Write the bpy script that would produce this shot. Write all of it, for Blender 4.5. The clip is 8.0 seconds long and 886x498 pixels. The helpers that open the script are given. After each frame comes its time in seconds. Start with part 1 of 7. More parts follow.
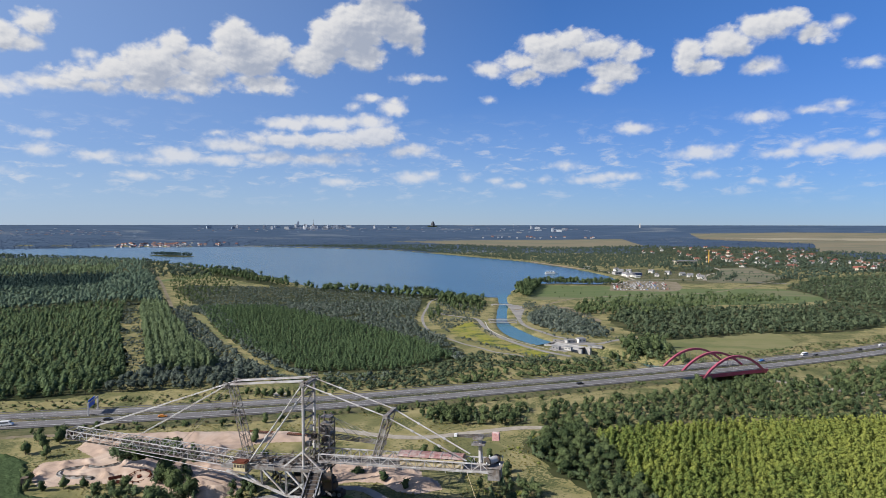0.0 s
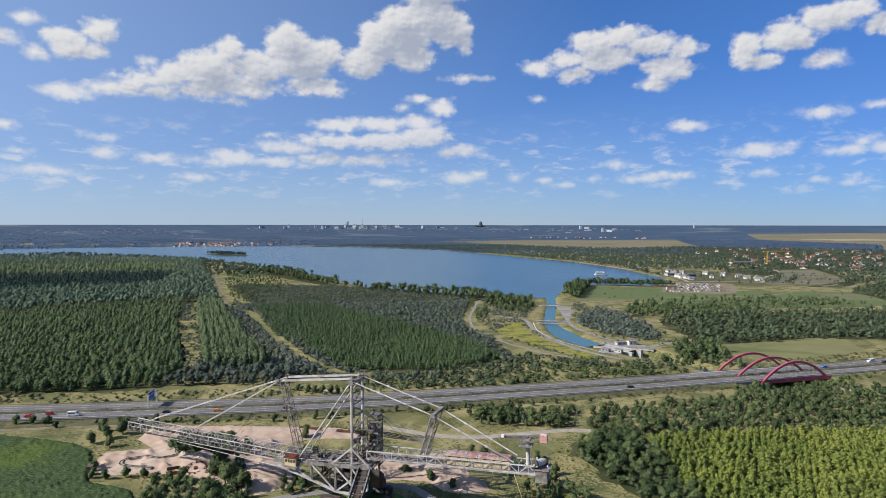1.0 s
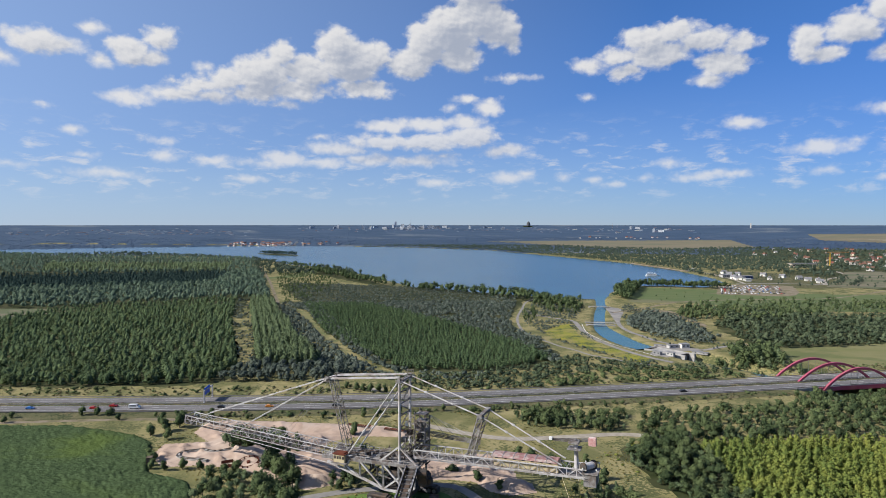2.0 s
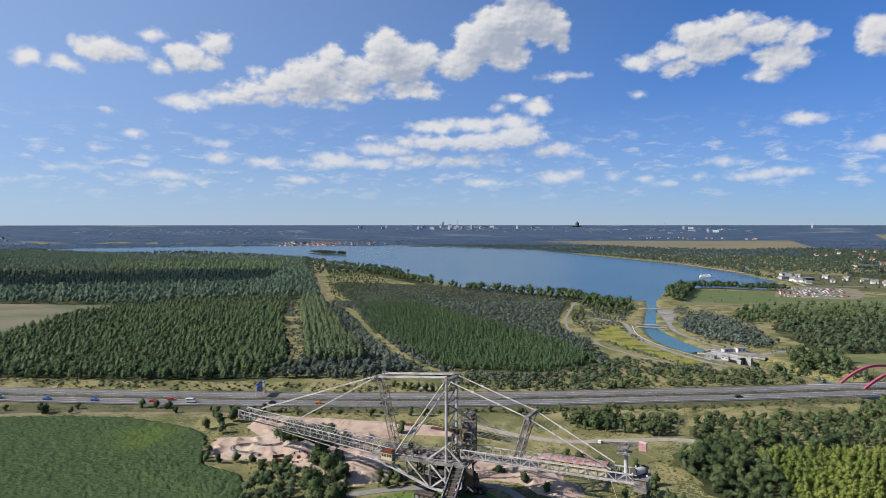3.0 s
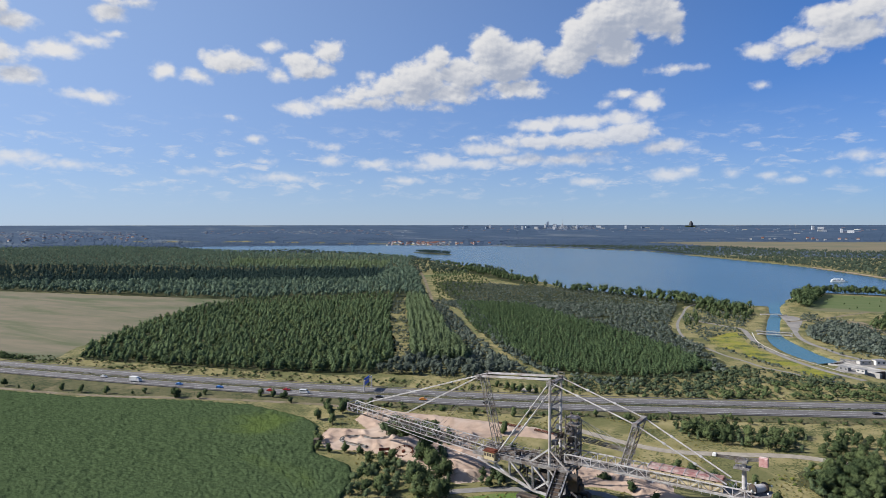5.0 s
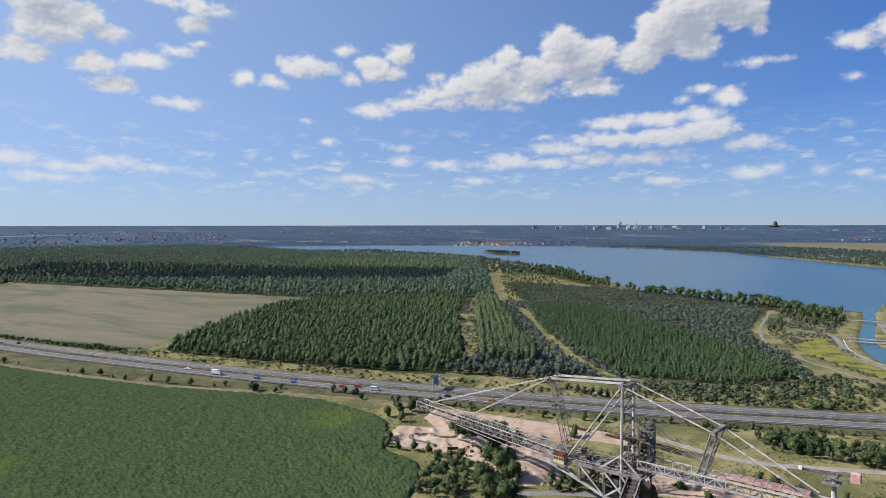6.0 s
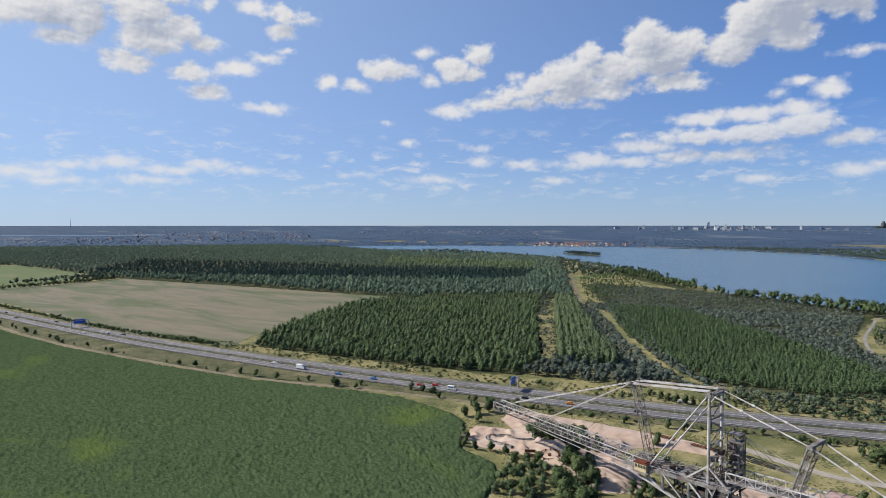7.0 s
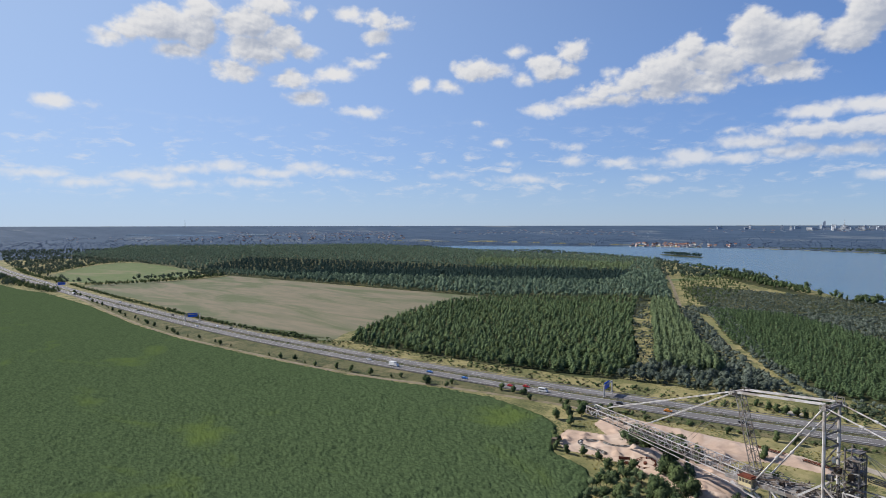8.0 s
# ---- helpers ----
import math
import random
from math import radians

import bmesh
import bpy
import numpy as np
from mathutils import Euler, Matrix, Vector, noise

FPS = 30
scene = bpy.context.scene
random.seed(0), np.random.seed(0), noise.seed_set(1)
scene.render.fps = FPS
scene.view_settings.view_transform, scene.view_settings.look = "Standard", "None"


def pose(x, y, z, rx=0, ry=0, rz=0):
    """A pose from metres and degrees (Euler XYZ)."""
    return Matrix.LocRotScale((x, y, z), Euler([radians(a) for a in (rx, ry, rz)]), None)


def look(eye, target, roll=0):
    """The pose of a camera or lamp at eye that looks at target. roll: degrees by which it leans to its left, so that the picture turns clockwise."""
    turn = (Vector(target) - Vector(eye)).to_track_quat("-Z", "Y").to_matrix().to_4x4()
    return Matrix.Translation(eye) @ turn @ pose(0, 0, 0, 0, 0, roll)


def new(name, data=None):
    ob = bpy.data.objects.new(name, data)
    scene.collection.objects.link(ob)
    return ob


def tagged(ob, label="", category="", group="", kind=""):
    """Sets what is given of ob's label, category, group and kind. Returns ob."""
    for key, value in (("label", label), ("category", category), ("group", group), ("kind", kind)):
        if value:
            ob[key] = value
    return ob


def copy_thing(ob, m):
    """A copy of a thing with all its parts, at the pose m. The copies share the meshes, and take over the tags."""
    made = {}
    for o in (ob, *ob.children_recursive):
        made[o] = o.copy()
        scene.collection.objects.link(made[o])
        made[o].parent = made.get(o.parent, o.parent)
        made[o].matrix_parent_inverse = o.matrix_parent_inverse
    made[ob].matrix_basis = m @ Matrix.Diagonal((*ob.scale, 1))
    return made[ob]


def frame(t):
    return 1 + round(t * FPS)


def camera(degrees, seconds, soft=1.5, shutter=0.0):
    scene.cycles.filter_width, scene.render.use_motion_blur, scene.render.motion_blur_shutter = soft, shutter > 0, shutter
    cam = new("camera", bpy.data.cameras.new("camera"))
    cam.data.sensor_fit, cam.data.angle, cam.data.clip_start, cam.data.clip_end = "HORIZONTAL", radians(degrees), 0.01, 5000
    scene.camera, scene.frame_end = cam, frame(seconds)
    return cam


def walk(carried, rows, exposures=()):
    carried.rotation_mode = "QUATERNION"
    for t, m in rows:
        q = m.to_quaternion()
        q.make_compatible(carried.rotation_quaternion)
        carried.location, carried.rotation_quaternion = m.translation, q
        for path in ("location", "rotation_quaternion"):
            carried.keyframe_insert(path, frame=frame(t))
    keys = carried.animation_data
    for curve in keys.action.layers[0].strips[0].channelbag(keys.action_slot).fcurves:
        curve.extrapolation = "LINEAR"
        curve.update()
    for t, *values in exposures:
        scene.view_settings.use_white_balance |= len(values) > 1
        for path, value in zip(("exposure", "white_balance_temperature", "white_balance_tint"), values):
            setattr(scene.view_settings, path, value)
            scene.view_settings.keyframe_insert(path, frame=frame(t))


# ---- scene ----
# The eye hovers in one place, about 100 m above the plain, and turns to its left.
EYE = 100.0
cam = camera(71.1, 8.0, soft=0.6)
TURNS = [(0.0, 0.0, -2.276, 0.046), (0.5, 2.225, -2.275, 0.06), (1.0, 4.405, -2.28, 0.06), (1.5, 6.601, -2.275, 0.04),
         (3.0, 13.145, -2.264, -0.015), (3.5, 15.381, -2.278, 0.035), (4.0, 17.632, -2.269, 0.036), (4.5, 19.987, -2.268, -0.004),
         (6.0, 29.114, -2.246, -0.07), (6.5, 32.558, -2.225, -0.051), (7.0, 36.315, -2.218, -0.016), (7.5, 40.482, -2.224, -0.056), (8.0, 44.725, -2.202, -0.088)]
walk(cam, [(t, pose(0, 0, EYE, 0, 0, yaw) @ pose(0, 0, 0, 90 + pitch, 0, 0) @ pose(0, 0, 0, 0, 0, roll)) for t, yaw, pitch, roll in TURNS])
scene.view_settings.exposure = 0.62

# ---- sky and sun ----
SUN_ELEVATION, SUN_TO = 36.0, Vector((-0.93, -0.37, 0)).normalized()
sun_dir = (SUN_TO * math.cos(radians(SUN_ELEVATION)) + Vector((0, 0, math.sin(radians(SUN_ELEVATION)))))
sun_data = bpy.data.lights.new("sun", "SUN")
sun_data.energy, sun_data.angle, sun_data.color = 5.0, radians(0.53), (1.0, 0.95, 0.87)
new("sun", sun_data).matrix_world = look(sun_dir * 2000, (0, 0, 0))

# clouds: (bearing to the left, height, half width, half height), in degrees; heaps are thick, flecks thin
HEAPS_A = [(41.8, 13.9, 2.06, 1.05), (35.3, 13.9, 1.97, 1.15), (33, 15.2, 1.44, 1.01), (29.8, 11.7, 2.72, 0.82), (27.6, 12.4, 2.26, 1.06), (25, 13, 2.79, 1.74), (25.1, 11.4, 3.05, 0.88), (23.3, 14.7, 1.43, 1.24), (20.9, 13.5, 2.57, 1.45), (18.4, 15.7, 1.86, 1.79), (17.3, 14.4, 3.1, 1.92), (15.2, 15, 1.96, 1.33), (16, 12.1, 3, 0.88), (22, 11.8, 3.08, 0.98), (11.7, 14.4, 2.45, 1.43), (10.2, 16.1, 2.28, 1.96), (8.1, 17.1, 2.91, 2.29), (5.7, 18.1, 3.05, 1.8), (3.7, 17.3, 2.04, 1.71), (7.4, 14.9, 2.3, 1.31), (2.5, 16.2, 0.96, 1.18), (5.2, 20.7, 3.43, 1.94)]
HEAPS_B = [(14.2, 7.5, 3.62, 0.81), (10.1, 7.5, 4.07, 0.9), (6.1, 8, 2.59, 0.99), (-7, 14.5, 2.29, 0.86), (-9, 15.7, 2.26, 1.12), (-11.5, 15.9, 2.87, 1.02), (-13.9, 15.2, 2.67, 1.01), (-16.5, 14.6, 1.61, 0.92), (-15.3, 13.1, 2.31, 1.12), (-7.5, 13.2, 1.52, 0.87), (-10.3, 14.4, 3, 1.23), (-21.3, 14.1, 1.34, 1.43), (-22.6, 13.2, 1.67, 0.81), (-24.5, 14.7, 2.14, 1.3), (-27, 15.7, 2.25, 1.18), (-28.8, 15.9, 1.5, 0.91), (-30.8, 14.7, 1.6, 0.82), (71, 15.7, 2.07, 0.97), (68.7, 16.4, 2.58, 1.54), (66, 16.1, 1.79, 1.67), (65.6, 17.7, 2.02, 1.08), (61.9, 17.1, 2.45, 1.51)]
HEAPS_C = [(61.4, 14.9, 2.74, 1.28), (63.1, 13.2, 2.09, 0.92), (59, 16, 1.84, 1.28), (58.1, 12.7, 1.86, 0.85), (50.5, 18, 2.24, 0.82), (60, 18.7, 2.39, 0.88)]
FLECKS_A = [(46.8, 12.6, 1.1, 0.68), (44.2, 12.4, 1.24, 0.61), (39.9, 13.7, 1.55, 0.67), (37.9, 15.3, 1.09, 0.45), (37.4, 12.9, 0.82, 0.64), (33.8, 13.5, 1.19, 0.74), (35.4, 10.3, 1.88, 0.66), (32, 10.9, 2.43, 0.67), (29.1, 10.9, 1.99, 0.58), (29.6, 13.3, 0.69, 0.38), (22.9, 10.5, 1.23, 0.35), (18.4, 6.8, 3.22, 0.66), (13.7, 9, 2.84, 0.6), (10.1, 9, 3.06, 0.65), (6.6, 9.2, 2.1, 0.69), (23, 5.8, 2.32, 0.71), (24.6, 5.4, 2.05, 0.41), (19.9, 5.6, 3.63, 0.41), (15.2, 5.8, 4.14, 0.51), (11.4, 5.7, 3.59, 0.51), (28.9, 5.5, 1.75, 0.5), (2.9, 6.8, 2.14, 0.64)]
FLECKS_B = [(4.6, 10.5, 1.47, 0.68), (6.4, 11.2, 1.2, 0.44), (8.1, 10.5, 0.71, 0.34), (8.6, 6.1, 1.52, 0.4), (2.8, 4.3, 1.94, 0.55), (1.2, 4.7, 1.05, 0.35), (9.6, 3.9, 1.53, 0.41), (-2.1, 4.4, 0.83, 0.34), (-11.2, 5.3, 1, 0.4), (-12.4, 4, 0.98, 0.31), (-14.3, 4.3, 1.87, 0.31), (-16.5, 4.4, 0.89, 0.26), (33, 7, 1.06, 0.29), (33.1, 5.8, 1.45, 0.49), (38.7, 5.5, 0.81, 0.24), (44.1, 4.6, 1.75, 0.28), (39.5, 7.5, 0.8, 0.33), (41.3, 9.1, 0.61, 0.23), (-16.4, 8.4, 1.6, 0.33), (2.2, 13.1, 1.68, 0.33), (19.9, 7.8, 0.78, 0.25), (51.5, 10.2, 1.28, 0.54)]
FLECKS_C = [(-4.9, 4.1, 0.89, 0.29), (-6.4, 3.5, 0.69, 0.24), (26.1, 4, 1.53, 0.31), (36.9, 4.2, 2.78, 0.39), (-4.4, 13.8, 1.69, 0.63), (-14.2, 12, 1.36, 0.62), (-32.2, 15.2, 0.74, 0.48), (-27, 12.7, 1.48, 0.65), (-16.9, 8.4, 1.71, 0.53), (-27.1, 8.7, 1.85, 0.49), (-31, 9, 1.52, 0.34), (-32.4, 9.3, 1.11, 0.34), (-22.5, 6.1, 2.57, 0.61), (-24.6, 6.4, 1.12, 0.32), (-28.6, 5.9, 2, 0.49), (-29.6, 6.5, 1.18, 0.49), (-31.9, 5.9, 2.25, 0.65), (-34.6, 5.7, 2.11, 0.63), (-11.1, 5.3, 0.9, 0.4), (-13.6, 4.1, 2.06, 0.4), (-16, 4.3, 1.92, 0.4), (-22.7, 4.3, 1.33, 0.33)]
FLECKS_D = [(-9.1, 4.1, 0.61, 0.25), (-27, 3.6, 0.66, 0.23), (-28.8, 3.2, 0.64, 0.27), (-2.1, 4.3, 0.68, 0.31), (-6.3, 3.6, 0.77, 0.26), (-34.1, 12.1, 1.24, 0.37), (2.5, 13.1, 1.44, 0.29), (-4.2, 11.1, 0.72, 0.3), (-34.4, 6.9, 0.53, 0.25), (4.4, 11.1, 1.03, 0.44), (72.8, 14.9, 1.4, 0.63), (67.4, 14.4, 2.2, 0.71), (57.2, 15.2, 1.57, 0.74), (56.8, 18.2, 0.74, 0.58), (56.9, 11.2, 1.98, 0.72), (54.5, 13.4, 1.91, 0.76), (52.1, 14.4, 1.42, 0.43), (50.6, 15, 0.82, 0.28), (52.1, 10.2, 1.94, 0.49), (53.3, 18.4, 1.51, 0.54), (50.8, 16.6, 1.43, 0.7), (48.8, 17.6, 1.33, 0.37)]
FLECKS_E = [(76.6, 9.7, 1.64, 0.64), (74.5, 9.6, 0.7, 0.26), (78, 4.1, 2.91, 0.39), (70.2, 4.1, 2.97, 0.51), (67.1, 4.8, 2.67, 0.43), (63.9, 5.2, 1.95, 0.53), (68.5, 3.5, 2.62, 0.38), (60.1, 4.7, 2.9, 0.45), (57.2, 5.2, 2.23, 0.5), (53.9, 4.8, 2.03, 0.41), (61.6, 3.8, 2.86, 0.4), (74.7, 3.5, 2.74, 0.36)]
HEAPS = HEAPS_A + HEAPS_B + HEAPS_C
FLECKS = FLECKS_A + FLECKS_B + FLECKS_C + FLECKS_D + FLECKS_E


class Tree:
    """A small helper to write node trees in few lines."""

    def __init__(self, nodes):
        self.t = nodes

    def add(self, kind, operation=""):
        n = self.t.nodes.new(kind)
        if operation:
            n.operation = operation
        return n

    def plug(self, socket, value):
        if isinstance(value, (int, float, tuple, list)):
            socket.default_value = value
        else:
            self.t.links.new(value, socket)

    def math(self, op, a, b=0.0, c=0.0, clamp=False):
        n = self.add("ShaderNodeMath", op)
        n.use_clamp = clamp
        for s, v in zip(n.inputs, (a, b, c)):
            self.plug(s, v)
        return n.outputs[0]

    def vec(self, op, a, b=(0, 0, 0)):
        n = self.add("ShaderNodeVectorMath", op)
        self.plug(n.inputs[0], a)
        self.plug(n.inputs[1], b)
        return n.outputs["Value"] if op == "LENGTH" else n.outputs[0]

    def noise(self, where, scale, detail=4.0, rough=0.55, distortion=0.0):
        n = self.add("ShaderNodeTexNoise")
        self.plug(n.inputs["Vector"], where)
        self.plug(n.inputs["Scale"], scale)
        self.plug(n.inputs["Detail"], detail)
        self.plug(n.inputs["Roughness"], rough)
        self.plug(n.inputs["Distortion"], distortion)
        return n.outputs["Fac"]

    def span(self, value, a, b, lo=0.0, hi=1.0, smooth=True):
        n = self.add("ShaderNodeMapRange")
        n.interpolation_type = "SMOOTHSTEP" if smooth else "LINEAR"
        for s, v in zip(n.inputs, (value, a, b, lo, hi)):
            self.plug(s, v)
        return n.outputs[0]

    def mix(self, fac, a, b, blend="MIX"):
        n = self.add("ShaderNodeMix")
        n.data_type, n.blend_type = "RGBA", blend
        self.plug(n.inputs[0], fac)
        for s, v in ((n.inputs[6], a), (n.inputs[7], b)):
            self.plug(s, (*v, 1.0) if isinstance(v, tuple) and len(v) == 3 else v)
        return n.outputs[2]


def build_world():
    world = bpy.data.worlds.new("sky")
    scene.world = world
    world.use_nodes = True
    world.node_tree.nodes.clear()
    w = Tree(world.node_tree)
    sky = w.add("ShaderNodeTexSky")
    sky.sky_type, sky.sun_disc = "NISHITA", False
    sky.sun_elevation, sky.sun_rotation = radians(SUN_ELEVATION), math.atan2(SUN_TO.x, SUN_TO.y)
    sky.altitude, sky.air_density, sky.dust_density, sky.ozone_density = 100, 1.0, 0.0, 5.0
    way = w.add("ShaderNodeTexCoord").outputs["Generated"]
    split = w.add("ShaderNodeSeparateXYZ")
    w.plug(split.inputs[0], way)
    x, y, z = split.outputs
    bearing = w.math("MULTIPLY", w.math("ARCTAN2", w.math("MULTIPLY", x, -1.0), y), 57.29578)
    height = w.math("MULTIPLY", w.math("ARCSINE", z), 57.29578)
    join = w.add("ShaderNodeCombineXYZ")
    w.plug(join.inputs[0], bearing)
    w.plug(join.inputs[1], height)
    where = join.outputs[0]

    def field(place, lobes):
        """Depth inside the cloud, in degrees."""
        depth = None
        for a, h, ra, rh in lobes:
            d = w.vec("MULTIPLY", w.vec("SUBTRACT", place, (a, h, 0)), (1.0 / ra, 1.0 / rh, 0))
            v = w.math("MULTIPLY_ADD", w.vec("LENGTH", d), -min(ra, rh * 1.2), min(ra, rh * 1.2))
            depth = v if depth is None else w.math("SMOOTH_MAX", depth, v, 0.25)
        return depth

    def curl(where_to, scale, size):
        n = w.add("ShaderNodeTexNoise")
        w.plug(n.inputs["Vector"], where_to)
        n.inputs["Scale"].default_value, n.inputs["Detail"].default_value, n.inputs["Roughness"].default_value = scale, 3.0, 0.55
        return w.vec("MULTIPLY", w.vec("SUBTRACT", n.outputs["Color"], (0.5, 0.5, 0.5)), (size * 1.5, size, 0))

    shift = curl(where, 0.6, 0.75)
    place = w.vec("ADD", where, shift)
    tight = w.vec("MULTIPLY", w.vec("ADD", where, w.vec("MULTIPLY", shift, (0.4, 0.4, 0))), (0.8, 1.1, 1))

    def billow(offset):
        q = w.vec("ADD", tight, offset)
        n = w.add("ShaderNodeTexVoronoi")
        n.feature, n.voronoi_dimensions = "SMOOTH_F1", "2D"
        w.plug(n.inputs["Vector"], w.vec("ADD", q, curl(q, 2.2, 0.35)))
        n.inputs["Scale"].default_value, n.inputs["Smoothness"].default_value, n.inputs["Detail"].default_value, n.inputs["Roughness"].default_value = 0.85, 0.6, 2.0, 0.5
        round_part = w.math("SUBTRACT", 0.42, n.outputs["Distance"])
        return w.math("ADD", w.math("MULTIPLY", round_part, 0.8), w.math("MULTIPLY", w.math("SUBTRACT", w.noise(q, 1.1, 8.0, 0.58, 0.2), 0.5), 1.5))

    grain = billow((0, 0, 0))
    heaps = field(place, HEAPS)
    edge = w.math("SMOOTH_MAX", w.math("ADD", heaps, w.math("MULTIPLY_ADD", grain, 0.66, 0.27)), w.math("ADD", field(place, FLECKS), w.math("MULTIPLY_ADD", grain, 0.46, 0.25)), 0.15)
    cover = w.span(edge, -0.10, 0.72)
    # towards the light, up and to the left: more cloud there means shade here
    above = field(w.vec("ADD", place, (0.8, 1.15, 0)), HEAPS)
    relief = w.math("SUBTRACT", billow((0.16, 0.26, 0)), grain)
    # thin broken sheets towards the horizon
    wisp = w.noise(w.vec("MULTIPLY", where, (0.42, 1.25, 1)), 1.0, 7.0, 0.60, 0.3)
    belt = w.math("MULTIPLY", w.span(height, 1.2, 4.0), w.span(height, 10.5, 5.5))
    thin = w.math("MULTIPLY", w.math("MULTIPLY", w.span(wisp, 0.50, 0.72), belt), 0.5)
    deep = w.math("ADD", w.math("MULTIPLY", above, 0.50), w.math("MULTIPLY", relief, 0.62))
    shade = w.span(deep, -0.55, 1.05)
    tone = w.mix(shade, (1.0, 0.995, 1.0), (0.50, 0.555, 0.68))
    # clear summer air: a saturated blue that stays blue down to the horizon
    rich = w.mix(w.span(height, 20.0, -1.0), w.mix(1.0, sky.outputs[0], (0.61, 0.95, 1.42), "MULTIPLY"), w.mix(1.0, sky.outputs[0], (0.60, 0.79, 1.27), "MULTIPLY"))
    # summer haze lightens the low sky, more so towards the sun
    milky = w.math("MULTIPLY", w.span(height, 15.0, 0.0), w.span(bearing, -30.0, 95.0, 0.15, 0.85, False))
    milky = w.math("MAXIMUM", milky, w.span(bearing, -10.0, 100.0, 0.0, 0.85, False))
    rich = w.mix(milky, rich, (5.6, 7.1, 9.2))
    rich = w.mix(1.0, rich, w.mix(w.math("MULTIPLY", w.span(bearing, 10.0, -35.0), w.span(height, 22.0, 6.0)), (1.0, 1.0, 1.0), (0.74, 0.82, 0.90)), "MULTIPLY")
    blue = w.add("ShaderNodeBackground")
    w.plug(blue.inputs[0], rich)
    blue.inputs[1].default_value = SKY
    white = w.add("ShaderNodeBackground")
    w.plug(white.inputs[0], tone)
    white.inputs[1].default_value = CLOUD
    both = w.add("ShaderNodeMixShader")
    w.plug(both.inputs[0], w.math("MAXIMUM", w.math("MULTIPLY", cover, w.span(height, 3.0, 13.0, 0.72, 0.97)), thin))
    w.plug(both.inputs[1], blue.outputs[0])
    w.plug(both.inputs[2], white.outputs[0])
    w.plug(w.add("ShaderNodeOutputWorld").inputs[0], both.outputs[0])
    world.cycles.sampling_method = "MANUAL"
    world.cycles.sample_map_resolution = 512


SKY, CLOUD = 0.056, 0.505
build_world()


# ---- materials ----
def material(name, rough=0.8, metal=0.0):
    m = bpy.data.materials.new(name)
    m.use_nodes = True
    s = Tree(m.node_tree)
    return m, s, m.node_tree.nodes["Principled BSDF"]


TONE = 0.82


def surface(name, a, b, scale=1.0, rough=0.85, metal=0.0, third=None, big=0.08, bump=0.0, bump_scale=None, stretch=(1, 1, 1), spread=(0.35, 0.65), spec=0.06, rare=(0.45, 0.62), weeds=None):
    """Two colours in patches of about 1/scale metres, a third in patches of about 1/big metres, and a fine relief."""
    a, b, third = (tuple(TONE * c for c in q) if q else q for q in (a, b, third))
    m, s, p = material(name)
    where = s.vec("MULTIPLY", s.add("ShaderNodeNewGeometry").outputs["Position"], stretch)
    colour = s.mix(s.span(s.noise(where, scale, 5.0, 0.6), *spread), a, b)
    if third:
        colour = s.mix(s.span(s.noise(where, big, 5.0, 0.62, 0.6), *rare), colour, third)
    if weeds:
        # tufts of another plant, a metre or two across, thicker in places
        many = s.span(s.noise(where, 0.06, 4.0, 0.65), 0.33, 0.68, -0.13, 0.13)
        colour = s.mix(s.span(s.math("ADD", s.noise(where, 0.75, 4.0, 0.65), many), 0.52, 0.60), colour, tuple(TONE * c for c in weeds))
    s.plug(p.inputs["Base Color"], colour)
    p.inputs["Roughness"].default_value, p.inputs["Metallic"].default_value, p.inputs["Specular IOR Level"].default_value = rough, metal, spec
    if bump:
        n = s.add("ShaderNodeBump")
        n.inputs["Strength"].default_value, n.inputs["Distance"].default_value = 0.8, bump
        s.plug(n.inputs["Height"], s.noise(where, bump_scale or scale * 2, 4.0, 0.6))
        s.plug(p.inputs["Normal"], n.outputs[0])
    return m


def leaves(name, dark, light, through_light=0.18):
    """Leaves: each tree has its own tint, each clump varies a little."""
    # Darkens all leaves but keeps more blue, as painted-in haze.
    dark, light = (tuple(c * k for c, k in zip(q, (0.84, 0.84, 0.97))) for q in (dark, light))
    m, s, p = material(name)
    m.node_tree.nodes.remove(p)
    own = s.add("ShaderNodeAttribute")
    own.attribute_name = "tint"
    tint = own.outputs["Fac"]
    isle = s.add("ShaderNodeNewGeometry").outputs["Random Per Island"]
    colour = s.mix(s.math("ADD", s.math("MULTIPLY", tint, 0.62), s.math("MULTIPLY", isle, 0.38)), dark, light)
    a, b = s.add("ShaderNodeBsdfDiffuse"), s.add("ShaderNodeBsdfTranslucent")
    s.plug(a.inputs[0], colour)
    s.plug(b.inputs[0], colour)
    both = s.add("ShaderNodeMixShader")
    both.inputs[0].default_value = through_light
    s.plug(both.inputs[1], a.outputs[0])
    s.plug(both.inputs[2], b.outputs[0])
    s.plug(m.node_tree.nodes["Material Output"].inputs[0], both.outputs[0])
    return m


def paint(name, colour, rough=0.5, metal=0.0, wear=None, scale=0.6):
    return surface(name, colour, wear or tuple(0.82 * c for c in colour), scale, rough, metal, spread=(0.4, 0.75), spec=0.4)


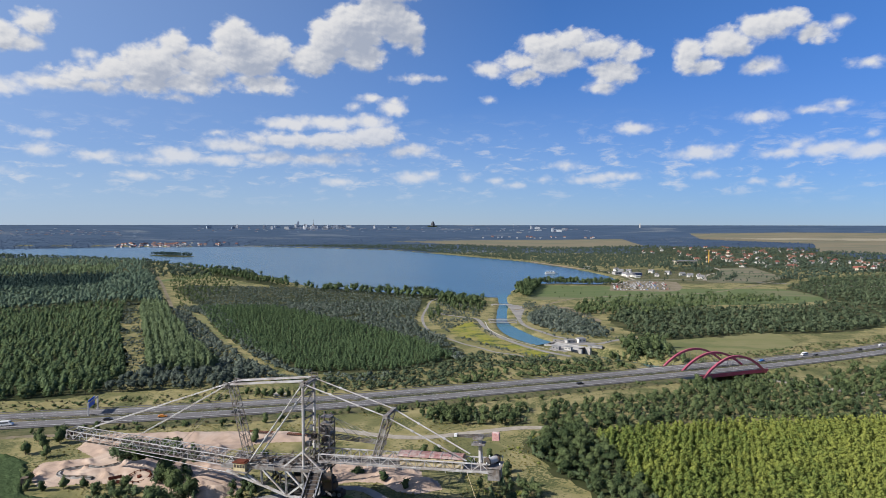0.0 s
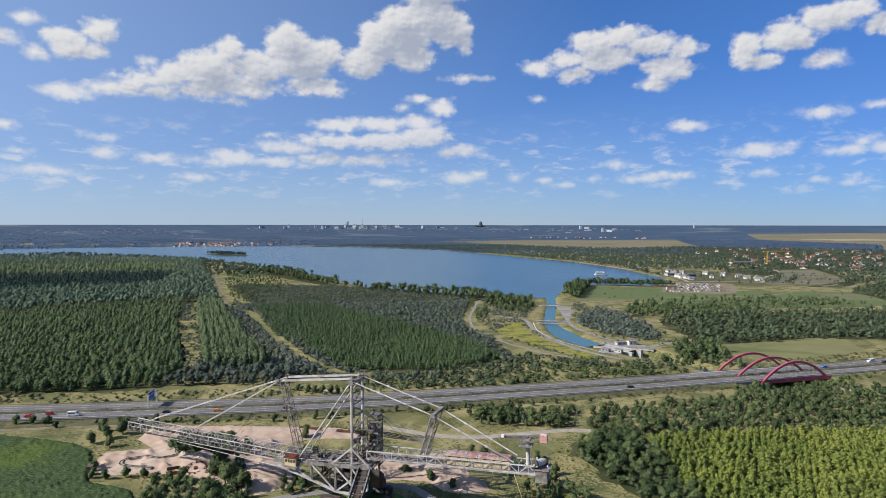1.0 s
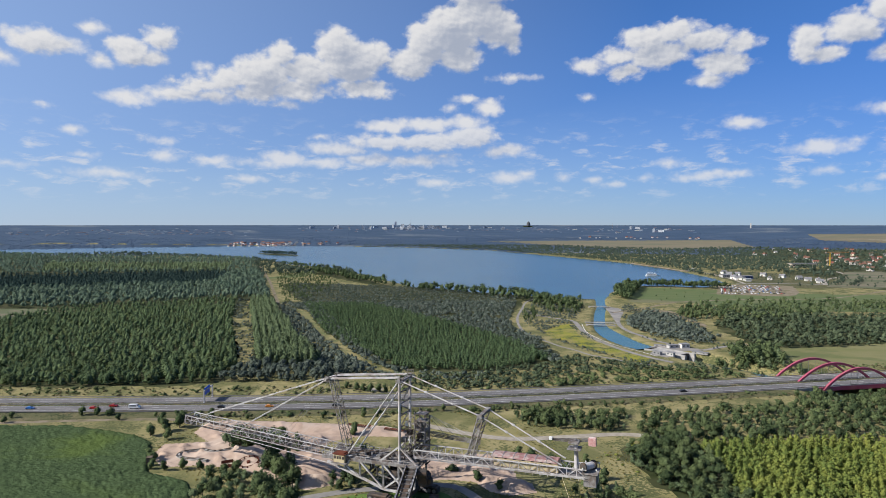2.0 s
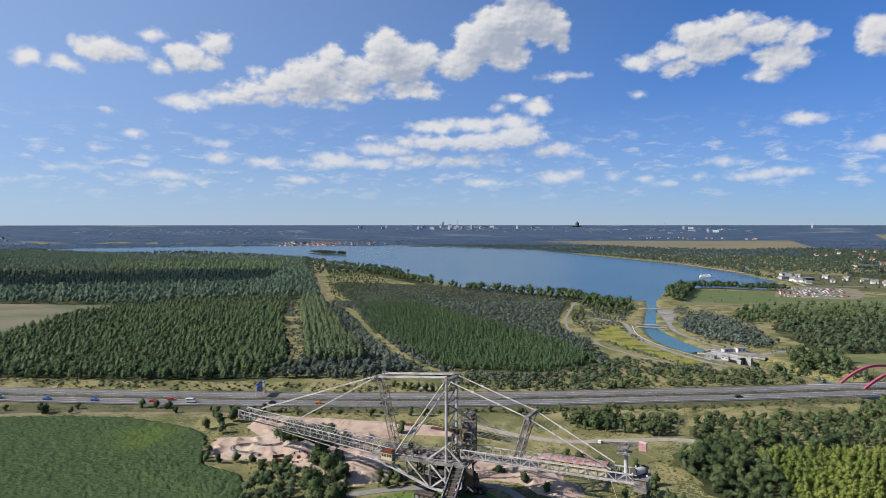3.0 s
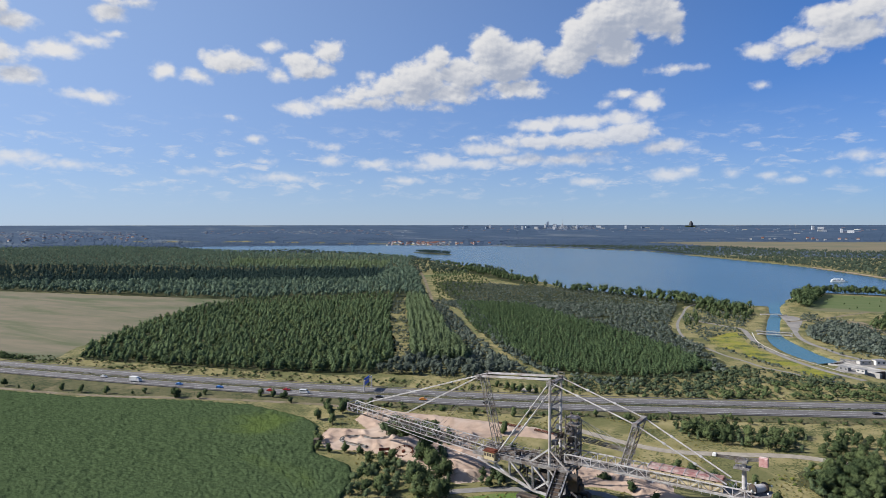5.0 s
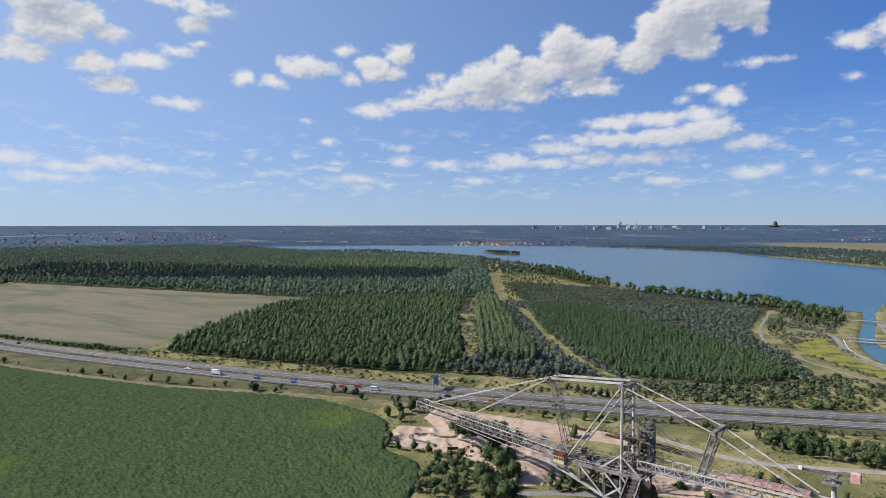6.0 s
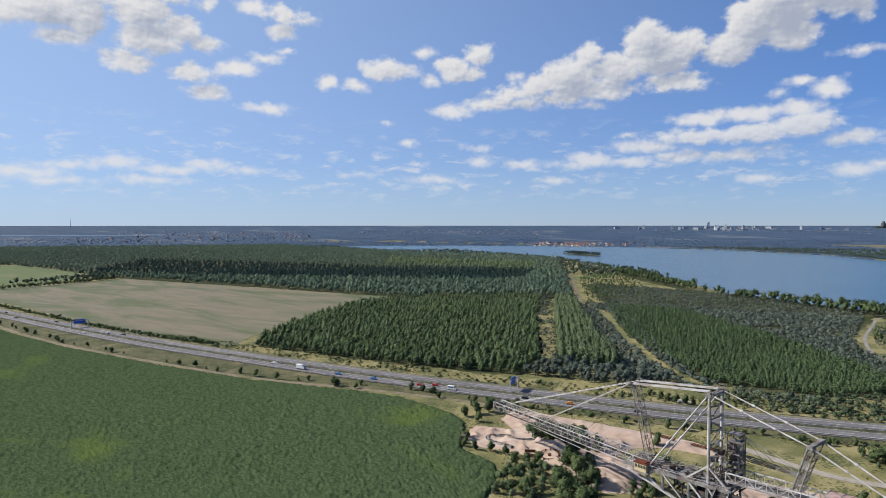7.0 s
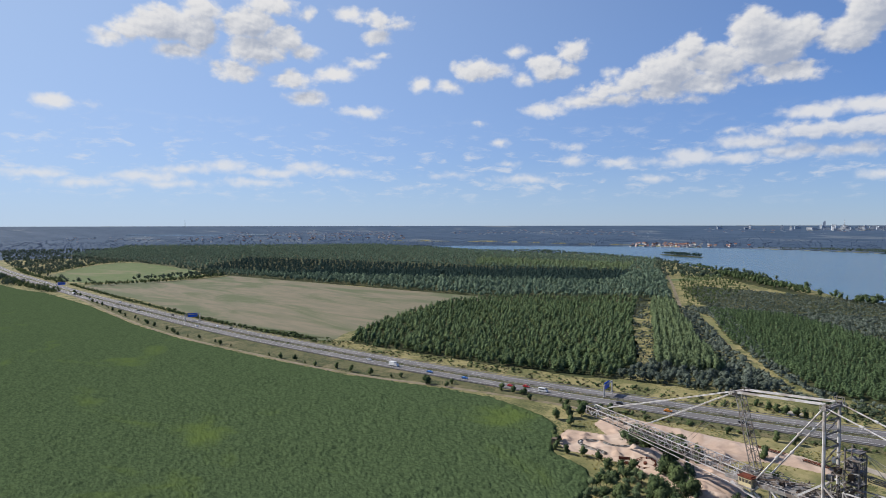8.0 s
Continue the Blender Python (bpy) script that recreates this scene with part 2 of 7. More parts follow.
GRASS = surface("dry_grass_ground", (0.222, 0.198, 0.088), (0.290, 0.250, 0.128), 0.13, third=(0.140, 0.140, 0.062), big=0.03, bump=0.5, bump_scale=0.6, weeds=(0.088, 0.098, 0.042))
CROP = surface("crop_leaves", (0.046, 0.070, 0.034), (0.072, 0.104, 0.049), 0.7, third=(0.086, 0.122, 0.038), big=0.012, bump=0.9, bump_scale=0.9, stretch=(0.7, 1.1, 1), rough=1.0, spec=0.0, rare=(0.56, 0.70))
MEADOW_M = surface("mown_meadow", (0.205, 0.176, 0.126), (0.165, 0.152, 0.106), 0.06, third=(0.112, 0.128, 0.072), big=0.016, bump=0.1, bump_scale=0.8, stretch=(0.35, 1.3, 1), rare=(0.44, 0.62))
GREEN_M = surface("green_meadow", (0.100, 0.136, 0.056), (0.124, 0.148, 0.066), 0.05, third=(0.165, 0.160, 0.092), big=0.01, bump=0.1, bump_scale=0.8, stretch=(0.6, 1.4, 1), rare=(0.52, 0.66))
LAWN_M = surface("mown_lawn", (0.095, 0.165, 0.040), (0.120, 0.185, 0.052), 0.2, third=(0.150, 0.180, 0.070), big=0.05, bump=0.1, bump_scale=0.8)
DRY_M = surface("pale_dry_meadow", (0.170, 0.172, 0.076), (0.205, 0.192, 0.096), 0.05, third=(0.125, 0.142, 0.060), big=0.02, bump=0.1, bump_scale=0.8, stretch=(0.6, 1.4, 1), rare=(0.48, 0.64))
YELLOW_M = surface("flowering_meadow", (0.265, 0.250, 0.040), (0.170, 0.190, 0.048), 0.12, third=(0.26, 0.225, 0.085), big=0.04, bump=0.4, bump_scale=0.7, weeds=(0.070, 0.090, 0.036))
SAND = surface("pinkish_sand", (0.45, 0.335, 0.265), (0.37, 0.275, 0.215), 0.25, third=(0.49, 0.385, 0.315), big=0.06, bump=0.25, bump_scale=1.2, rough=0.95, spec=0.05)
GRAVEL = surface("pale_gravel", (0.36, 0.32, 0.27), (0.28, 0.25, 0.21), 0.3, third=(0.40, 0.37, 0.32), big=0.05, bump=0.05, bump_scale=2.0, rough=0.95, spec=0.05)
# Undergrowth toned extra dark, so the colour holds the shade between crowns.
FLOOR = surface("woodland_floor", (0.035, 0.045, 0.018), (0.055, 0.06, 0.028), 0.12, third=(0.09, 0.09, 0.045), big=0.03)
ASPHALT = surface("worn_asphalt", (0.148, 0.141, 0.144), (0.124, 0.118, 0.121), 0.5, third=(0.166, 0.158, 0.160), big=0.05, rough=0.9, spec=0.2, stretch=(0.3, 1, 1))
EARTH = surface("trodden_earth", (0.27, 0.225, 0.17), (0.21, 0.175, 0.13), 0.4, third=(0.17, 0.15, 0.09), big=0.08, bump=0.05, bump_scale=2.0, rough=0.95, spec=0.05)
SLOPE = surface("rank_verge_grass", (0.092, 0.098, 0.048), (0.140, 0.128, 0.068), 0.22, third=(0.185, 0.155, 0.090), big=0.05, bump=0.6, bump_scale=0.9, rare=(0.52, 0.66), weeds=(0.050, 0.062, 0.028))
PATH = surface("grey_path", (0.25, 0.24, 0.23), (0.21, 0.20, 0.19), 0.4, third=(0.29, 0.27, 0.25), big=0.06, rough=0.9, spec=0.1)
LINE = paint("white_road_paint", (0.66, 0.66, 0.64), 0.7)
STEEL = surface("weathered_grey_steel", (0.32, 0.31, 0.31), (0.22, 0.205, 0.20), 0.7, rough=0.6, metal=0.15, third=(0.17, 0.14, 0.125), big=0.25)
PALE_STEEL = surface("pale_painted_steel", (0.60, 0.59, 0.60), (0.47, 0.45, 0.45), 0.5, rough=0.55, metal=0.1, third=(0.36, 0.32, 0.30), big=0.2)
DARK_STEEL = surface("dark_greasy_steel", (0.055, 0.050, 0.048), (0.10, 0.09, 0.085), 0.8, rough=0.7, metal=0.2, third=(0.12, 0.085, 0.065), big=0.3)
RUST = surface("rust", (0.16, 0.05, 0.03), (0.10, 0.04, 0.03), 0.9, rough=0.85)
RED_ROOF = surface("faded_red_sheet", (0.46, 0.22, 0.22), (0.58, 0.36, 0.34), 0.5, rough=0.6, third=(0.66, 0.54, 0.51), big=0.35)
CREAM = surface("cream_painted_sheet", (0.62, 0.53, 0.33), (0.55, 0.46, 0.29), 0.5, rough=0.6, third=(0.48, 0.38, 0.25), big=0.3)
BRIDGE_RED = surface("purple_red_bridge_paint", (0.38, 0.085, 0.135), (0.34, 0.075, 0.12), 0.2, rough=0.45, third=(0.37, 0.11, 0.14), big=0.1)
CONCRETE = surface("grey_concrete", (0.36, 0.35, 0.33), (0.29, 0.28, 0.27), 0.3, rough=0.9, third=(0.42, 0.40, 0.38), big=0.08)
BLUE = paint("sign_blue", (0.015, 0.14, 0.68), 0.4, wear=(0.015, 0.12, 0.60))
WHITE = paint("white_paint", (0.78, 0.78, 0.77), 0.45)
CONCRETE_OLD = surface("dark_granite", (0.085, 0.09, 0.10), (0.11, 0.115, 0.125), 0.2, rough=0.9, third=(0.07, 0.07, 0.08), big=0.05)
BARK = surface("bark", (0.11, 0.085, 0.065), (0.16, 0.13, 0.10), 2.0, rough=0.9)
L_BROAD = leaves("broad_leaves", (0.030, 0.052, 0.024), (0.150, 0.188, 0.072))
L_POPLAR = leaves("poplar_leaves", (0.112, 0.168, 0.044), (0.345, 0.365, 0.076), 0.3)
L_PINE = leaves("conifer_needles", (0.050, 0.086, 0.042), (0.128, 0.182, 0.074), 0.2)
L_SCRUB = leaves("grey_scrub_leaves", (0.046, 0.066, 0.046), (0.178, 0.208, 0.150), 0.2)
L_ASPEN = leaves("aspen_leaves", (0.074, 0.112, 0.054), (0.190, 0.240, 0.110), 0.28)
L_WOOD = leaves("young_wood_leaves", (0.062, 0.100, 0.046), (0.160, 0.212, 0.090), 0.22)
L_MIX = leaves("mixed_scrub_leaves", (0.034, 0.054, 0.030), (0.132, 0.164, 0.082))
L_DRY = leaves("dry_scrub_leaves", (0.085, 0.078, 0.040), (0.190, 0.165, 0.082))
L_MID = leaves("village_tree_leaves", (0.034, 0.054, 0.036), (0.105, 0.135, 0.082))
L_SPRUCE = leaves("spruce_needles", (0.028, 0.050, 0.040), (0.056, 0.086, 0.064), 0.15)
# Lighter and bluer than the nearer leaves, to put haze into the forest colour.
L_HAZED = leaves("hazed_forest_leaves", (0.074, 0.116, 0.076), (0.164, 0.216, 0.128))
# Blue-shifted leaf tones: the distance haze is mixed into the colour.
L_FAR = leaves("far_hazed_leaves", (0.070, 0.104, 0.148), (0.106, 0.148, 0.198), 0.45)


def water_material(name, colour):
    m, s, p = material(name)
    where = s.add("ShaderNodeNewGeometry").outputs["Position"]
    s.plug(p.inputs["Base Color"], s.mix(s.span(s.noise(where, 0.006, 4.0, 0.6, 0.5), 0.35, 0.7), colour, tuple(0.85 * c for c in colour)))
    p.inputs["Roughness"].default_value, p.inputs["IOR"].default_value = 0.25, 1.33
    n = s.add("ShaderNodeBump")
    n.inputs["Strength"].default_value, n.inputs["Distance"].default_value = 0.35, 0.12
    s.plug(n.inputs["Height"], s.noise(s.vec("MULTIPLY", where, (1, 0.6, 1)), 0.7, 3.0, 0.6))
    s.plug(p.inputs["Normal"], n.outputs[0])
    return m


LAKE_M = water_material("lake_water", (0.038, 0.092, 0.138))
CANAL_M = water_material("canal_water", (0.040, 0.118, 0.150))


# ---- geometry helpers ----
def fast_mesh(name, verts, faces, mat, smooth=False, tint=None, round_normals=None):
    verts, faces = np.asarray(verts, np.float32), np.asarray(faces, np.int32)
    me = bpy.data.meshes.new(name)
    k = faces.shape[1]
    me.vertices.add(len(verts))
    me.vertices.foreach_set("co", verts.ravel())
    me.loops.add(faces.size)
    me.loops.foreach_set("vertex_index", faces.ravel())
    me.polygons.add(len(faces))
    me.polygons.foreach_set("loop_start", np.arange(0, faces.size, k, dtype=np.int32))
    me.polygons.foreach_set("use_smooth", np.full(len(faces), smooth))
    if tint is not None:
        me.attributes.new("tint", "FLOAT", "POINT").data.foreach_set("value", np.asarray(tint, np.float32))
    me.update(calc_edges=True)
    if round_normals is not None:
        me.normals_split_custom_set_from_vertices(np.asarray(round_normals, np.float32))
    me.materials.append(mat)
    return me


def part(name, bm, mat=None, parent=None, label=""):
    """Links a bmesh, or a mesh, as one object under a thing or a part."""
    if isinstance(bm, bmesh.types.BMesh):
        me = bpy.data.meshes.new(name)
        bm.to_mesh(me)
        bm.free()
        me.materials.append(mat)
    else:
        me = bm
    ob = new(name, me)
    ob.parent = parent
    return tagged(ob, label) if label else ob


def box(bm, x0, x1, y0, y1, z0, z1, m=None):
    made = bmesh.ops.create_cube(bm, size=1.0, matrix=(m or Matrix()) @ Matrix.LocRotScale(((x0 + x1) / 2, (y0 + y1) / 2, (z0 + z1) / 2), None, (x1 - x0, y1 - y0, z1 - z0)))
    return made["verts"]


def boxes(*rows, bevel=0.0):
    bm = bmesh.new()
    for r in rows:
        box(bm, *r)
    if bevel:
        bmesh.ops.bevel(bm, geom=bm.edges[:], offset=bevel, segments=1, affect="EDGES")
    return bm


def cone(bm, p, q, r0, r1, sides=10):
    p, q = Vector(p), Vector(q)
    m = Matrix.Translation((p + q) / 2) @ (q - p).to_track_quat("Z", "Y").to_matrix().to_4x4()
    bmesh.ops.create_cone(bm, cap_ends=True, segments=sides, radius1=r0, radius2=r1, depth=(q - p).length, matrix=m)


def rod(p, q, r, r1=None, sides=10):
    bm = bmesh.new()
    cone(bm, p, q, r, r if r1 is None else r1, sides)
    return bm


UNIT = {}


def unit(mat, round_bar):
    """One bar of length 1 along z, shared by all bars of a material."""
    key = (mat.name, round_bar)
    if key not in UNIT:
        bm = bmesh.new()
        if round_bar:
            bmesh.ops.create_cone(bm, cap_ends=True, segments=8, radius1=0.5, radius2=0.5, depth=1.0)
        else:
            # an H-section: two flanges and a web
            box(bm, -0.5, 0.5, 0.36, 0.5, -0.5, 0.5), box(bm, -0.5, 0.5, -0.5, -0.36, -0.5, 0.5), box(bm, -0.12, 0.12, -0.36, 0.36, -0.5, 0.5)
        me = bpy.data.meshes.new("bar")
        bm.to_mesh(me)
        bm.free()
        me.materials.append(mat)
        UNIT[key] = me
    return UNIT[key]


def bar(name, p, q, w, mat, parent, h=None, round_bar=False):
    p, q = Vector(p), Vector(q)
    ob = new(name, unit(mat, round_bar))
    ob.parent = parent
    ob.matrix_basis = Matrix.LocRotScale((p + q) / 2, (q - p).to_track_quat("Z", "X"), (w, h or w, (q - p).length))
    return ob


def spline(points, step):
    """Points of a smooth line through the given ones, about step metres apart."""
    p = np.array(points, float)
    ext = np.vstack([2 * p[0] - p[1], p, 2 * p[-1] - p[-2]])
    out = []
    for i in range(1, len(ext) - 2):
        a, b, c, d = ext[i - 1:i + 3]
        n = max(1, int(np.linalg.norm(c - b) / step))
        for s in np.arange(n) / n:
            out.append(0.5 * (2 * b + (c - a) * s + (2 * a - 5 * b + 4 * c - d) * s * s + (3 * b - a - 3 * c + d) * s ** 3))
    out.append(p[-1])
    return np.array(out)


def normals(line):
    d = np.gradient(line, axis=0)
    d /= np.linalg.norm(d, axis=1)[:, None]
    return np.stack([-d[:, 1], d[:, 0]], 1)


def inside(poly, x, y):
    poly = np.asarray(poly, float)
    hit = np.zeros(np.shape(x), bool)
    for (ax, ay), (bx, by) in zip(poly, np.roll(poly, -1, 0)):
        if ay != by:
            hit ^= ((ay > y) != (by > y)) & (x < (bx - ax) * (y - ay) / (by - ay) + ax)
    return hit


def reach(line, x, y, closed=False):
    """Distance from a polyline."""
    line = np.asarray(line, float)
    ends = np.roll(line, -1, 0) if closed else line[1:]
    best = np.full(np.shape(x), 1e9)
    for (ax, ay), (bx, by) in zip(line, ends):
        dx, dy = bx - ax, by - ay
        t = np.clip(((x - ax) * dx + (y - ay) * dy) / max(dx * dx + dy * dy, 1e-9), 0, 1)
        best = np.minimum(best, np.hypot(x - ax - t * dx, y - ay - t * dy))
    return best


def soft(v):
    v = np.clip(v, 0, 1)
    return v * v * (3 - 2 * v)


def waves(x, y, size, seed=0, octaves=3):
    """A cheap smooth noise, about -1 to 1."""
    r = np.random.RandomState(seed)
    out, amp = np.zeros(np.shape(x)), 1.0
    for o in range(octaves):
        for _ in range(5):
            a, ph = r.uniform(0, 2 * np.pi), r.uniform(0, 6.28)
            f = 2 * np.pi / size * 2 ** o * r.uniform(0.7, 1.3)
            out = out + amp * np.sin(f * (x * np.cos(a) + y * np.sin(a)) + ph) / 3.0
        amp *= 0.5
    return out / 1.6


# ---- the plan, in metres, seen from the eye at (0, 0) with y ahead ----
ROAD = [(-2600, 420), (-2100, 335), (-1700, 292), (-1160, 271), (-777, 266), (-550, 271), (-402, 284), (-272, 301), (-143, 325), (-64, 344), (5, 365), (117, 402), (255, 452), (358, 497), (520, 580), (760, 720), (1100, 930)]
LAKE = [(-1404, 1962), (-818, 1693), (-620, 1480), (-444, 1336), (-199, 971), (-121, 915), (-69, 898), (-4, 872), (58, 846), (74, 850), (92, 850), (108, 933), (144, 1040), (207, 1050), (263, 1040), (319, 1103), (328, 1214), (302, 1401), (224, 1681), (98, 1917), (-186, 2427), (-437, 2600), (-707, 2729), (-1492, 2799), (-2200, 2640), (-2700, 2300), (-1753, 1835), (-1584, 1813)]
CANAL_UP = [(92, 900), (84, 874), (79, 815), (76, 770), (68, 711), (62, 650), (61, 620), (65, 585), (72, 553), (80, 532), (87, 521)]
CANAL_LOW = [(118, 491), (145, 466), (165, 445), (177, 425), (179, 408), (177, 394)]
FIELD = [(-1500, 205), (-1123, 222), (-1069, 236), (-858, 236), (-652, 222), (-548, 223), (-425, 233), (-335, 246), (-260, 267), (-230, 272), (-189, 265), (-175, 257), (-155, 225), (-134, 219), (-127, 210), (-121, 195), (-110, 150), (-150, 20), (-700, -60), (-1500, -20)]
MEADOW = [(-1162, 577), (-800, 622), (-549, 647), (-561, 566), (-511, 442), (-467, 345), (-453, 304), (-581, 290), (-869, 303), (-1140, 312), (-1135, 486)]
MEADOW_FAR = [(-1429, 316), (-1721, 493), (-1750, 597), (-1350, 585), (-1226, 514), (-1185, 369), (-1245, 316)]
FOREST_A = [(-424, 318), (-366, 325), (-296, 336), (-257, 344), (-205, 360), (-209, 405), (-318, 605), (-398, 775), (-549, 647), (-555, 560), (-505, 440), (-459, 350)]
FOREST_B = [(-549, 647), (-398, 775), (-340, 765), (-410, 890), (-505, 1080), (-680, 1400), (-735, 1540), (-812, 1680), (-1129, 1690), (-1483, 1742), (-1753, 1813), (-2376, 1936), (-3000, 1000), (-2300, 560), (-1750, 610), (-1350, 590), (-1162, 577), (-800, 625)]
DARK = [(-1350, 590), (-1055, 640), (-586, 900), (-520, 940), (-620, 1190), (-947, 1075), (-1350, 1000), (-1700, 900)]
LIGHT = [(-1000, 1120), (-640, 1200), (-740, 1420), (-1199, 1356)]
POPLARS = [(-374, 765), (-350, 770), (-208, 510), (-150, 415), (-193, 408), (-238, 490)]
PINES = [(-290, 735), (-207, 748), (-93, 620), (-21, 530), (10, 460), (-32, 420), (-92, 414), (-148, 484), (-203, 562)]
SCRUB = [(-345, 830), (-420, 1000), (-253, 975), (-140, 940), (-26, 840), (-30, 690), (-26, 600), (0, 545), (19, 455), (8, 450), (-21, 526), (-93, 616), (-207, 742), (-262, 708), (-290, 745)]
SHORE = [(-626, 1470), (-385, 1188), (-185, 914), (-64, 848), (44, 757), (52, 760), (15, 800), (-3, 860), (-161, 945), (-253, 975), (-439, 1188), (-640, 1470)]
WOOD_RIGHT = [(176, 560), (172, 640), (217, 727), (300, 718), (412, 742), (483, 780), (700, 900), (560, 690), (450, 615), (366, 570), (292, 562), (204, 534), (178, 528)]
WOOD_FAR_RIGHT = [(531, 958), (676, 1126), (900, 1256), (1200, 1400), (900, 1000), (620, 800), (512, 815)]
WOOD_LOCK = [(141, 502), (182, 526), (175, 462), (150, 470)]
BELT_NEAR = [(56, 334), (98, 346), (138, 362), (152, 378), (166, 392), (176, 384), (192, 372), (206, 358), (240, 336), (226, 312), (117, 304), (58, 291), (47, 308)]
BELT_MID = [(-13, 322), (5, 330), (47, 332), (41, 304), (-7, 306)]
PLANTATION = [(73, 287), (115, 299), (223, 308), (215, 268), (159, 205), (81, 205), (74, 239)]
PLANT_WOOD = [(41, 287), (59, 295), (73, 287), (77, 215), (57, 218), (42, 256), (36, 269)]
WOOD_ROAD = [(211, 372), (254, 405), (305, 435), (330, 400), (300, 350), (247, 330), (217, 350)]
VERGE = [(6, 402), (47, 432), (87, 438), (125, 445), (135, 428), (43, 398), (6, 384)]
COPSE_A = [(-129, 222), (-121, 234), (-110, 221), (-100, 198), (-118, 190)]
COPSE_B = [(-112, 234), (-113, 247), (-100, 247), (-83, 204), (-97, 196)]
COPSE_D = [(14, 232), (24, 241), (34, 237), (37, 213), (12, 210)]
COPSE_C = [(-81, 225), (-74, 236), (-67, 224), (-75, 219)]
SCRUB_RIGHT = [(90, 655), (106, 712), (130, 728), (145, 695), (154, 619), (157, 575), (145, 545), (130, 543), (115, 562), (96, 590), (88, 615)]
SAND_A = [(-165, 242), (-168, 256), (-150, 262), (-163, 272), (-165, 284), (-137, 294), (-97, 296), (-75, 296), (-59, 290), (-60, 282), (-82, 280), (-94, 271), (-96, 260), (-80, 243), (-75, 227), (-86, 219), (-101, 224), (-120, 235), (-139, 235), (-153, 231)]
BRIDGE_FRONT = [(146, 382), (160, 392), (172, 392), (186, 398), (200, 408), (222, 402), (226, 378), (212, 368), (190, 362), (160, 372)]
SAND_COPSE = [(-139, 256), (-139, 261), (-130, 262), (-120, 261), (-119, 255), (-128, 254)]
LOCK_TREES = [(122, 458), (138, 486), (150, 482), (182, 460), (196, 444), (172, 428), (140, 440)]
RISE_WOOD = [(143, 681), (163, 750), (197, 806), (290, 842), (420, 850), (470, 800), (330, 740), (219, 672), (171, 676)]
LEFT_BANK = [(-8, 830), (40, 840), (58, 760), (46, 640), (52, 560), (72, 500), (90, 462), (70, 458), (40, 495), (12, 545), (-12, 620), (-18, 700)]
RIGHT_BANK = [(92, 740), (76, 640), (84, 580), (110, 530), (135, 512), (172, 540), (142, 560), (168, 700), (152, 740), (110, 800)]
RIDE_EDGE = [(-205, 402), (-318, 605), (-398, 775), (-374, 770), (-238, 490), (-193, 406)]
SAND_B = [(-50, 257), (-43, 264), (-19, 266), (-10, 254), (-8, 242), (-2, 238), (0, 230), (-10, 226), (-17, 228), (-24, 236), (-34, 237), (-46, 234), (-53, 246)]
FLOWERS = [(5, 582), (27, 632), (34, 604), (39, 560), (53, 531), (69, 506), (83, 471), (74, 464), (56, 482), (37, 512), (24, 538), (10, 556)]
PARK = [(164, 1021), (287, 993), (408, 958), (522, 958), (512, 827), (425, 780), (321, 769), (231, 797), (186, 827), (118, 827), (133, 933)]
GREEN_A = [(186, 539), (233, 545), (300, 568), (295, 514), (240, 474), (216, 473), (187, 490)]
STRIP = [(-329, 742), (-263, 671), (-191, 538), (-139, 450), (-101, 407), (-106, 407), (-144, 455), (-195, 538), (-267, 666)]
road_line = spline(ROAD, 4.0)
up_line, low_line = spline(CANAL_UP, 6.0), spline(CANAL_LOW, 6.0)
FLAT, END = 2900.0, 4850.0


BRIDGE_AT, BRIDGE_TURN = (188.0, 428.0), 19.5


def canal_half(y):
    return 5.0 + 5.0 * soft((650 - np.asarray(y, float)) / 90)


def ground_z(x, y):
    """Height of the ground: a plain, the lake's basin, the canal's cut, and low rising country far away."""
    x, y = np.asarray(x, float), np.asarray(y, float)
    d = np.hypot(x, y)
    far = np.where(d > FLAT, EYE - (0.0345 - np.clip((d - FLAT) / 1900, 0, 1.03) * 0.0325) * d, 0.0)
    z = far
    lake = np.where(inside(LAKE, x, y), reach(LAKE, x, y, True), -1.0)
    z = z - 4.0 * soft(lake / 14)
    up, low = reach(up_line, x, y), reach(low_line, x, y)
    z = z - 4.0 * soft((canal_half(y) + 2.5 - up) / 6)
    c, s = math.cos(radians(BRIDGE_TURN)), math.sin(radians(BRIDGE_TURN))
    u, w = (x - BRIDGE_AT[0]) * c + (y - BRIDGE_AT[1]) * s, (y - BRIDGE_AT[1]) * c - (x - BRIDGE_AT[0]) * s
    z = np.where(np.abs(w) < 40, np.minimum(z, -6.2 * soft((37 - np.abs(u + 2)) / 9) * soft((36 - np.abs(w)) / 16)), z)
    return np.where(low < 17, np.minimum(z, -7.0 * soft((17 - low) / 8)), z)


def far_place(bearing, below):
    """A place by its bearing to the left in degrees and its slope below the horizon."""
    d = EYE / below if below > 0.0345 else FLAT + (0.0345 - below) / 0.0325 * 1900
    x, y = -d * math.sin(radians(bearing)), d * math.cos(radians(bearing))
    return x, y, float(ground_z(x, y)), d


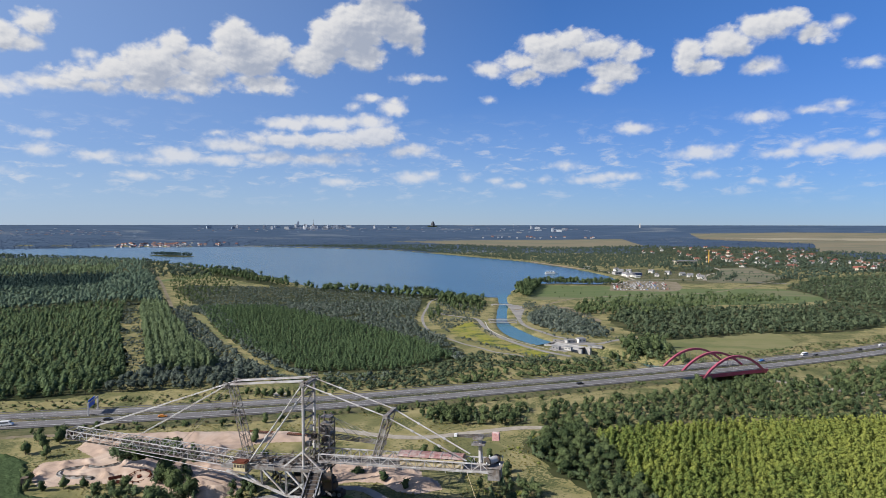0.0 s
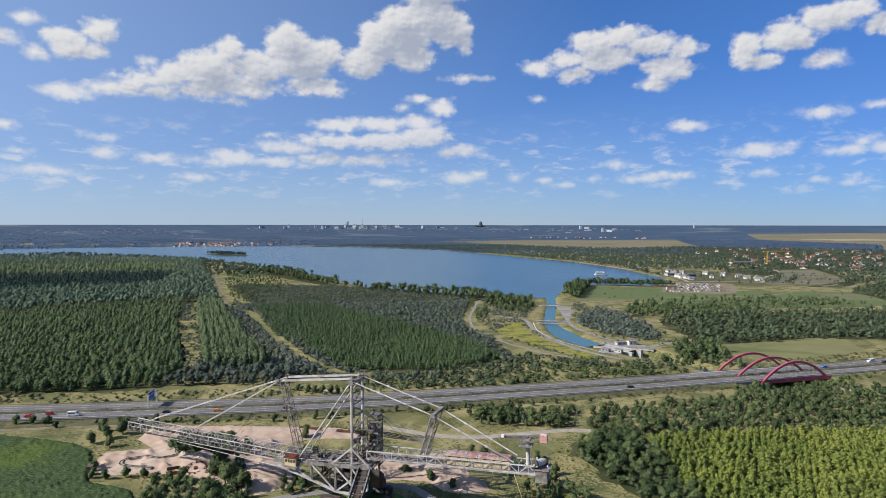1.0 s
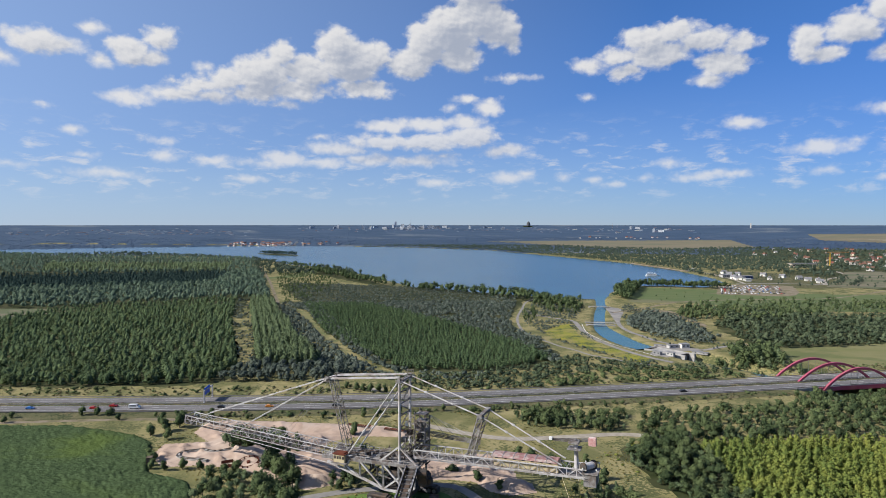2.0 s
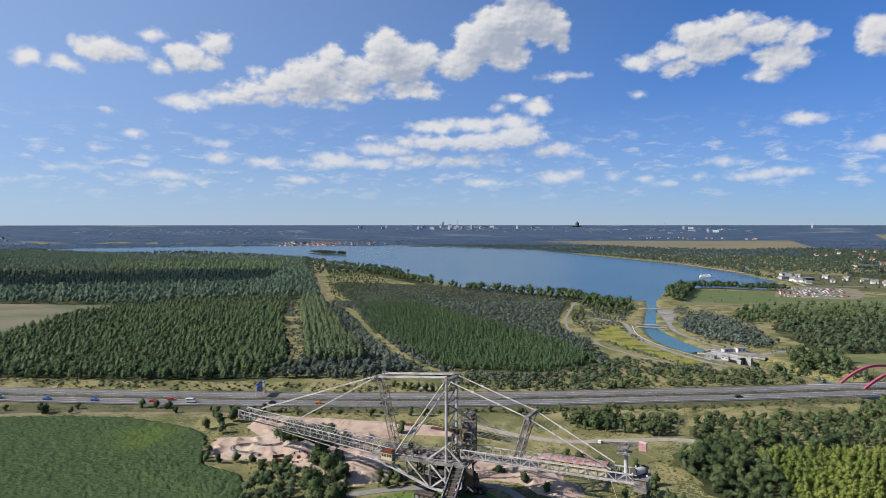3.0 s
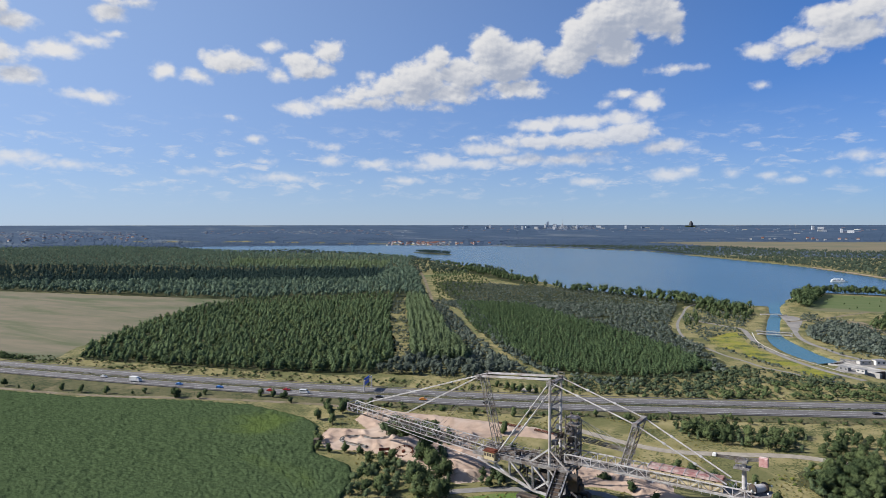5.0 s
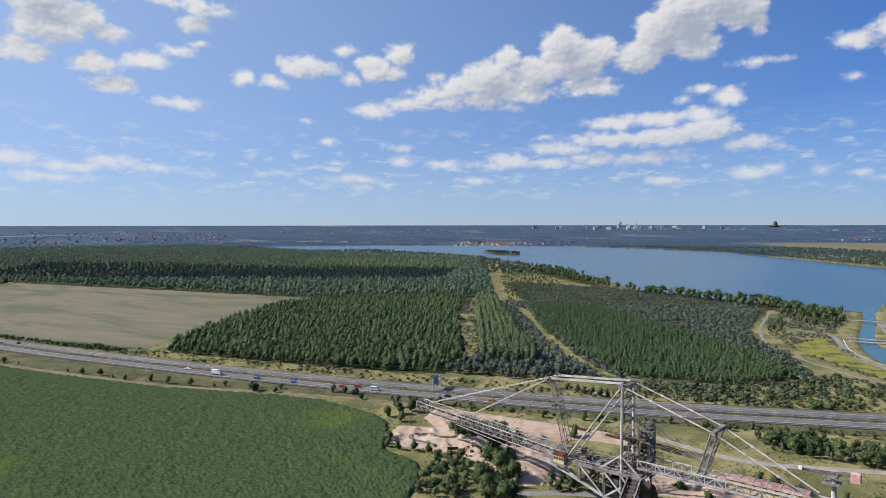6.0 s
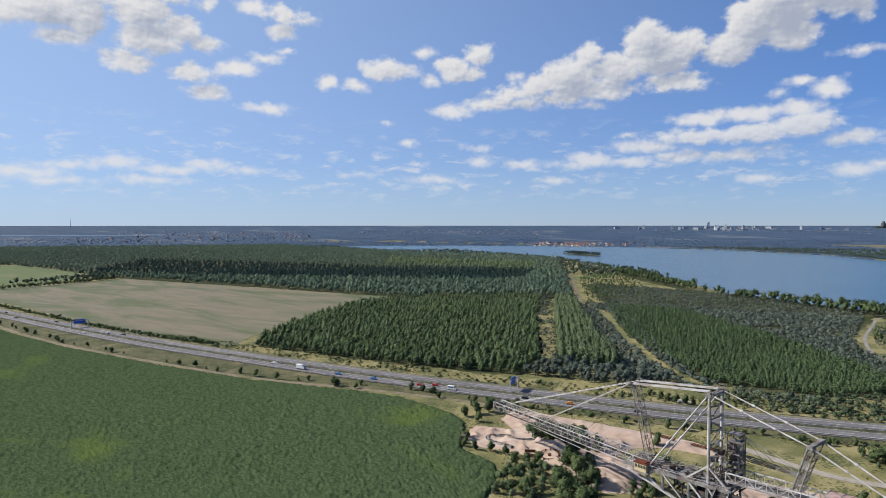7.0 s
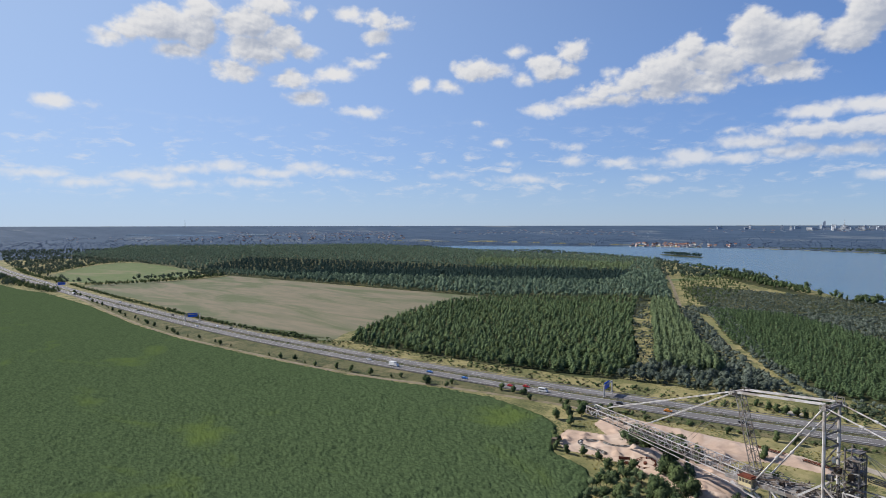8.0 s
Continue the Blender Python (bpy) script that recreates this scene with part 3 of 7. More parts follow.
def polar_sheet(az, rad, height, keep=None):
    """A grid of quads by bearing and distance; height(x, y) gives z."""
    a, r = np.meshgrid(np.radians(az), rad, indexing="ij")
    x, y = -r * np.sin(a), r * np.cos(a)
    v = np.stack([x, y, height(x, y)], -1).reshape(-1, 3)
    i = np.arange(len(az) * len(rad)).reshape(len(az), len(rad))
    f = np.stack([i[:-1, :-1], i[:-1, 1:], i[1:, 1:], i[1:, :-1]], -1).reshape(-1, 4)
    if keep is not None:
        c = v[f].mean(1)
        f = f[keep(c[:, 0], c[:, 1])]
        used, f = np.unique(f, return_inverse=True)
        v, f = v[used], f.reshape(-1, 4)
    return v, f


def patch(name, poly, z, mat, label, category, ragged=1.5, kind="structure"):
    """A flat piece of land with a ragged edge, laid on the plain."""
    line = spline(list(poly) + [poly[0]], 5.0)[:-1]
    r = np.random.RandomState(len(poly) * 7 + int(abs(poly[0][0])))
    line = line + r.uniform(-ragged, ragged, line.shape)
    bm = bmesh.new()
    bm.faces.new([bm.verts.new((x, y, z)) for x, y in line])
    bmesh.ops.triangulate(bm, faces=bm.faces[:])
    bmesh.ops.recalc_face_normals(bm, faces=bm.faces[:])
    for f in bm.faces:
        if f.normal.z < 0:
            f.normal_flip()
    return tagged(part(name, bm, mat), label, category, kind=kind)


def ribbon(line, left, right, z, thick=0.0):
    """A strip between two offsets from a line, with sides if it is thick; z: a height or one for each point."""
    n = normals(line)
    z = np.broadcast_to(np.asarray(z, float), len(line))
    a, b = line + n * np.reshape(left, (-1, 1)), line + n * np.reshape(right, (-1, 1))
    v = np.vstack([np.c_[a, z], np.c_[b, z]])
    k = len(line)
    i = np.arange(k - 1)
    f = np.stack([i, i + k, i + k + 1, i + 1], 1)
    if np.mean(left) <= np.mean(right):
        f = f[:, ::-1]
    if thick:
        v = np.vstack([v, v - (0, 0, thick)])
        f = np.vstack([f, np.stack([i, i + 1, i + 1 + 2 * k, i + 2 * k], 1), np.stack([i + k + 1, i + k, i + 3 * k, i + 3 * k + 1], 1)])
    return v, f


def lay(name, points, width, mat, label, category, lift=0.12, step=4.0):
    line = spline(points, step)
    z = ground_z(line[:, 0], line[:, 1]) + lift
    return tagged(part(name, fast_mesh(name, *ribbon(line, width / 2, -width / 2, z), mat)), label, category, kind="structure")


# ---- the ground, as one sheet to the horizon ----
v, f = polar_sheet(np.concatenate([np.arange(-48, 92, 0.35), np.arange(92, 312.1, 4.0)]),
                   np.concatenate([[0.0, 60, 120, 170], np.geomspace(200, 1400, 180), np.geomspace(1420, END, 80)]), ground_z)
tagged(part("ground", fast_mesh("ground", v, f[:, ::-1], GRASS, True)), "rough dry grassland plain with green patches", "ground", kind="structure")


def sheet_in(name, poly, z, mat, label, category):
    bm = bmesh.new()
    line = spline(list(poly) + [poly[0]], 20.0)[:-1]
    bm.faces.new([bm.verts.new((x, y, z)) for x, y in line])
    bmesh.ops.triangulate(bm, faces=bm.faces[:])
    for f in bm.faces:
        f.normal_update()
        if f.normal.z < 0:
            f.normal_flip()
    return tagged(part(name, bm, mat), label, category, kind="structure")


sheet_in("lake_water", [(x * 1.002, y * 1.002) for x, y in LAKE], -1.0, LAKE_M, "wide calm blue lake with faint ripples", "water")
tagged(part("canal_water", fast_mesh("canal_water", *ribbon(up_line, canal_half(up_line[:, 1]) + 1.0, -canal_half(up_line[:, 1]) - 1.0, -0.93), CANAL_M)), "blue-green canal water above the lock", "water", kind="structure")
tagged(part("lower_canal_water", fast_mesh("lower_canal_water", *ribbon(low_line, 9, -9, -6.3), CANAL_M)), "green canal water below the lock and bridge", "water", kind="structure")

# fields, meadows, woodland floor
patch("meadow", MEADOW, 0.06, MEADOW_M, "large mown meadow with dry tan and green streaks", "meadow", 1.0)
patch("far_meadow", MEADOW_FAR, 0.06, GREEN_M, "green meadow framed by hedges", "meadow", 1.0)
patch("park_meadow", PARK, 0.06, GREEN_M, "short green lawn beside the lake", "meadow")
patch("hill_meadow", GREEN_A, 0.06, DRY_M, "pale dry green meadow behind the bridge", "meadow")
patch("flower_meadow", FLOWERS, 0.08, YELLOW_M, "yellow flowering meadow beside the canal", "meadow")
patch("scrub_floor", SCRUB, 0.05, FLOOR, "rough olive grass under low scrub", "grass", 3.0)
patch("grass_strip", STRIP, 0.08, DRY_M, "light green grass ride between young pines", "grass")
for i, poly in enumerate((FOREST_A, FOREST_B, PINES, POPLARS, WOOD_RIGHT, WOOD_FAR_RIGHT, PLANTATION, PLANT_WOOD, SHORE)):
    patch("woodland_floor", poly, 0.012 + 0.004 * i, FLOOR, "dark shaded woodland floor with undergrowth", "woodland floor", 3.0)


def crop_height(x, y):
    edge = np.where(inside(FIELD, x, y), reach(FIELD, x, y, True), 0)
    n = np.random.RandomState(5).normal(0, 1, x.shape)
    wide = (n + np.roll(n, 1, 0) + np.roll(n, 2, 0) + np.roll(n, 3, 0) + np.roll(n, 1, 1)) / 2.2
    rough = 0.13 * n + 0.17 * wide * (0.8 + 0.5 * waves(x, y, 70, 8, 2)) + 0.12 * waves(x, y, 45, 4, 2)
    worn = np.abs(waves(x, y, 90, 12, 3)) < 0.02
    return 0.05 + soft(edge / 1.2) * (1.0 + rough - 0.35 * worn)


v, f = polar_sheet(np.arange(27, 88, 0.15), np.geomspace(195, 1480, 410), crop_height, lambda x, y: inside(FIELD, x, y))
tagged(part("crop_field", fast_mesh("crop_field", v, f, CROP, True)), "dense dark green crop field with uneven leafy surface", "field", kind="structure")


def sand_height(poly, hills, seed):
    def height(x, y):
        edge = np.where(inside(poly, x, y), reach(poly, x, y, True), 0)
        z = 1.35 * np.maximum(0, waves(x, y, 9, seed, 4)) ** 1.3 * np.where(y > 271, 0.3, 1.0) + 0.5 + 0.35 * waves(x, y, 25, seed + 1, 2)
        for hx, hy, rx, ry, h in hills:
            z = z + h * np.exp(-((x - hx) / rx) ** 2 - ((y - hy) / ry) ** 2)
        return 0.02 + soft(edge / 4) * z
    return height


HILLS_A = [(-150, 282, 16, 5, 2.6), (-125, 286, 22, 5, 2.0), (-95, 288, 20, 4, 1.0), (-121, 249, 10, 5, 3.5), (-90, 236, 7, 6, 3.2), (-84, 226, 6, 4, 2.6), (-104, 268, 10, 6, 2.0), (-140, 244, 5, 4, 1.2)]
HILLS_B = [(-7, 233, 5, 4, 2.8), (-30, 252, 9, 5, 2.2), (-22, 244, 6, 5, 2.4), (-38, 240, 7, 4, 1.5)]
for poly, hills, seed, az in ((SAND_A, HILLS_A, 21, (10, 36)), (SAND_B, HILLS_B, 33, (-1, 14))):
    v, f = polar_sheet(np.arange(*az, 0.13), np.geomspace(205, 345, 230), sand_height(poly, hills, seed), lambda x, y: inside(poly, x, y))
    tagged(part("sand_pit", fast_mesh("sand_pit", v, f, SAND, True)), "pinkish bare sand with small mounds and ridges", "sand", kind="structure")

# tracks and paths
lay("gravel_track", [(-62, 303), (-33, 291), (-12, 287), (12, 293), (38, 301), (58, 300)], 5.0, GRAVEL, "pale gravel track through dry grass", "track")
lay("service_road", [(-1054, 262), (-843, 241), (-652, 227), (-539, 228), (-429, 238), (-335, 251), (-260, 273), (-200, 287), (-168, 290)], 3.6, EARTH, "worn farm track along the field", "track")
lay("white_path", [(2, 850), (-15, 805), (-19, 740), (-22, 663), (-17, 601), (-7, 559), (4, 540), (18, 514), (30, 499), (40, 483), (55, 472), (65, 462), (80, 455)], 2.6, PATH, "pale winding gravel path", "path")
lay("canal_road", [(-18, 740), (-2, 690), (23, 664), (36, 650), (40, 607), (45, 567), (58, 527), (71, 499), (84, 480), (97, 466)], 4.6, PATH, "grey road along the canal", "road")
lay("lock_road", [(80, 760), (82, 716), (81, 664), (80, 625), (84, 596), (92, 574), (99, 554), (108, 540), (127, 516), (148, 531), (172, 545)], 4.4, PATH, "grey access road to the lock", "road")
lay("ridge_road", [(82, 720), (104, 741), (127, 768), (154, 805), (186, 838), (269, 873), (380, 900), (480, 985), (581, 1086)], 4.5, EARTH, "worn road past the lakeside lawn", "road")
lay("forest_track", [(-661, 1401), (-489, 1071), (-394, 880), (-326, 742)], 4.2, EARTH, "straight sandy track into the woods", "track")
lay("bridge_track", [(204, 408), (214, 392), (236, 372), (266, 354), (300, 338), (360, 322)], 6.0, GRAVEL, "pale gravel track leaving the bridge", "track", 0.25)
patch("park_lawn", [(-80, 208), (-71, 216), (-60, 221), (-48, 225), (-38, 227), (-28, 218), (-20, 205)], 0.06, LAWN_M, "bright green mown lawn below the machine", "lawn", 0.4)
lay("park_path", [(-88, 210), (-73, 219), (-61, 224), (-45, 229), (-32, 231), (-22, 222), (-10, 205)], 4.0, PATH, "grey curved footpath under the machine", "path")
lay("shore_path", [(-505, 1080), (-470, 1150), (-480, 1290)], 40.0, GREEN_M, "yellowish clearing in the woods", "clearing", 0.05)

# ---- the motorway ----
ROAD_Z, HALF, GAP = 0.45, 13.3, 2.3
for side, name in ((1, "far"), (-1, "near")):
    lane = tagged(part(name + "_carriageway", fast_mesh("carriageway", *ribbon(road_line, side * GAP, side * HALF, ROAD_Z, 0.5), ASPHALT)), "grey asphalt motorway carriageway with hard shoulder", "road", kind="structure")
    for off in (GAP + 0.5, GAP + 8.1):
        part("edge_line", fast_mesh("edge_line", *ribbon(road_line, side * (off - 0.11), side * (off + 0.11), ROAD_Z + 0.02), LINE), None, lane)
    keep = (np.arange(len(road_line) - 1) % 4) < 2
    v, f = ribbon(road_line, side * (GAP + 4.2), side * (GAP + 4.4), ROAD_Z + 0.02)
    tagged(part("lane_dashes", fast_mesh("lane_dashes", v, f[keep], LINE), None, lane), kind="stuff")
near_part = road_line[(road_line[:, 0] > -1100) & (road_line[:, 0] < 150)]
farm_track = spline([(-1054, 262), (-843, 241), (-652, 227), (-539, 228), (-429, 238), (-335, 251), (-260, 273), (-200, 287), (-168, 290)], 4.0)
verge_out = np.clip(np.where(near_part[:, 0] < -170, reach(farm_track, near_part[:, 0], near_part[:, 1]) - 2.2, 24.0), 14.0, 46.0)
tagged(part("near_verge", fast_mesh("near_verge", *ribbon(near_part, np.full(len(near_part), -13.3), -verge_out, np.full(len(near_part), 0.12)), SLOPE)), "rank olive grass verge below the motorway", "verge", kind="structure")
tagged(part("median", fast_mesh("median", *ribbon(road_line, GAP, -GAP, ROAD_Z + 0.05, 0.3), SLOPE)), "dark planted strip between the carriageways", "median", kind="structure")


def guard_rail(offset):
    thing = tagged(new("guard_rail"), "grey steel motorway guard rail on short posts", "guard rail", "guard rails along the motorway")
    line = road_line[(road_line[:, 0] > -900) & (road_line[:, 0] < 420)]
    n = normals(line)
    c = line + n * offset
    v, f = ribbon(c, 0.06, -0.06, ROAD_Z + 0.75, 0.32)
    part("rail", fast_mesh("rail", v, f, STEEL), None, thing)
    for x, y in c[::3]:
        bar("post", (x, y, ROAD_Z - 0.4), (x, y, ROAD_Z + 0.6), 0.14, STEEL, thing)
    return thing


for off in (1.5, -1.5, 13.6, -13.6):
    guard_rail(off)


def on_road(x, offset, z=ROAD_Z):
    """The place and heading on the motorway at x, offset metres from its middle."""
    i = int(np.argmin(np.abs(road_line[:, 0] - x)))
    n = normals(road_line)[i]
    p = road_line[i] + n * offset
    return p[0], p[1], z, math.degrees(math.atan2(-n[0], n[1]))


def gantry(x, lo, hi, panel_lo, panel_hi, panel_h, bars=5, top=7.4):
    px, py, pz, turn = on_road(x, 0, 0)
    thing = tagged(new("sign_gantry"), "grey motorway gantry with a blue direction sign", "sign gantry", "sign gantries")
    thing.matrix_basis = pose(px, py, 0, 0, 0, turn)
    for y in (lo, hi):
        part("post", boxes((-0.35, 0.35, y - 0.35, y + 0.35, 0, top), (-0.6, 0.6, y - 0.6, y + 0.6, 0, 0.7), bevel=0.05), PALE_STEEL, thing)
    part("crossbeam", boxes((-0.3, 0.3, lo, hi, top - 0.7, top), bevel=0.05), PALE_STEEL, thing)
    sign = part("sign_panel", boxes((-0.55, -0.38, panel_lo, panel_hi, top - panel_h + 0.9, top + 0.9), bevel=0.03), BLUE, thing, "blue direction sign with white lettering")
    step = (panel_hi - panel_lo) / bars
    for i in range(bars):
        y = panel_lo + (i + 0.5) * step
        part("lettering", boxes((-0.58, -0.555, y - step * 0.33, y + step * 0.33, top + 0.9 - panel_h * (0.35 + 0.3 * (i % 2)) - 0.25, top + 0.9 - panel_h * (0.35 + 0.3 * (i % 2)) + 0.25)), WHITE, sign)
    return thing


gantry(-182.6, 0.8, 14.6, 2.5, 11.5, 4.2)
gantry(-640, -1.0, 14.8, 2.0, 12.5, 4.0)
gantry(-1150, 0.0, 15.0, 2.0, 13.0, 4.5)

# ---- the arch bridge ----


def arch_bridge():
    thing = tagged(new("arch_bridge"), "motorway bridge with three purple-red steel arches over the canal", "bridge")
    thing.matrix_basis = pose(*BRIDGE_AT, 0, 0, 0, BRIDGE_TURN)
    part("deck", boxes((-52, 46, -14.6, 14.6, -1.5, 0.3)), CONCRETE, thing, "grey concrete bridge deck")
    for y in (-14.75, 14.75):
        part("edge_girder", boxes((-24, 34, y - 0.35, y + 0.35, -1.9, 0.5), bevel=0.06), BRIDGE_RED, thing, "red steel edge girder")
        rail = part("railing", boxes((-50, 45, y - 0.06, y + 0.06, 1.65, 1.75)), PALE_STEEL, thing, "pale steel railing")
        for k in range(-24, 23):
            bar("baluster", (k * 2.0, y, 0.5), (k * 2.0, y, 1.7), 0.09, PALE_STEEL, rail)
    for y, a, b in ((-14.9, -25, 35), (0.0, -32, 32), (14.9, -35.5, 28.5)):
        mid, half, rise, foot = (a + b) / 2, (b - a) / 2, 16.2, -5.2
        line = [(mid + half * s, foot + rise * (1 - s * s)) for s in np.linspace(-1, 1, 41)]
        bm = bmesh.new()
        ring = []
        for x, z in line:
            ring.append([bm.verts.new((x, y + dy, z + dz)) for dy, dz in ((-0.7, -0.75), (0.7, -0.75), (0.7, 0.75), (-0.7, 0.75))])
        for p, q in zip(ring, ring[1:]):
            for i in range(4):
                bm.faces.new((p[i], p[(i + 1) % 4], q[(i + 1) % 4], q[i]))
        bm.faces.new(ring[0]), bm.faces.new(ring[-1][::-1])
        bmesh.ops.recalc_face_normals(bm, faces=bm.faces[:])
        arch = part("arch", bm, BRIDGE_RED, thing, "purple-red steel box arch")
        for s in np.linspace(-0.72, 0.72, 10):
            x, z = mid + half * s, foot + rise * (1 - s * s)
            bar("hanger", (x, y, 0.6), (x, y, z - 0.6), 0.14, PALE_STEEL, arch, round_bar=True)
        for x in (a, b):
            part("arch_footing", boxes((x - 1.6, x + 1.6, y - 1.3, y + 1.3, -9.5, -4.6), bevel=0.1), CONCRETE, thing)
    for x0, x1 in ((-54, -40), (34, 50)):
        part("abutment", boxes((x0, x1, -15, 15, -9.5, -1.55), bevel=0.1), CONCRETE, thing, "grey concrete abutment")
    return thing


arch_bridge()


# ---- trees ----
ICO = [(math.cos(k * 1.2566 + (0.628 if z < 0 else 0)) * 0.894, math.sin(k * 1.2566 + (0.628 if z < 0 else 0)) * 0.894, z) for z in (0.447, -0.447) for k in range(5)] + [(0, 0, 1), (0, 0, -1)]
ICO_F = [(10, k, (k + 1) % 5) for k in range(5)] + [(k, 5 + k, (k + 1) % 5) for k in range(5)] + [((k + 1) % 5, 5 + k, 5 + (k + 1) % 5) for k in range(5)] + [(11, 5 + (k + 1) % 5, 5 + k) for k in range(5)]
OCT = [(1, 0, 0), (0, 1, 0), (-1, 0, 0), (0, -1, 0), (0, 0, 1), (0, 0, -0.7)]
OCT_F = [(4, k, (k + 1) % 4) for k in range(4)] + [(5, (k + 1) % 4, k) for k in range(4)]


class Crown:
    """One pattern crown of height 1, as triangles: uneven boughs of inner foliage, and leaf clumps all over them."""

    def __init__(self, kind, count, size, seed, fine=True, boughs=99):
        r = np.random.RandomState(seed)
        lobes = []
        if kind == "broad":
            lobes.append((0, 0, 0.52, 0.25, 0.40))
            for _ in range(7):
                a, h = r.uniform(0, 6.28), r.uniform(0.14, 0.80)
                k = 0.22 * (1.15 - abs(h - 0.5))
                lobes.append((k * math.cos(a) * r.uniform(0.4, 1.1), k * math.sin(a) * r.uniform(0.4, 1.1), h, r.uniform(0.15, 0.24), r.uniform(0.15, 0.22)))
        elif kind == "aspen":
            lobes.append((0, 0, 0.50, 0.20, 0.44))
            for h in np.linspace(0.16, 0.84, 6):
                a, k = r.uniform(0, 6.28), 0.25 * math.sqrt(1.0 - h) + 0.02
                lobes.append((0.45 * k * math.cos(a), 0.45 * k * math.sin(a), h + r.normal(0, 0.03), k * r.uniform(0.65, 0.95), r.uniform(0.12, 0.18)))
        elif kind == "poplar":
            lobes.append((0, 0, 0.52, 0.10, 0.46))
            for h in np.linspace(0.2, 0.9, 6):
                h = h + r.normal(0, 0.045)
                k = 0.17 * (1.12 - h) + 0.02
                lobes.append((r.normal(0, 0.03), r.normal(0, 0.03), h, k * r.uniform(0.75, 1.25), r.uniform(0.12, 0.19)))
        elif kind == "pine":
            for h in np.linspace(0.16, 0.88, 6):
                k = 0.28 * (1.05 - h) ** 0.7
                lobes.append((r.normal(0, 0.03), r.normal(0, 0.03), h, k * r.uniform(0.8, 1.15), 0.12))
        elif kind == "sapling":
            for h in np.linspace(0.2, 0.86, 5):
                k = 0.21 * math.sqrt(1.0 - h) + 0.05
                lobes.append((r.normal(0, 0.05), r.normal(0, 0.05), h + r.normal(0, 0.03), k * r.uniform(0.7, 1.1), r.uniform(0.12, 0.17)))
        else:
            for _ in range(7):
                a = r.uniform(0, 6.28)
                k = r.uniform(0.1, 0.5)
                lobes.append((k * math.cos(a), k * math.sin(a), r.uniform(0.25, 0.55), r.uniform(0.26, 0.40), r.uniform(0.25, 0.42)))
        L = np.array(lobes)[:boughs]
        pick = r.choice(len(L), count, p=L[:, 3] ** 1.5 / np.sum(L[:, 3] ** 1.5))
        d = r.normal(size=(count, 3))
        d /= np.linalg.norm(d, axis=1)[:, None]
        d[:, 2] = np.where(r.rand(count) < 0.6, np.abs(d[:, 2]), d[:, 2])
        shell = r.uniform(0.88, 1.10, (count, 1))
        c = L[pick, :3] + d * shell * np.stack([L[pick, 3], L[pick, 3], L[pick, 4]], 1)
        nrm = d + r.normal(0, 0.38, d.shape)
        nrm /= np.linalg.norm(nrm, axis=1)[:, None]
        t = np.cross(nrm, r.normal(size=d.shape))
        t /= np.linalg.norm(t, axis=1)[:, None]
        b = np.cross(nrm, t)
        s = size * r.uniform(0.6, 1.4, (count, 1))
        tri = [np.stack([c + t * s, c - t * 0.5 * s + b * 0.87 * s, c - t * 0.5 * s - b * 0.87 * s], 1)]
        way = [np.repeat((0.85 * d + 0.55 * nrm)[:, None, :], 3, 1)]
        ball, faces = (ICO, ICO_F) if fine else (OCT, OCT_F)
        for lobe in L:
            p = np.array(ball) * r.uniform(0.60, 0.95, (len(ball), 1))
            tri.append((lobe[:3] + p * (lobe[3], lobe[3], lobe[4]))[np.array(faces)])
            way.append(np.array(ball)[np.array(faces)])
        self.v = np.vstack(tri)
        self.v[:, :, 2] = np.maximum(self.v[:, :, 2], 0.02)
        # each clump shades with the round of its bough and of the whole crown
        out = self.v * (1, 1, 0.6) - (0, 0, 0.6 * 0.38)
        out /= np.linalg.norm(out, axis=2)[:, :, None] + 1e-6
        n = np.vstack(way) * 0.85 + 0.6 * out + (0, 0, 0.08)
        self.n = n / np.linalg.norm(n, axis=2)[:, :, None]


# farthest distance, leaf clumps, their size, whether boughs are round, boughs
LEVELS = ((330, 330, 0.040, False, 8), (520, 125, 0.050, False, 5), (800, 54, 0.062, False, 4), (1350, 13, 0.10, False, 2), (9999, 3, 0.16, False, 1))
FULL = {("broad", 0): 1.35, ("broad", 1): 1.2, ("bush", 0): 0.35, ("bush", 1): 0.4, ("bush", 2): 0.7, ("poplar", 0): 0.6, ("sapling", 0): 0.42, ("sapling", 1): 0.42, ("sapling", 2): 0.8}
SMALL = {"bush": 1.45, "sapling": 1.25}
CROWNS = {(k, i): [Crown(k, round(q[1] * FULL.get((k, i), 1.0)), q[2] * SMALL.get(k, 1.0), 100 * i + j, q[3] and k not in SMALL, q[4] if k not in ("pine", "poplar") else max(q[4], 4)) for j in range(7)] for k in ("broad", "aspen", "poplar", "pine", "bush", "sapling") for i, q in enumerate(LEVELS)}
TOTAL = [0]


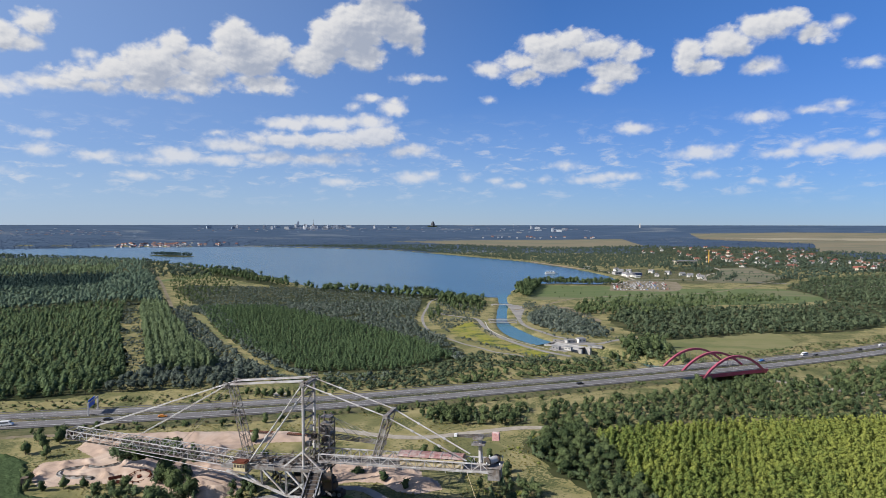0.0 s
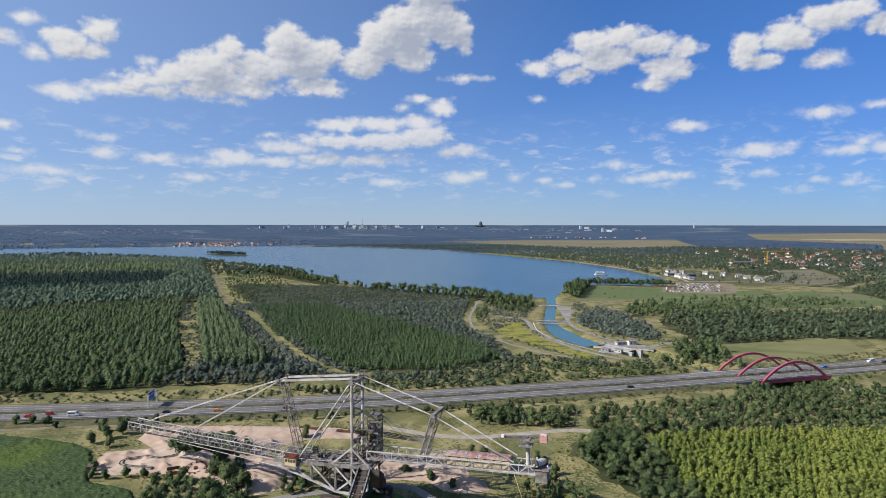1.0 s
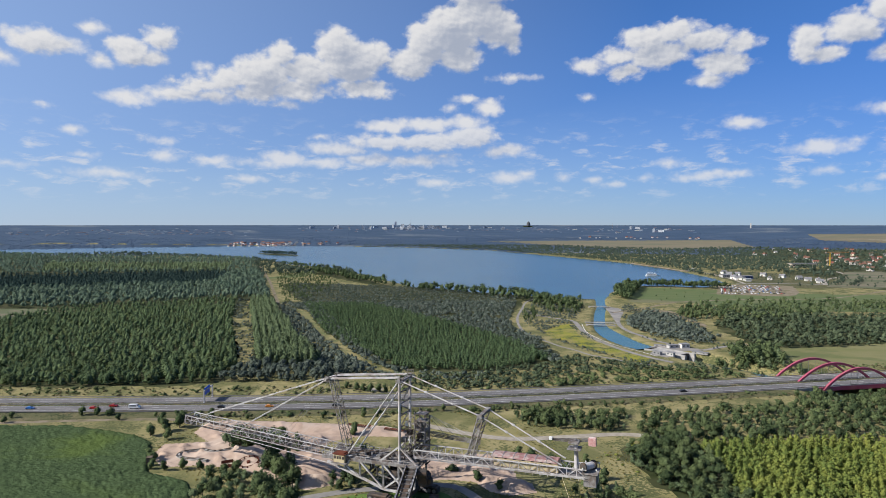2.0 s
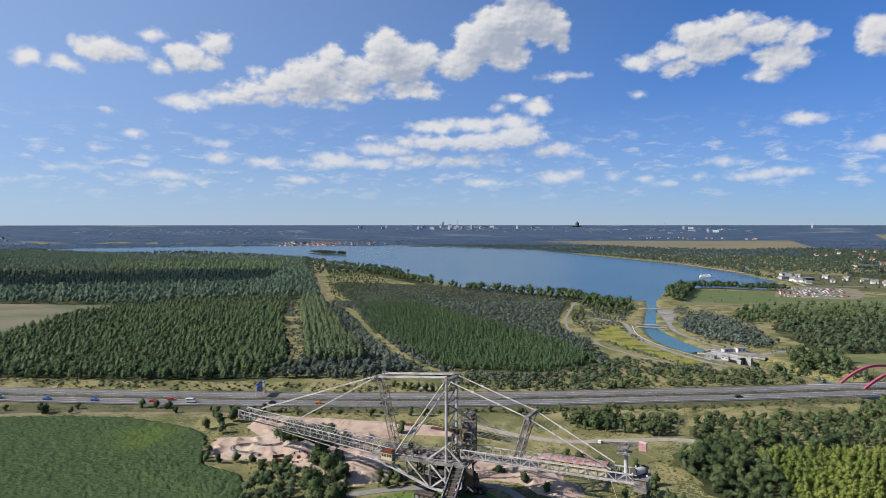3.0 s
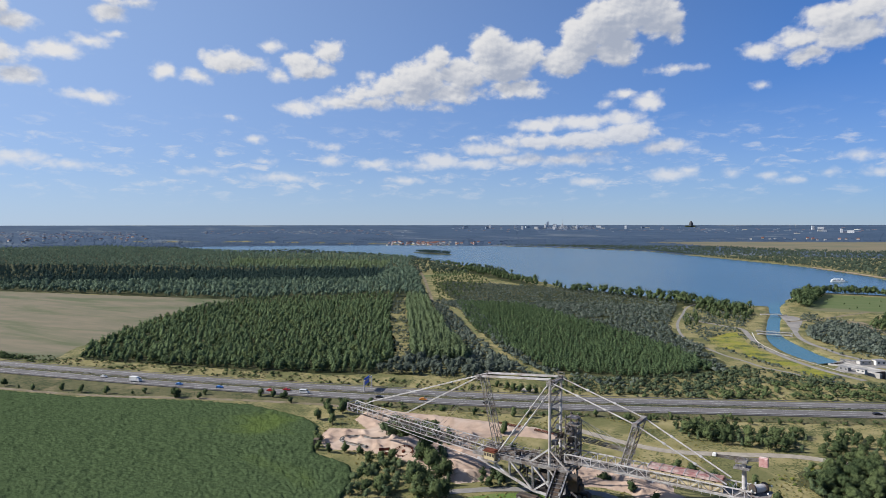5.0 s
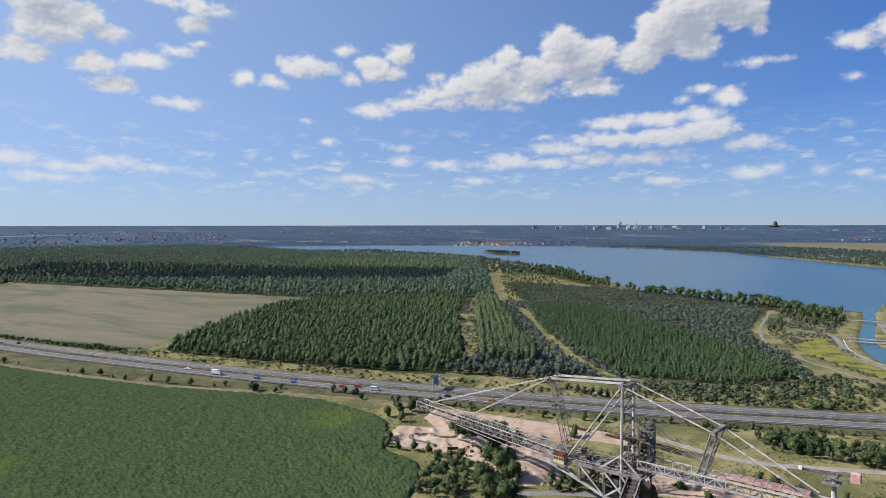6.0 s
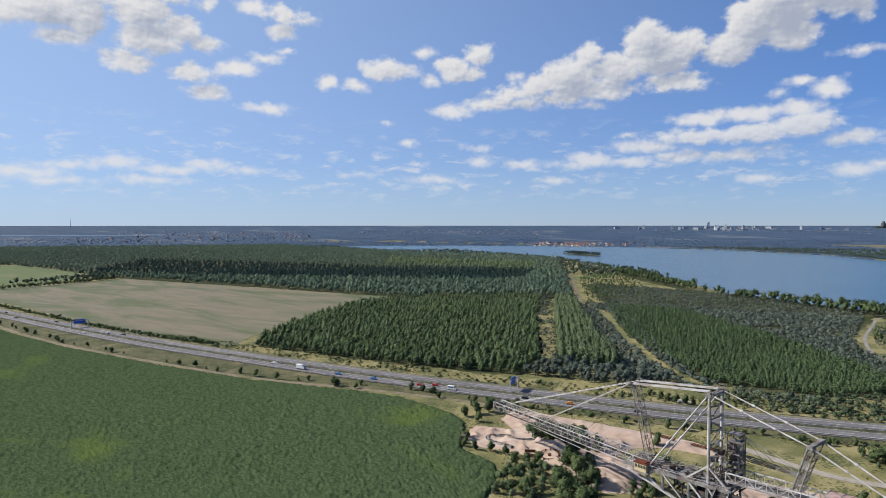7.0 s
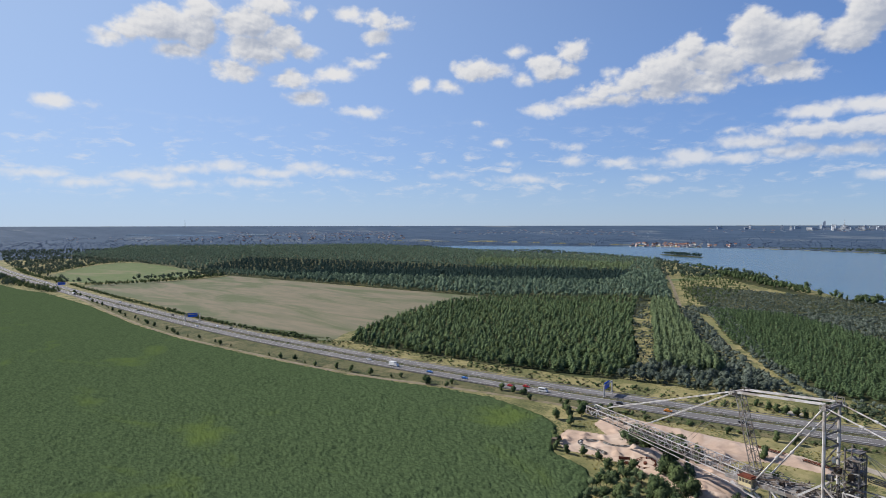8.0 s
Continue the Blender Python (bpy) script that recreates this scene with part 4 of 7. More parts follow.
def grow(name, x, y, kind, height, mat, label, category, seed=0, tint=None, width=1.0, trunks=True):
    """Many trees as one mesh, coarser the farther they stand."""
    r = np.random.RandomState(seed)
    x, y = np.asarray(x, float), np.asarray(y, float)
    if not len(x):
        return None
    z = ground_z(x, y)
    d = np.hypot(x, y)
    level = np.searchsorted([q[0] for q in LEVELS], d)
    which = r.randint(0, 7, len(x))
    h = np.broadcast_to(height, x.shape) * np.ones(len(x))
    tone = r.rand(len(x)) if tint is None else np.clip(tint + r.normal(0, 0.18, len(x)), 0, 1)
    ang = r.uniform(0, 6.28, len(x))
    verts, tints, norms = [], [], []
    for lv in range(len(LEVELS)):
        for j in range(7):
            s = np.where((level == lv) & (which == j))[0]
            if not len(s):
                continue
            p = CROWNS[kind, lv][j].v.reshape(1, -1, 3)
            c, n = np.cos(ang[s])[:, None], np.sin(ang[s])[:, None]
            k = h[s][:, None]
            wd = width * k * r.uniform(0.85, 1.2, (len(s), 1))
            verts.append(np.stack([x[s][:, None] + wd * (c * p[..., 0] - n * p[..., 1]), y[s][:, None] + wd * (n * p[..., 0] + c * p[..., 1]), z[s][:, None] + k * p[..., 2]], -1).reshape(-1, 3))
            tints.append(np.repeat(tone[s], p.shape[1]))
            q = CROWNS[kind, lv][j].n.reshape(1, -1, 3)
            norms.append(np.stack([c * q[..., 0] - n * q[..., 1], n * q[..., 0] + c * q[..., 1], q[..., 2] + 0 * c], -1).reshape(-1, 3))
    v = np.vstack(verts)
    f = np.arange(len(v)).reshape(-1, 3)
    TOTAL[0] += len(f)
    ob = tagged(part(name, fast_mesh(name, v, f, mat, True, np.concatenate(tints), np.vstack(norms))), label, category, kind="stuff")
    near = np.where(d < 620)[0]
    if trunks and kind != "bush" and len(near):
        # tapered three-sided trunks
        a = np.array([0, 2.09, 4.19])
        base = np.stack([np.cos(a), np.sin(a)], 1)
        k = h[near][:, None]
        low = np.stack([x[near][:, None] + 0.022 * k * base[:, 0], y[near][:, None] + 0.022 * k * base[:, 1], z[near][:, None] - 0.1 + 0 * base[:, 0] * k], -1)
        topv = np.stack([x[near][:, None] + 0.008 * k * base[:, 0], y[near][:, None] + 0.008 * k * base[:, 1], z[near][:, None] + 0.75 * k + 0 * base[:, 0]], -1)
        tv = np.concatenate([low, topv], 1).reshape(-1, 3)
        i = np.arange(len(near))[:, None] * 6
        tf = np.concatenate([np.stack([i[:, 0] + q, i[:, 0] + (q + 1) % 3, i[:, 0] + 3 + (q + 1) % 3, i[:, 0] + 3 + q], 1) for q in range(3)])
        TOTAL[0] += 2 * len(tf)
        tagged(part("trunks", fast_mesh("trunks", tv, tf, BARK), None, ob), kind="stuff")
    return ob


def scatter(poly, gap, seed, avoid=(), widen=True, rows=None, clear=0.0):
    """Places about gap metres apart within an outline; rows: the heading of planted rows, in degrees."""
    r = np.random.RandomState(seed)
    p = np.array(poly, float)
    out = []
    bands = ((0, 520, 1.0), (520, 800, 1.12), (800, 1350, 1.5), (1350, 9999, 2.3)) if widen else ((0, 9999, 1.0),)
    for lo, hi, k in bands:
        g = gap * k
        if rows is None:
            gx, gy = np.meshgrid(np.arange(p[:, 0].min(), p[:, 0].max(), g), np.arange(p[:, 1].min(), p[:, 1].max(), g))
            gx, gy = gx.ravel() + r.uniform(-0.45, 0.45, gx.size) * g, gy.ravel() + r.uniform(-0.45, 0.45, gy.size) * g
        else:
            c, s = math.cos(radians(rows[0])), math.sin(radians(rows[0]))
            u, w = p @ (c, s), p @ (-s, c)
            gu, gw = np.meshgrid(np.arange(u.min(), u.max(), g), np.arange(w.min(), w.max(), rows[1] * k))
            gu, gw = gu.ravel() + r.uniform(-0.35, 0.35, gu.size) * g, gw.ravel() + r.normal(0, 0.22, gw.size) * rows[1]
            gx, gy = gu * c - gw * s, gu * s + gw * c
        d = np.hypot(gx, gy)
        ok = inside(poly, gx, gy) & (d >= lo) & (d < hi)
        for line, dist in avoid:
            ok[ok] &= reach(line, gx[ok], gy[ok]) > dist
        out.append(np.stack([gx[ok], gy[ok]], 1))
    out = np.vstack(out)
    if clear:
        out = out[waves(out[:, 0], out[:, 1], 45, seed + 3, 2) > clear]
    return out[:, 0], out[:, 1]


def heights(n, lo, hi, seed):
    return np.random.RandomState(seed).uniform(lo, hi, n)


TRACK = ([(-700, 1480), (-661, 1401), (-489, 1071), (-394, 880), (-326, 742)], 8)
KEEP = ((road_line, 17), (up_line, 22), (low_line, 24), TRACK)
x, y = scatter(FOREST_A, 5.3, 1, KEEP)
pick = np.random.RandomState(91).rand(len(x)) < 0.22
hh = heights(len(x), 6.5, 10.5, 1)
grow("mixed_wood", x[pick], y[pick], "broad", hh[pick] * 0.85, L_BROAD, "dense young broadleaf wood with lumpy green crowns", "trees", 1)
grow("aspen_wood", x[~pick], y[~pick], "aspen", hh[~pick] * 0.92, L_WOOD, "rounded young trees crowding the wood", "trees", 92, width=1.18)
x, y = scatter(FOREST_B, 6.0, 2, KEEP)
dark, light = inside(DARK, x, y), inside(LIGHT, x, y)
rest = ~(dark | light)
hh = heights(len(x), 9, 15, 2)
grow("conifer_stand", x[dark], y[dark], "pine", hh[dark] * 1.05, L_SPRUCE, "dark even conifer stand", "trees", 3, width=1.1)
grow("birch_stand", x[light], y[light], "poplar", hh[light] * 1.1, L_ASPEN, "pale green young birch stand", "trees", 4, tint=0.85, width=1.5)
grow("broadleaf_forest", x[rest], y[rest], "broad", hh[rest], L_HAZED, "wide green broadleaf forest reaching to the lake", "trees", 5)
x, y = scatter(POPLARS, 3.4, 3, KEEP, rows=(117, 5.2))
grow("poplar_rows", x, y, "poplar", heights(len(x), 10, 14, 3), L_ASPEN, "tall narrow poplars planted in rows", "trees", 6, tint=0.6, width=1.1)
x, y = scatter(PINES, 2.9, 4, KEEP, rows=(126, 4.2))
grow("pine_plantation", x, y, "sapling", heights(len(x), 3.6, 6.4, 4), L_PINE, "young green pine plantation in rows", "trees", 7, tint=0.6, width=1.3)
x, y = scatter(SCRUB, 3.9, 5, KEEP)
keep = waves(x, y, 60, 8, 2) > -0.7
x, y = x[keep], y[keep]
grow("grey_scrub", x, y, "bush", heights(len(x), 2.2, 4.6, 5), L_SCRUB, "low grey-green buckthorn scrub", "shrubs", 8)
x, y = scatter(SHORE, 6.0, 6, KEEP, clear=-0.6)
grow("shore_trees", x, y, "broad", heights(len(x), 9, 17, 6), L_BROAD, "uneven belt of trees along the lake shore", "trees", 9, tint=0.22)
x, y = scatter(WOOD_RIGHT, 5.6, 7, KEEP, clear=-0.75)
grow("right_wood", x, y, "broad", 4.0 + 6.0 * np.random.RandomState(7).rand(len(x)) ** 1.5, L_MIX, "dense green wood on low hills", "trees", 10, width=1.15)
x, y = scatter(WOOD_FAR_RIGHT, 6.0, 8, KEEP)
grow("hill_wood", x, y, "broad", heights(len(x), 5, 10, 8), L_MIX, "broadleaf wood below the village", "trees", 11, width=1.2)
for poly, gap, lo, hi, s, label in ((WOOD_LOCK, 5, 8, 13, 12, "dark tall trees beside the lock"), (BRIDGE_FRONT, 3.8, 2.5, 6, 11, "leafy trees growing below the bridge"), (LOCK_TREES, 5.0, 5, 9, 10, "trees on the banks below the lock"), (RISE_WOOD, 6.5, 6, 11, 9, "dark wood beyond the lock"), (BELT_NEAR, 3.9, 2.5, 7.5, 13, "dark green belt of trees below the motorway"), (BELT_MID, 3.8, 3, 7.5, 14, "dark green thicket beside the track"),
                                    (PLANT_WOOD, 3.7, 3, 7.5, 15, "broadleaf wood edging the plantation"), (WOOD_ROAD, 4.6, 3, 8, 16, "green trees beside the motorway slope"),
                                    (COPSE_A, 4.0, 3.5, 7, 17, "leafy copse beside the sand"), (COPSE_B, 4.6, 5, 10, 18, "tall leafy copse beside the sand"), (SAND_COPSE, 2.6, 7, 10, 25, "tall dark slender trees between the sand mounds"), (COPSE_C, 3.2, 3, 5.5, 19, "small copse under the boom"), (COPSE_D, 4.4, 3, 6, 24, "rounded bushes in the yellow grassland")):
    x, y = scatter(poly, gap, s, ((road_line, 17), (up_line, 20), (low_line, 11)), clear=-0.62 if s in (13, 16) else 0.0)
    hh, light = lo + (hi - lo) * np.random.RandomState(s).rand(len(x)) ** 1.4, np.random.RandomState(s).rand(len(x)) < (0.35 if s < 17 else 0.65)
    grow("copse", x[~light], y[~light], "broad", hh[~light], L_BROAD, label, "trees", s)
    grow("light_copse", x[light], y[light], "broad" if s % 2 else "poplar", hh[light], L_ASPEN, "light green young trees in a copse", "trees", s + 200, width=1.0 if s % 2 else 1.6)
x, y = scatter(VERGE, 5.0, 20, KEEP, clear=-0.4)
grow("verge_bushes", x, y, "bush", heights(len(x), 2, 5, 20), L_BROAD, "bushes on the motorway verge", "shrubs", 20)
x, y = scatter(SCRUB_RIGHT, 4.4, 21, KEEP)
grow("canal_scrub", x, y, "bush", heights(len(x), 3, 6, 21), L_SCRUB, "dense scrub beside the canal road", "shrubs", 21)
x, y = scatter(PLANTATION, 1.9, 22, KEEP, rows=(66, 2.7))
grow("young_poplar_plantation", x, y, "sapling", heights(len(x), 3.6, 6.6, 22), L_POPLAR, "bright yellow-green young poplars in rows", "trees", 22, tint=np.clip(0.35 + 0.3 * waves(x, y, 40, 5, 2) + (x - 120) / 260, 0.05, 0.95), width=1.15)


# ---- the spreader: a long machine of lattice steel; x along it, y away from the eye, z up ----
def lattice(owner, p, q, wide0, high0, wide1, high1, panels, chord_w, brace_w, mat, cross=True, zig=0):
    """A box truss from p to q under the part owner: four chords, posts and diagonals on its sides, cross bars above and below."""
    p, q = Vector(p), Vector(q)
    along = (q - p).normalized()
    side = Vector((0, 1, 0)) if abs(along.y) < 0.9 else Vector((1, 0, 0))
    up = side.cross(along).normalized() if abs(along.z) < 0.9 else Vector((1, 0, 0))
    if up.z < 0:
        up = -up
    corners = []
    for i in range(panels + 1):
        s = i / panels
        c, w, h = p.lerp(q, s), (wide0 + (wide1 - wide0) * s) / 2, (high0 + (high1 - high0) * s) / 2
        corners.append([c + side * a * w + up * b * h for a, b in ((-1, -1), (1, -1), (1, 1), (-1, 1))])
    for k in range(4):
        bar("chord", corners[0][k], corners[-1][k], chord_w, mat, owner)
    for i, (a, b) in enumerate(zip(corners, corners[1:])):
        flip = (i + zig) % 2
        bar("brace", a[0] if flip else a[3], b[3] if flip else b[0], brace_w, mat, owner)
        bar("brace", a[1] if flip else a[2], b[2] if flip else b[1], brace_w, mat, owner)
        bar("post", a[0], a[3], brace_w, mat, owner)
        bar("post", a[1], a[2], brace_w, mat, owner)
        if cross:
            bar("cross_bar", a[3], a[2], brace_w, mat, owner)
            bar("cross_bar", a[0], b[1] if flip else a[1], brace_w, mat, owner)


def stay(name, points, r, thing):
    """A tie rod in straight lengths with thick joints."""
    root = part(name, rod(points[0], points[1], r, sides=8), PALE_STEEL, thing, "pale grey steel tie rod")
    for a, b in zip(points[1:], points[2:]):
        bar("rod", a, b, 2 * r, PALE_STEEL, root, round_bar=True)
    for a, b in zip(points, points[1:]):
        a, b = Vector(a), Vector(b)
        n = max(1, round((b - a).length / 11))
        for k in range(1, n):
            c = a.lerp(b, k / n)
            bar("coupling", c - (b - a).normalized() * 0.45, c + (b - a).normalized() * 0.45, 3.6 * r, PALE_STEEL, root, round_bar=True)
    return root


def spreader():
    m = tagged(new("open_cast_spreader"), "huge weathered grey steel spreader with long lattice booms", "mining machine")
    m.matrix_basis = pose(-49.8, 219.6, 0, 0, 0, -13.28)
    # main tower: two pipe posts, lattice between them
    tower = part("tower_head", boxes((1.1, 2.7, -5.2, 5.2, 43.5, 44.2), (1.4, 2.4, -4.9, -4.1, 44.2, 45.0), (1.4, 2.4, 4.1, 4.9, 44.2, 45.0), (0.6, 3.2, -5.3, -3.7, 43.3, 43.45), (0.6, 3.2, 3.7, 5.3, 43.3, 43.45), bevel=0.05), STEEL, m, "grey steel tower head with sheaves")
    for y0 in (-4.9, 3.7):
        for x0, y1 in ((0.7, y0), (3.1, y0), (0.7, y0 + 1.3), (3.1, y0 + 1.3)):
            bar("head_post", (x0, y1, 43.4), (x0, y1, 46.2 if y0 > 0 else 45.0), 0.13, STEEL, tower)
        for z0 in ((45.0, 46.2) if y0 > 0 else (44.2, 45.0)):
            bar("head_rail", (0.7, y0, z0), (3.1, y0, z0), 0.13, STEEL, tower)
            bar("head_rail", (0.7, y0 + 1.3, z0), (3.1, y0 + 1.3, z0), 0.13, STEEL, tower)
        bar("sheave", (1.9, y0 + 0.2, 43.9), (1.9, y0 + 1.1, 43.9), 1.5, DARK_STEEL, tower, round_bar=True)
    bar("pipe_post", (1.9, -4.5, 13.5), (1.9, -4.5, 43.6), 1.05, PALE_STEEL, tower, round_bar=True)
    bar("pipe_post", (1.9, 4.5, 13.5), (1.9, 4.5, 43.6), 1.05, PALE_STEEL, tower, round_bar=True)
    for i in range(7):
        z0, z1 = 14 + i * 4.3, 18.3 + i * 4.3
        bar("brace", (1.9, -4.5 if i % 2 else 4.5, z0), (1.9, 4.5 if i % 2 else -4.5, z1), 0.34, STEEL, tower)
        bar("tie", (1.9, -4.5, z1), (1.9, 4.5, z1), 0.34, STEEL, tower)
    # ladder tower behind, with landings
    stair = part("stair_tower", boxes(*[(5.6, 9.6, 0.5, 5.0, z, z + 0.14) for z in (17, 21, 25, 28.5, 31)]), STEEL, m, "dense steel stair tower with landings")
    for a, b in ((5.6, 0.5), (9.6, 0.5), (5.6, 5.0), (9.6, 5.0)):
        bar("column", (a, b, 13.5), (a, b, 32.0 if a < 6 else 30.0), 0.4, STEEL, stair)
    for i, z in enumerate((13.5, 17, 21, 25)):
        for y in (0.5, 5.0):
            bar("brace", (5.6, y, z), (9.6, y, z + 3.8), 0.25, STEEL, stair)
            bar("brace", (9.6, y, z), (5.6, y, z + 3.8), 0.25, STEEL, stair)
        bar("stair_flight", (5.9, 1.2 + i % 2 * 2, z), (9.3, 1.2 + i % 2 * 2, z + 3.8), 0.8, DARK_STEEL, stair, h=0.3)
    for i, (a, b) in enumerate(((3.2, -3.0), (4.4, -1.0), (6.8, 2.0), (7.6, 0.8), (5.4, 3.4))):
        box_z = 22.0 + (i * 2.3) % 6
        part("winch_house", boxes((a - 0.9, a + 0.9, b - 0.8, b + 0.8, box_z, box_z + 1.5), (a - 1.2, a + 1.2, b - 1.1, b + 1.1, box_z - 0.15, box_z), bevel=0.05), DARK_STEEL if i % 2 else STEEL, m)
    part("white_lamp_box", boxes((3.6, 4.5, -3.2, -2.5, 27.5, 29.2), bevel=0.05), WHITE, m)
    # stays
    for y in (-4.5, 4.5):
        stay("back_stay", [(1.6, y, 43.9), (-19.6, y, 14.2)], 0.28, m)
        stay("front_stay", [(2.2, y, 44.1), (32.3, y, 34.9), (60.0, y * 0.72, 21.6)], 0.24, m)
    for y in (-3.6, -2.4, 2.4, 3.6):
        bar("head_tie", (1.0, y, 44.8), (-28.0, y, 41.9), 0.5, PALE_STEEL, m, h=0.36)
    # the mast that carries the discharge boom
    mast = part("boom_mast", boxes((-29.1, -27.6, -3.8, 3.8, 41.0, 41.7), (-28.8, -27.9, -4.1, -3.4, 41.7, 42.4), (-28.8, -27.9, 3.4, 4.1, 41.7, 42.4), bevel=0.05), STEEL, m, "leaning lattice mast head")
    for y0 in (-3.9, 3.1):
        for x0, y1 in ((-29.6, y0), (-27.4, y0), (-29.6, y0 + 0.9), (-27.4, y0 + 0.9)):
            bar("head_post", (x0, y1, 40.6), (x0, y1, 42.6), 0.13, STEEL, mast)
        for z0 in (40.7, 42.6):
            bar("head_rail", (-29.6, y0, z0), (-27.4, y0, z0), 0.13, STEEL, mast)
        bar("sheave", (-28.4, y0, 41.3), (-28.4, y0 + 0.8, 41.3), 1.3, DARK_STEEL, mast, round_bar=True)
    lattice(mast, (-21.5, 0, 14.0), (-28.4, 0, 41.1), 4.0, 1.8, 3.4, 1.5, 13, 0.24, 0.14, STEEL)
    # discharge boom, with belt and walkway
    boom = part("discharge_boom", boxes((-99, -20, -0.9, 0.9, -0.1, 0.15), (-99, -20, -2.9, -2.0, -1.6, -1.5), (-99, -20, 2.0, 2.9, -1.6, -1.5)), DARK_STEEL, m, "long lattice conveyor boom")
    boom.data.transform(Matrix.Translation((-60, 0, 15.4)) @ Matrix.Rotation(math.atan2(4.2, 78.0), 4, "Y") @ Matrix.Translation((60, 0, 0)))
    lattice(boom, (-99.6, 0, 17.5), (-21.5, 0, 13.2), 5.0, 3.2, 6.2, 3.6, 26, 0.28, 0.16, PALE_STEEL)
    for i in range(25):
        s = i / 24
        x, z = -99.6 + 78.1 * s, 17.5 - 4.3 * s
        for y in (-3.3, 3.3):
            bar("handrail_post", (x, y, z - 1.2), (x, y, z + 0.4), 0.1, PALE_STEEL, boom)
    for y in (-3.3, 3.3):
        bar("handrail", (-99.6, y, 17.9), (-21.5, y, 13.6), 0.12, PALE_STEEL, boom)
    head = part("discharge_head", rod((-99.2, -1.7, 17.6), (-99.2, 1.7, 17.6), 0.8, sides=16), DARK_STEEL, m, "dark belt drum in an open grey frame")
    for y in (-2.6, 2.6):
        bar("frame_post", (-99.8, y, 15.8), (-99.8, y, 19.4), 0.26, PALE_STEEL, head)
        bar("frame_rail", (-99.8, y, 19.3), (-96.4, y, 19.1), 0.22, PALE_STEEL, head)
        bar("frame_rail", (-99.8, y, 15.9), (-96.4, y, 15.7), 0.22, PALE_STEEL, head)
    bar("frame_rail", (-99.8, -2.6, 19.3), (-99.8, 2.6, 19.3), 0.22, PALE_STEEL, head)
    for y in (-2.4, 2.4):
        for x, z in ((-91, 20.0), (-69, 18.8)):
            bar("hanger_rope", (-28.6, y, 41.9), (x, y, z), 0.24, PALE_STEEL, m, round_bar=True)
        bar("thin_rope", (-28.6, y, 41.0), (-50, y, 17.4), 0.1, STEEL, m, round_bar=True)
        bar("lower_tie", (-75, y * 1.4, 13.9), (-27, y * 1.8, 9.8), 0.24, PALE_STEEL, m, round_bar=True)
    # right boom with machine house and counterweight
    arm = part("ballast_boom", boxes((7.5, 68, -2.9, 2.9, 16.5, 16.7), (7.5, 36, -0.8, 0.8, 17.2, 17.5)), STEEL, m, "lattice ballast boom with a walkway")
    lattice(arm, (7.0, 0, 17.6), (68.0, 0, 17.6), 6.4, 2.9, 6.0, 2.7, 19, 0.36, 0.2, PALE_STEEL)
    for i in range(24):
        bar("handrail_post", (8 + i * 2.5, -3.9, 15.6), (8 + i * 2.5, -3.9, 16.9), 0.1, PALE_STEEL, arm)
    for z in (16.9, 16.25):
        bar("handrail", (7.5, -3.9, z), (67.5, -3.9, z), 0.12, PALE_STEEL, arm)
    strut = part("strut_head", boxes((31.6, 33.0, -5.0, 5.0, 34.4, 35.2), (31.4, 33.2, -5.2, -3.9, 34.2, 35.4), (31.4, 33.2, 3.9, 5.2, 34.2, 35.4), bevel=0.08), STEEL, m, "grey strut head")
    lattice(strut, (27.6, 0, 19.6), (32.3, 0, 34.6), 3.4, 2.0, 6.5, 2.0, 6, 0.38, 0.22, STEEL)
    # machine house: cream walls, faded red barrel roof in sheets
    house = part("machine_house", boxes((36.6, 58.8, -2.6, 2.6, 16.75, 19.9), bevel=0.05), CREAM, m, "cream sheet-metal machine house")
    for i in range(6):
        x0 = 36.0 + i * 3.77
        bm = bmesh.new()
        ring = [[bm.verts.new((x, 2.9 * math.sin(a), 19.8 + 0.8 * math.cos(a))) for a in np.linspace(-1.5, 1.5, 9)] for x in (x0, x0 + 3.7)]
        for k in range(8):
            bm.faces.new((ring[0][k], ring[0][k + 1], ring[1][k + 1], ring[1][k]))
        bmesh.ops.solidify(bm, geom=bm.faces[:], thickness=0.08)
        part("roof_sheet", bm, RED_ROOF, house, "faded red roof sheet")
        seam = bmesh.new()
        for a0, a1 in zip(np.linspace(-1.5, 1.5, 7), np.linspace(-1.5, 1.5, 7)[1:]):
            cone(seam, (x0, 2.95 * math.sin(a0), 19.85 + 0.83 * math.cos(a0)), (x0, 2.95 * math.sin(a1), 19.85 + 0.83 * math.cos(a1)), 0.13, 0.13, 6)
        part("roof_seam", seam, PALE_STEEL, house, "pale raised roof seam")
    r = random.Random(4)
    x = 40.4
    while x < 56:
        w = r.choice((0.5, 0.8, 0.9))
        part("lettering", boxes((x, x + w, -2.66, -2.62, 18.35, 19.15)), DARK_STEEL, house, "dark unreadable lettering")
        x += w + r.choice((0.35, 0.35, 0.9))
    for i in range(7):
        part("window", boxes((37.2 + i * 3.1, 38.3 + i * 3.1, -2.65, -2.61, 19.4, 19.7)), DARK_STEEL, house)
    part("ballast_box", boxes((67.0, 71.0, -3.2, 3.2, 13.6, 17.6), (66.4, 71.6, -3.5, 3.5, 17.6, 17.85), bevel=0.08), STEEL, m, "grey ballast box")
    drum = part("cable_drum", rod((67.0, -1.8, 19.4), (69.6, 1.6, 19.4), 1.15, sides=18), PALE_STEEL, m, "grey cable drum with dark ends")
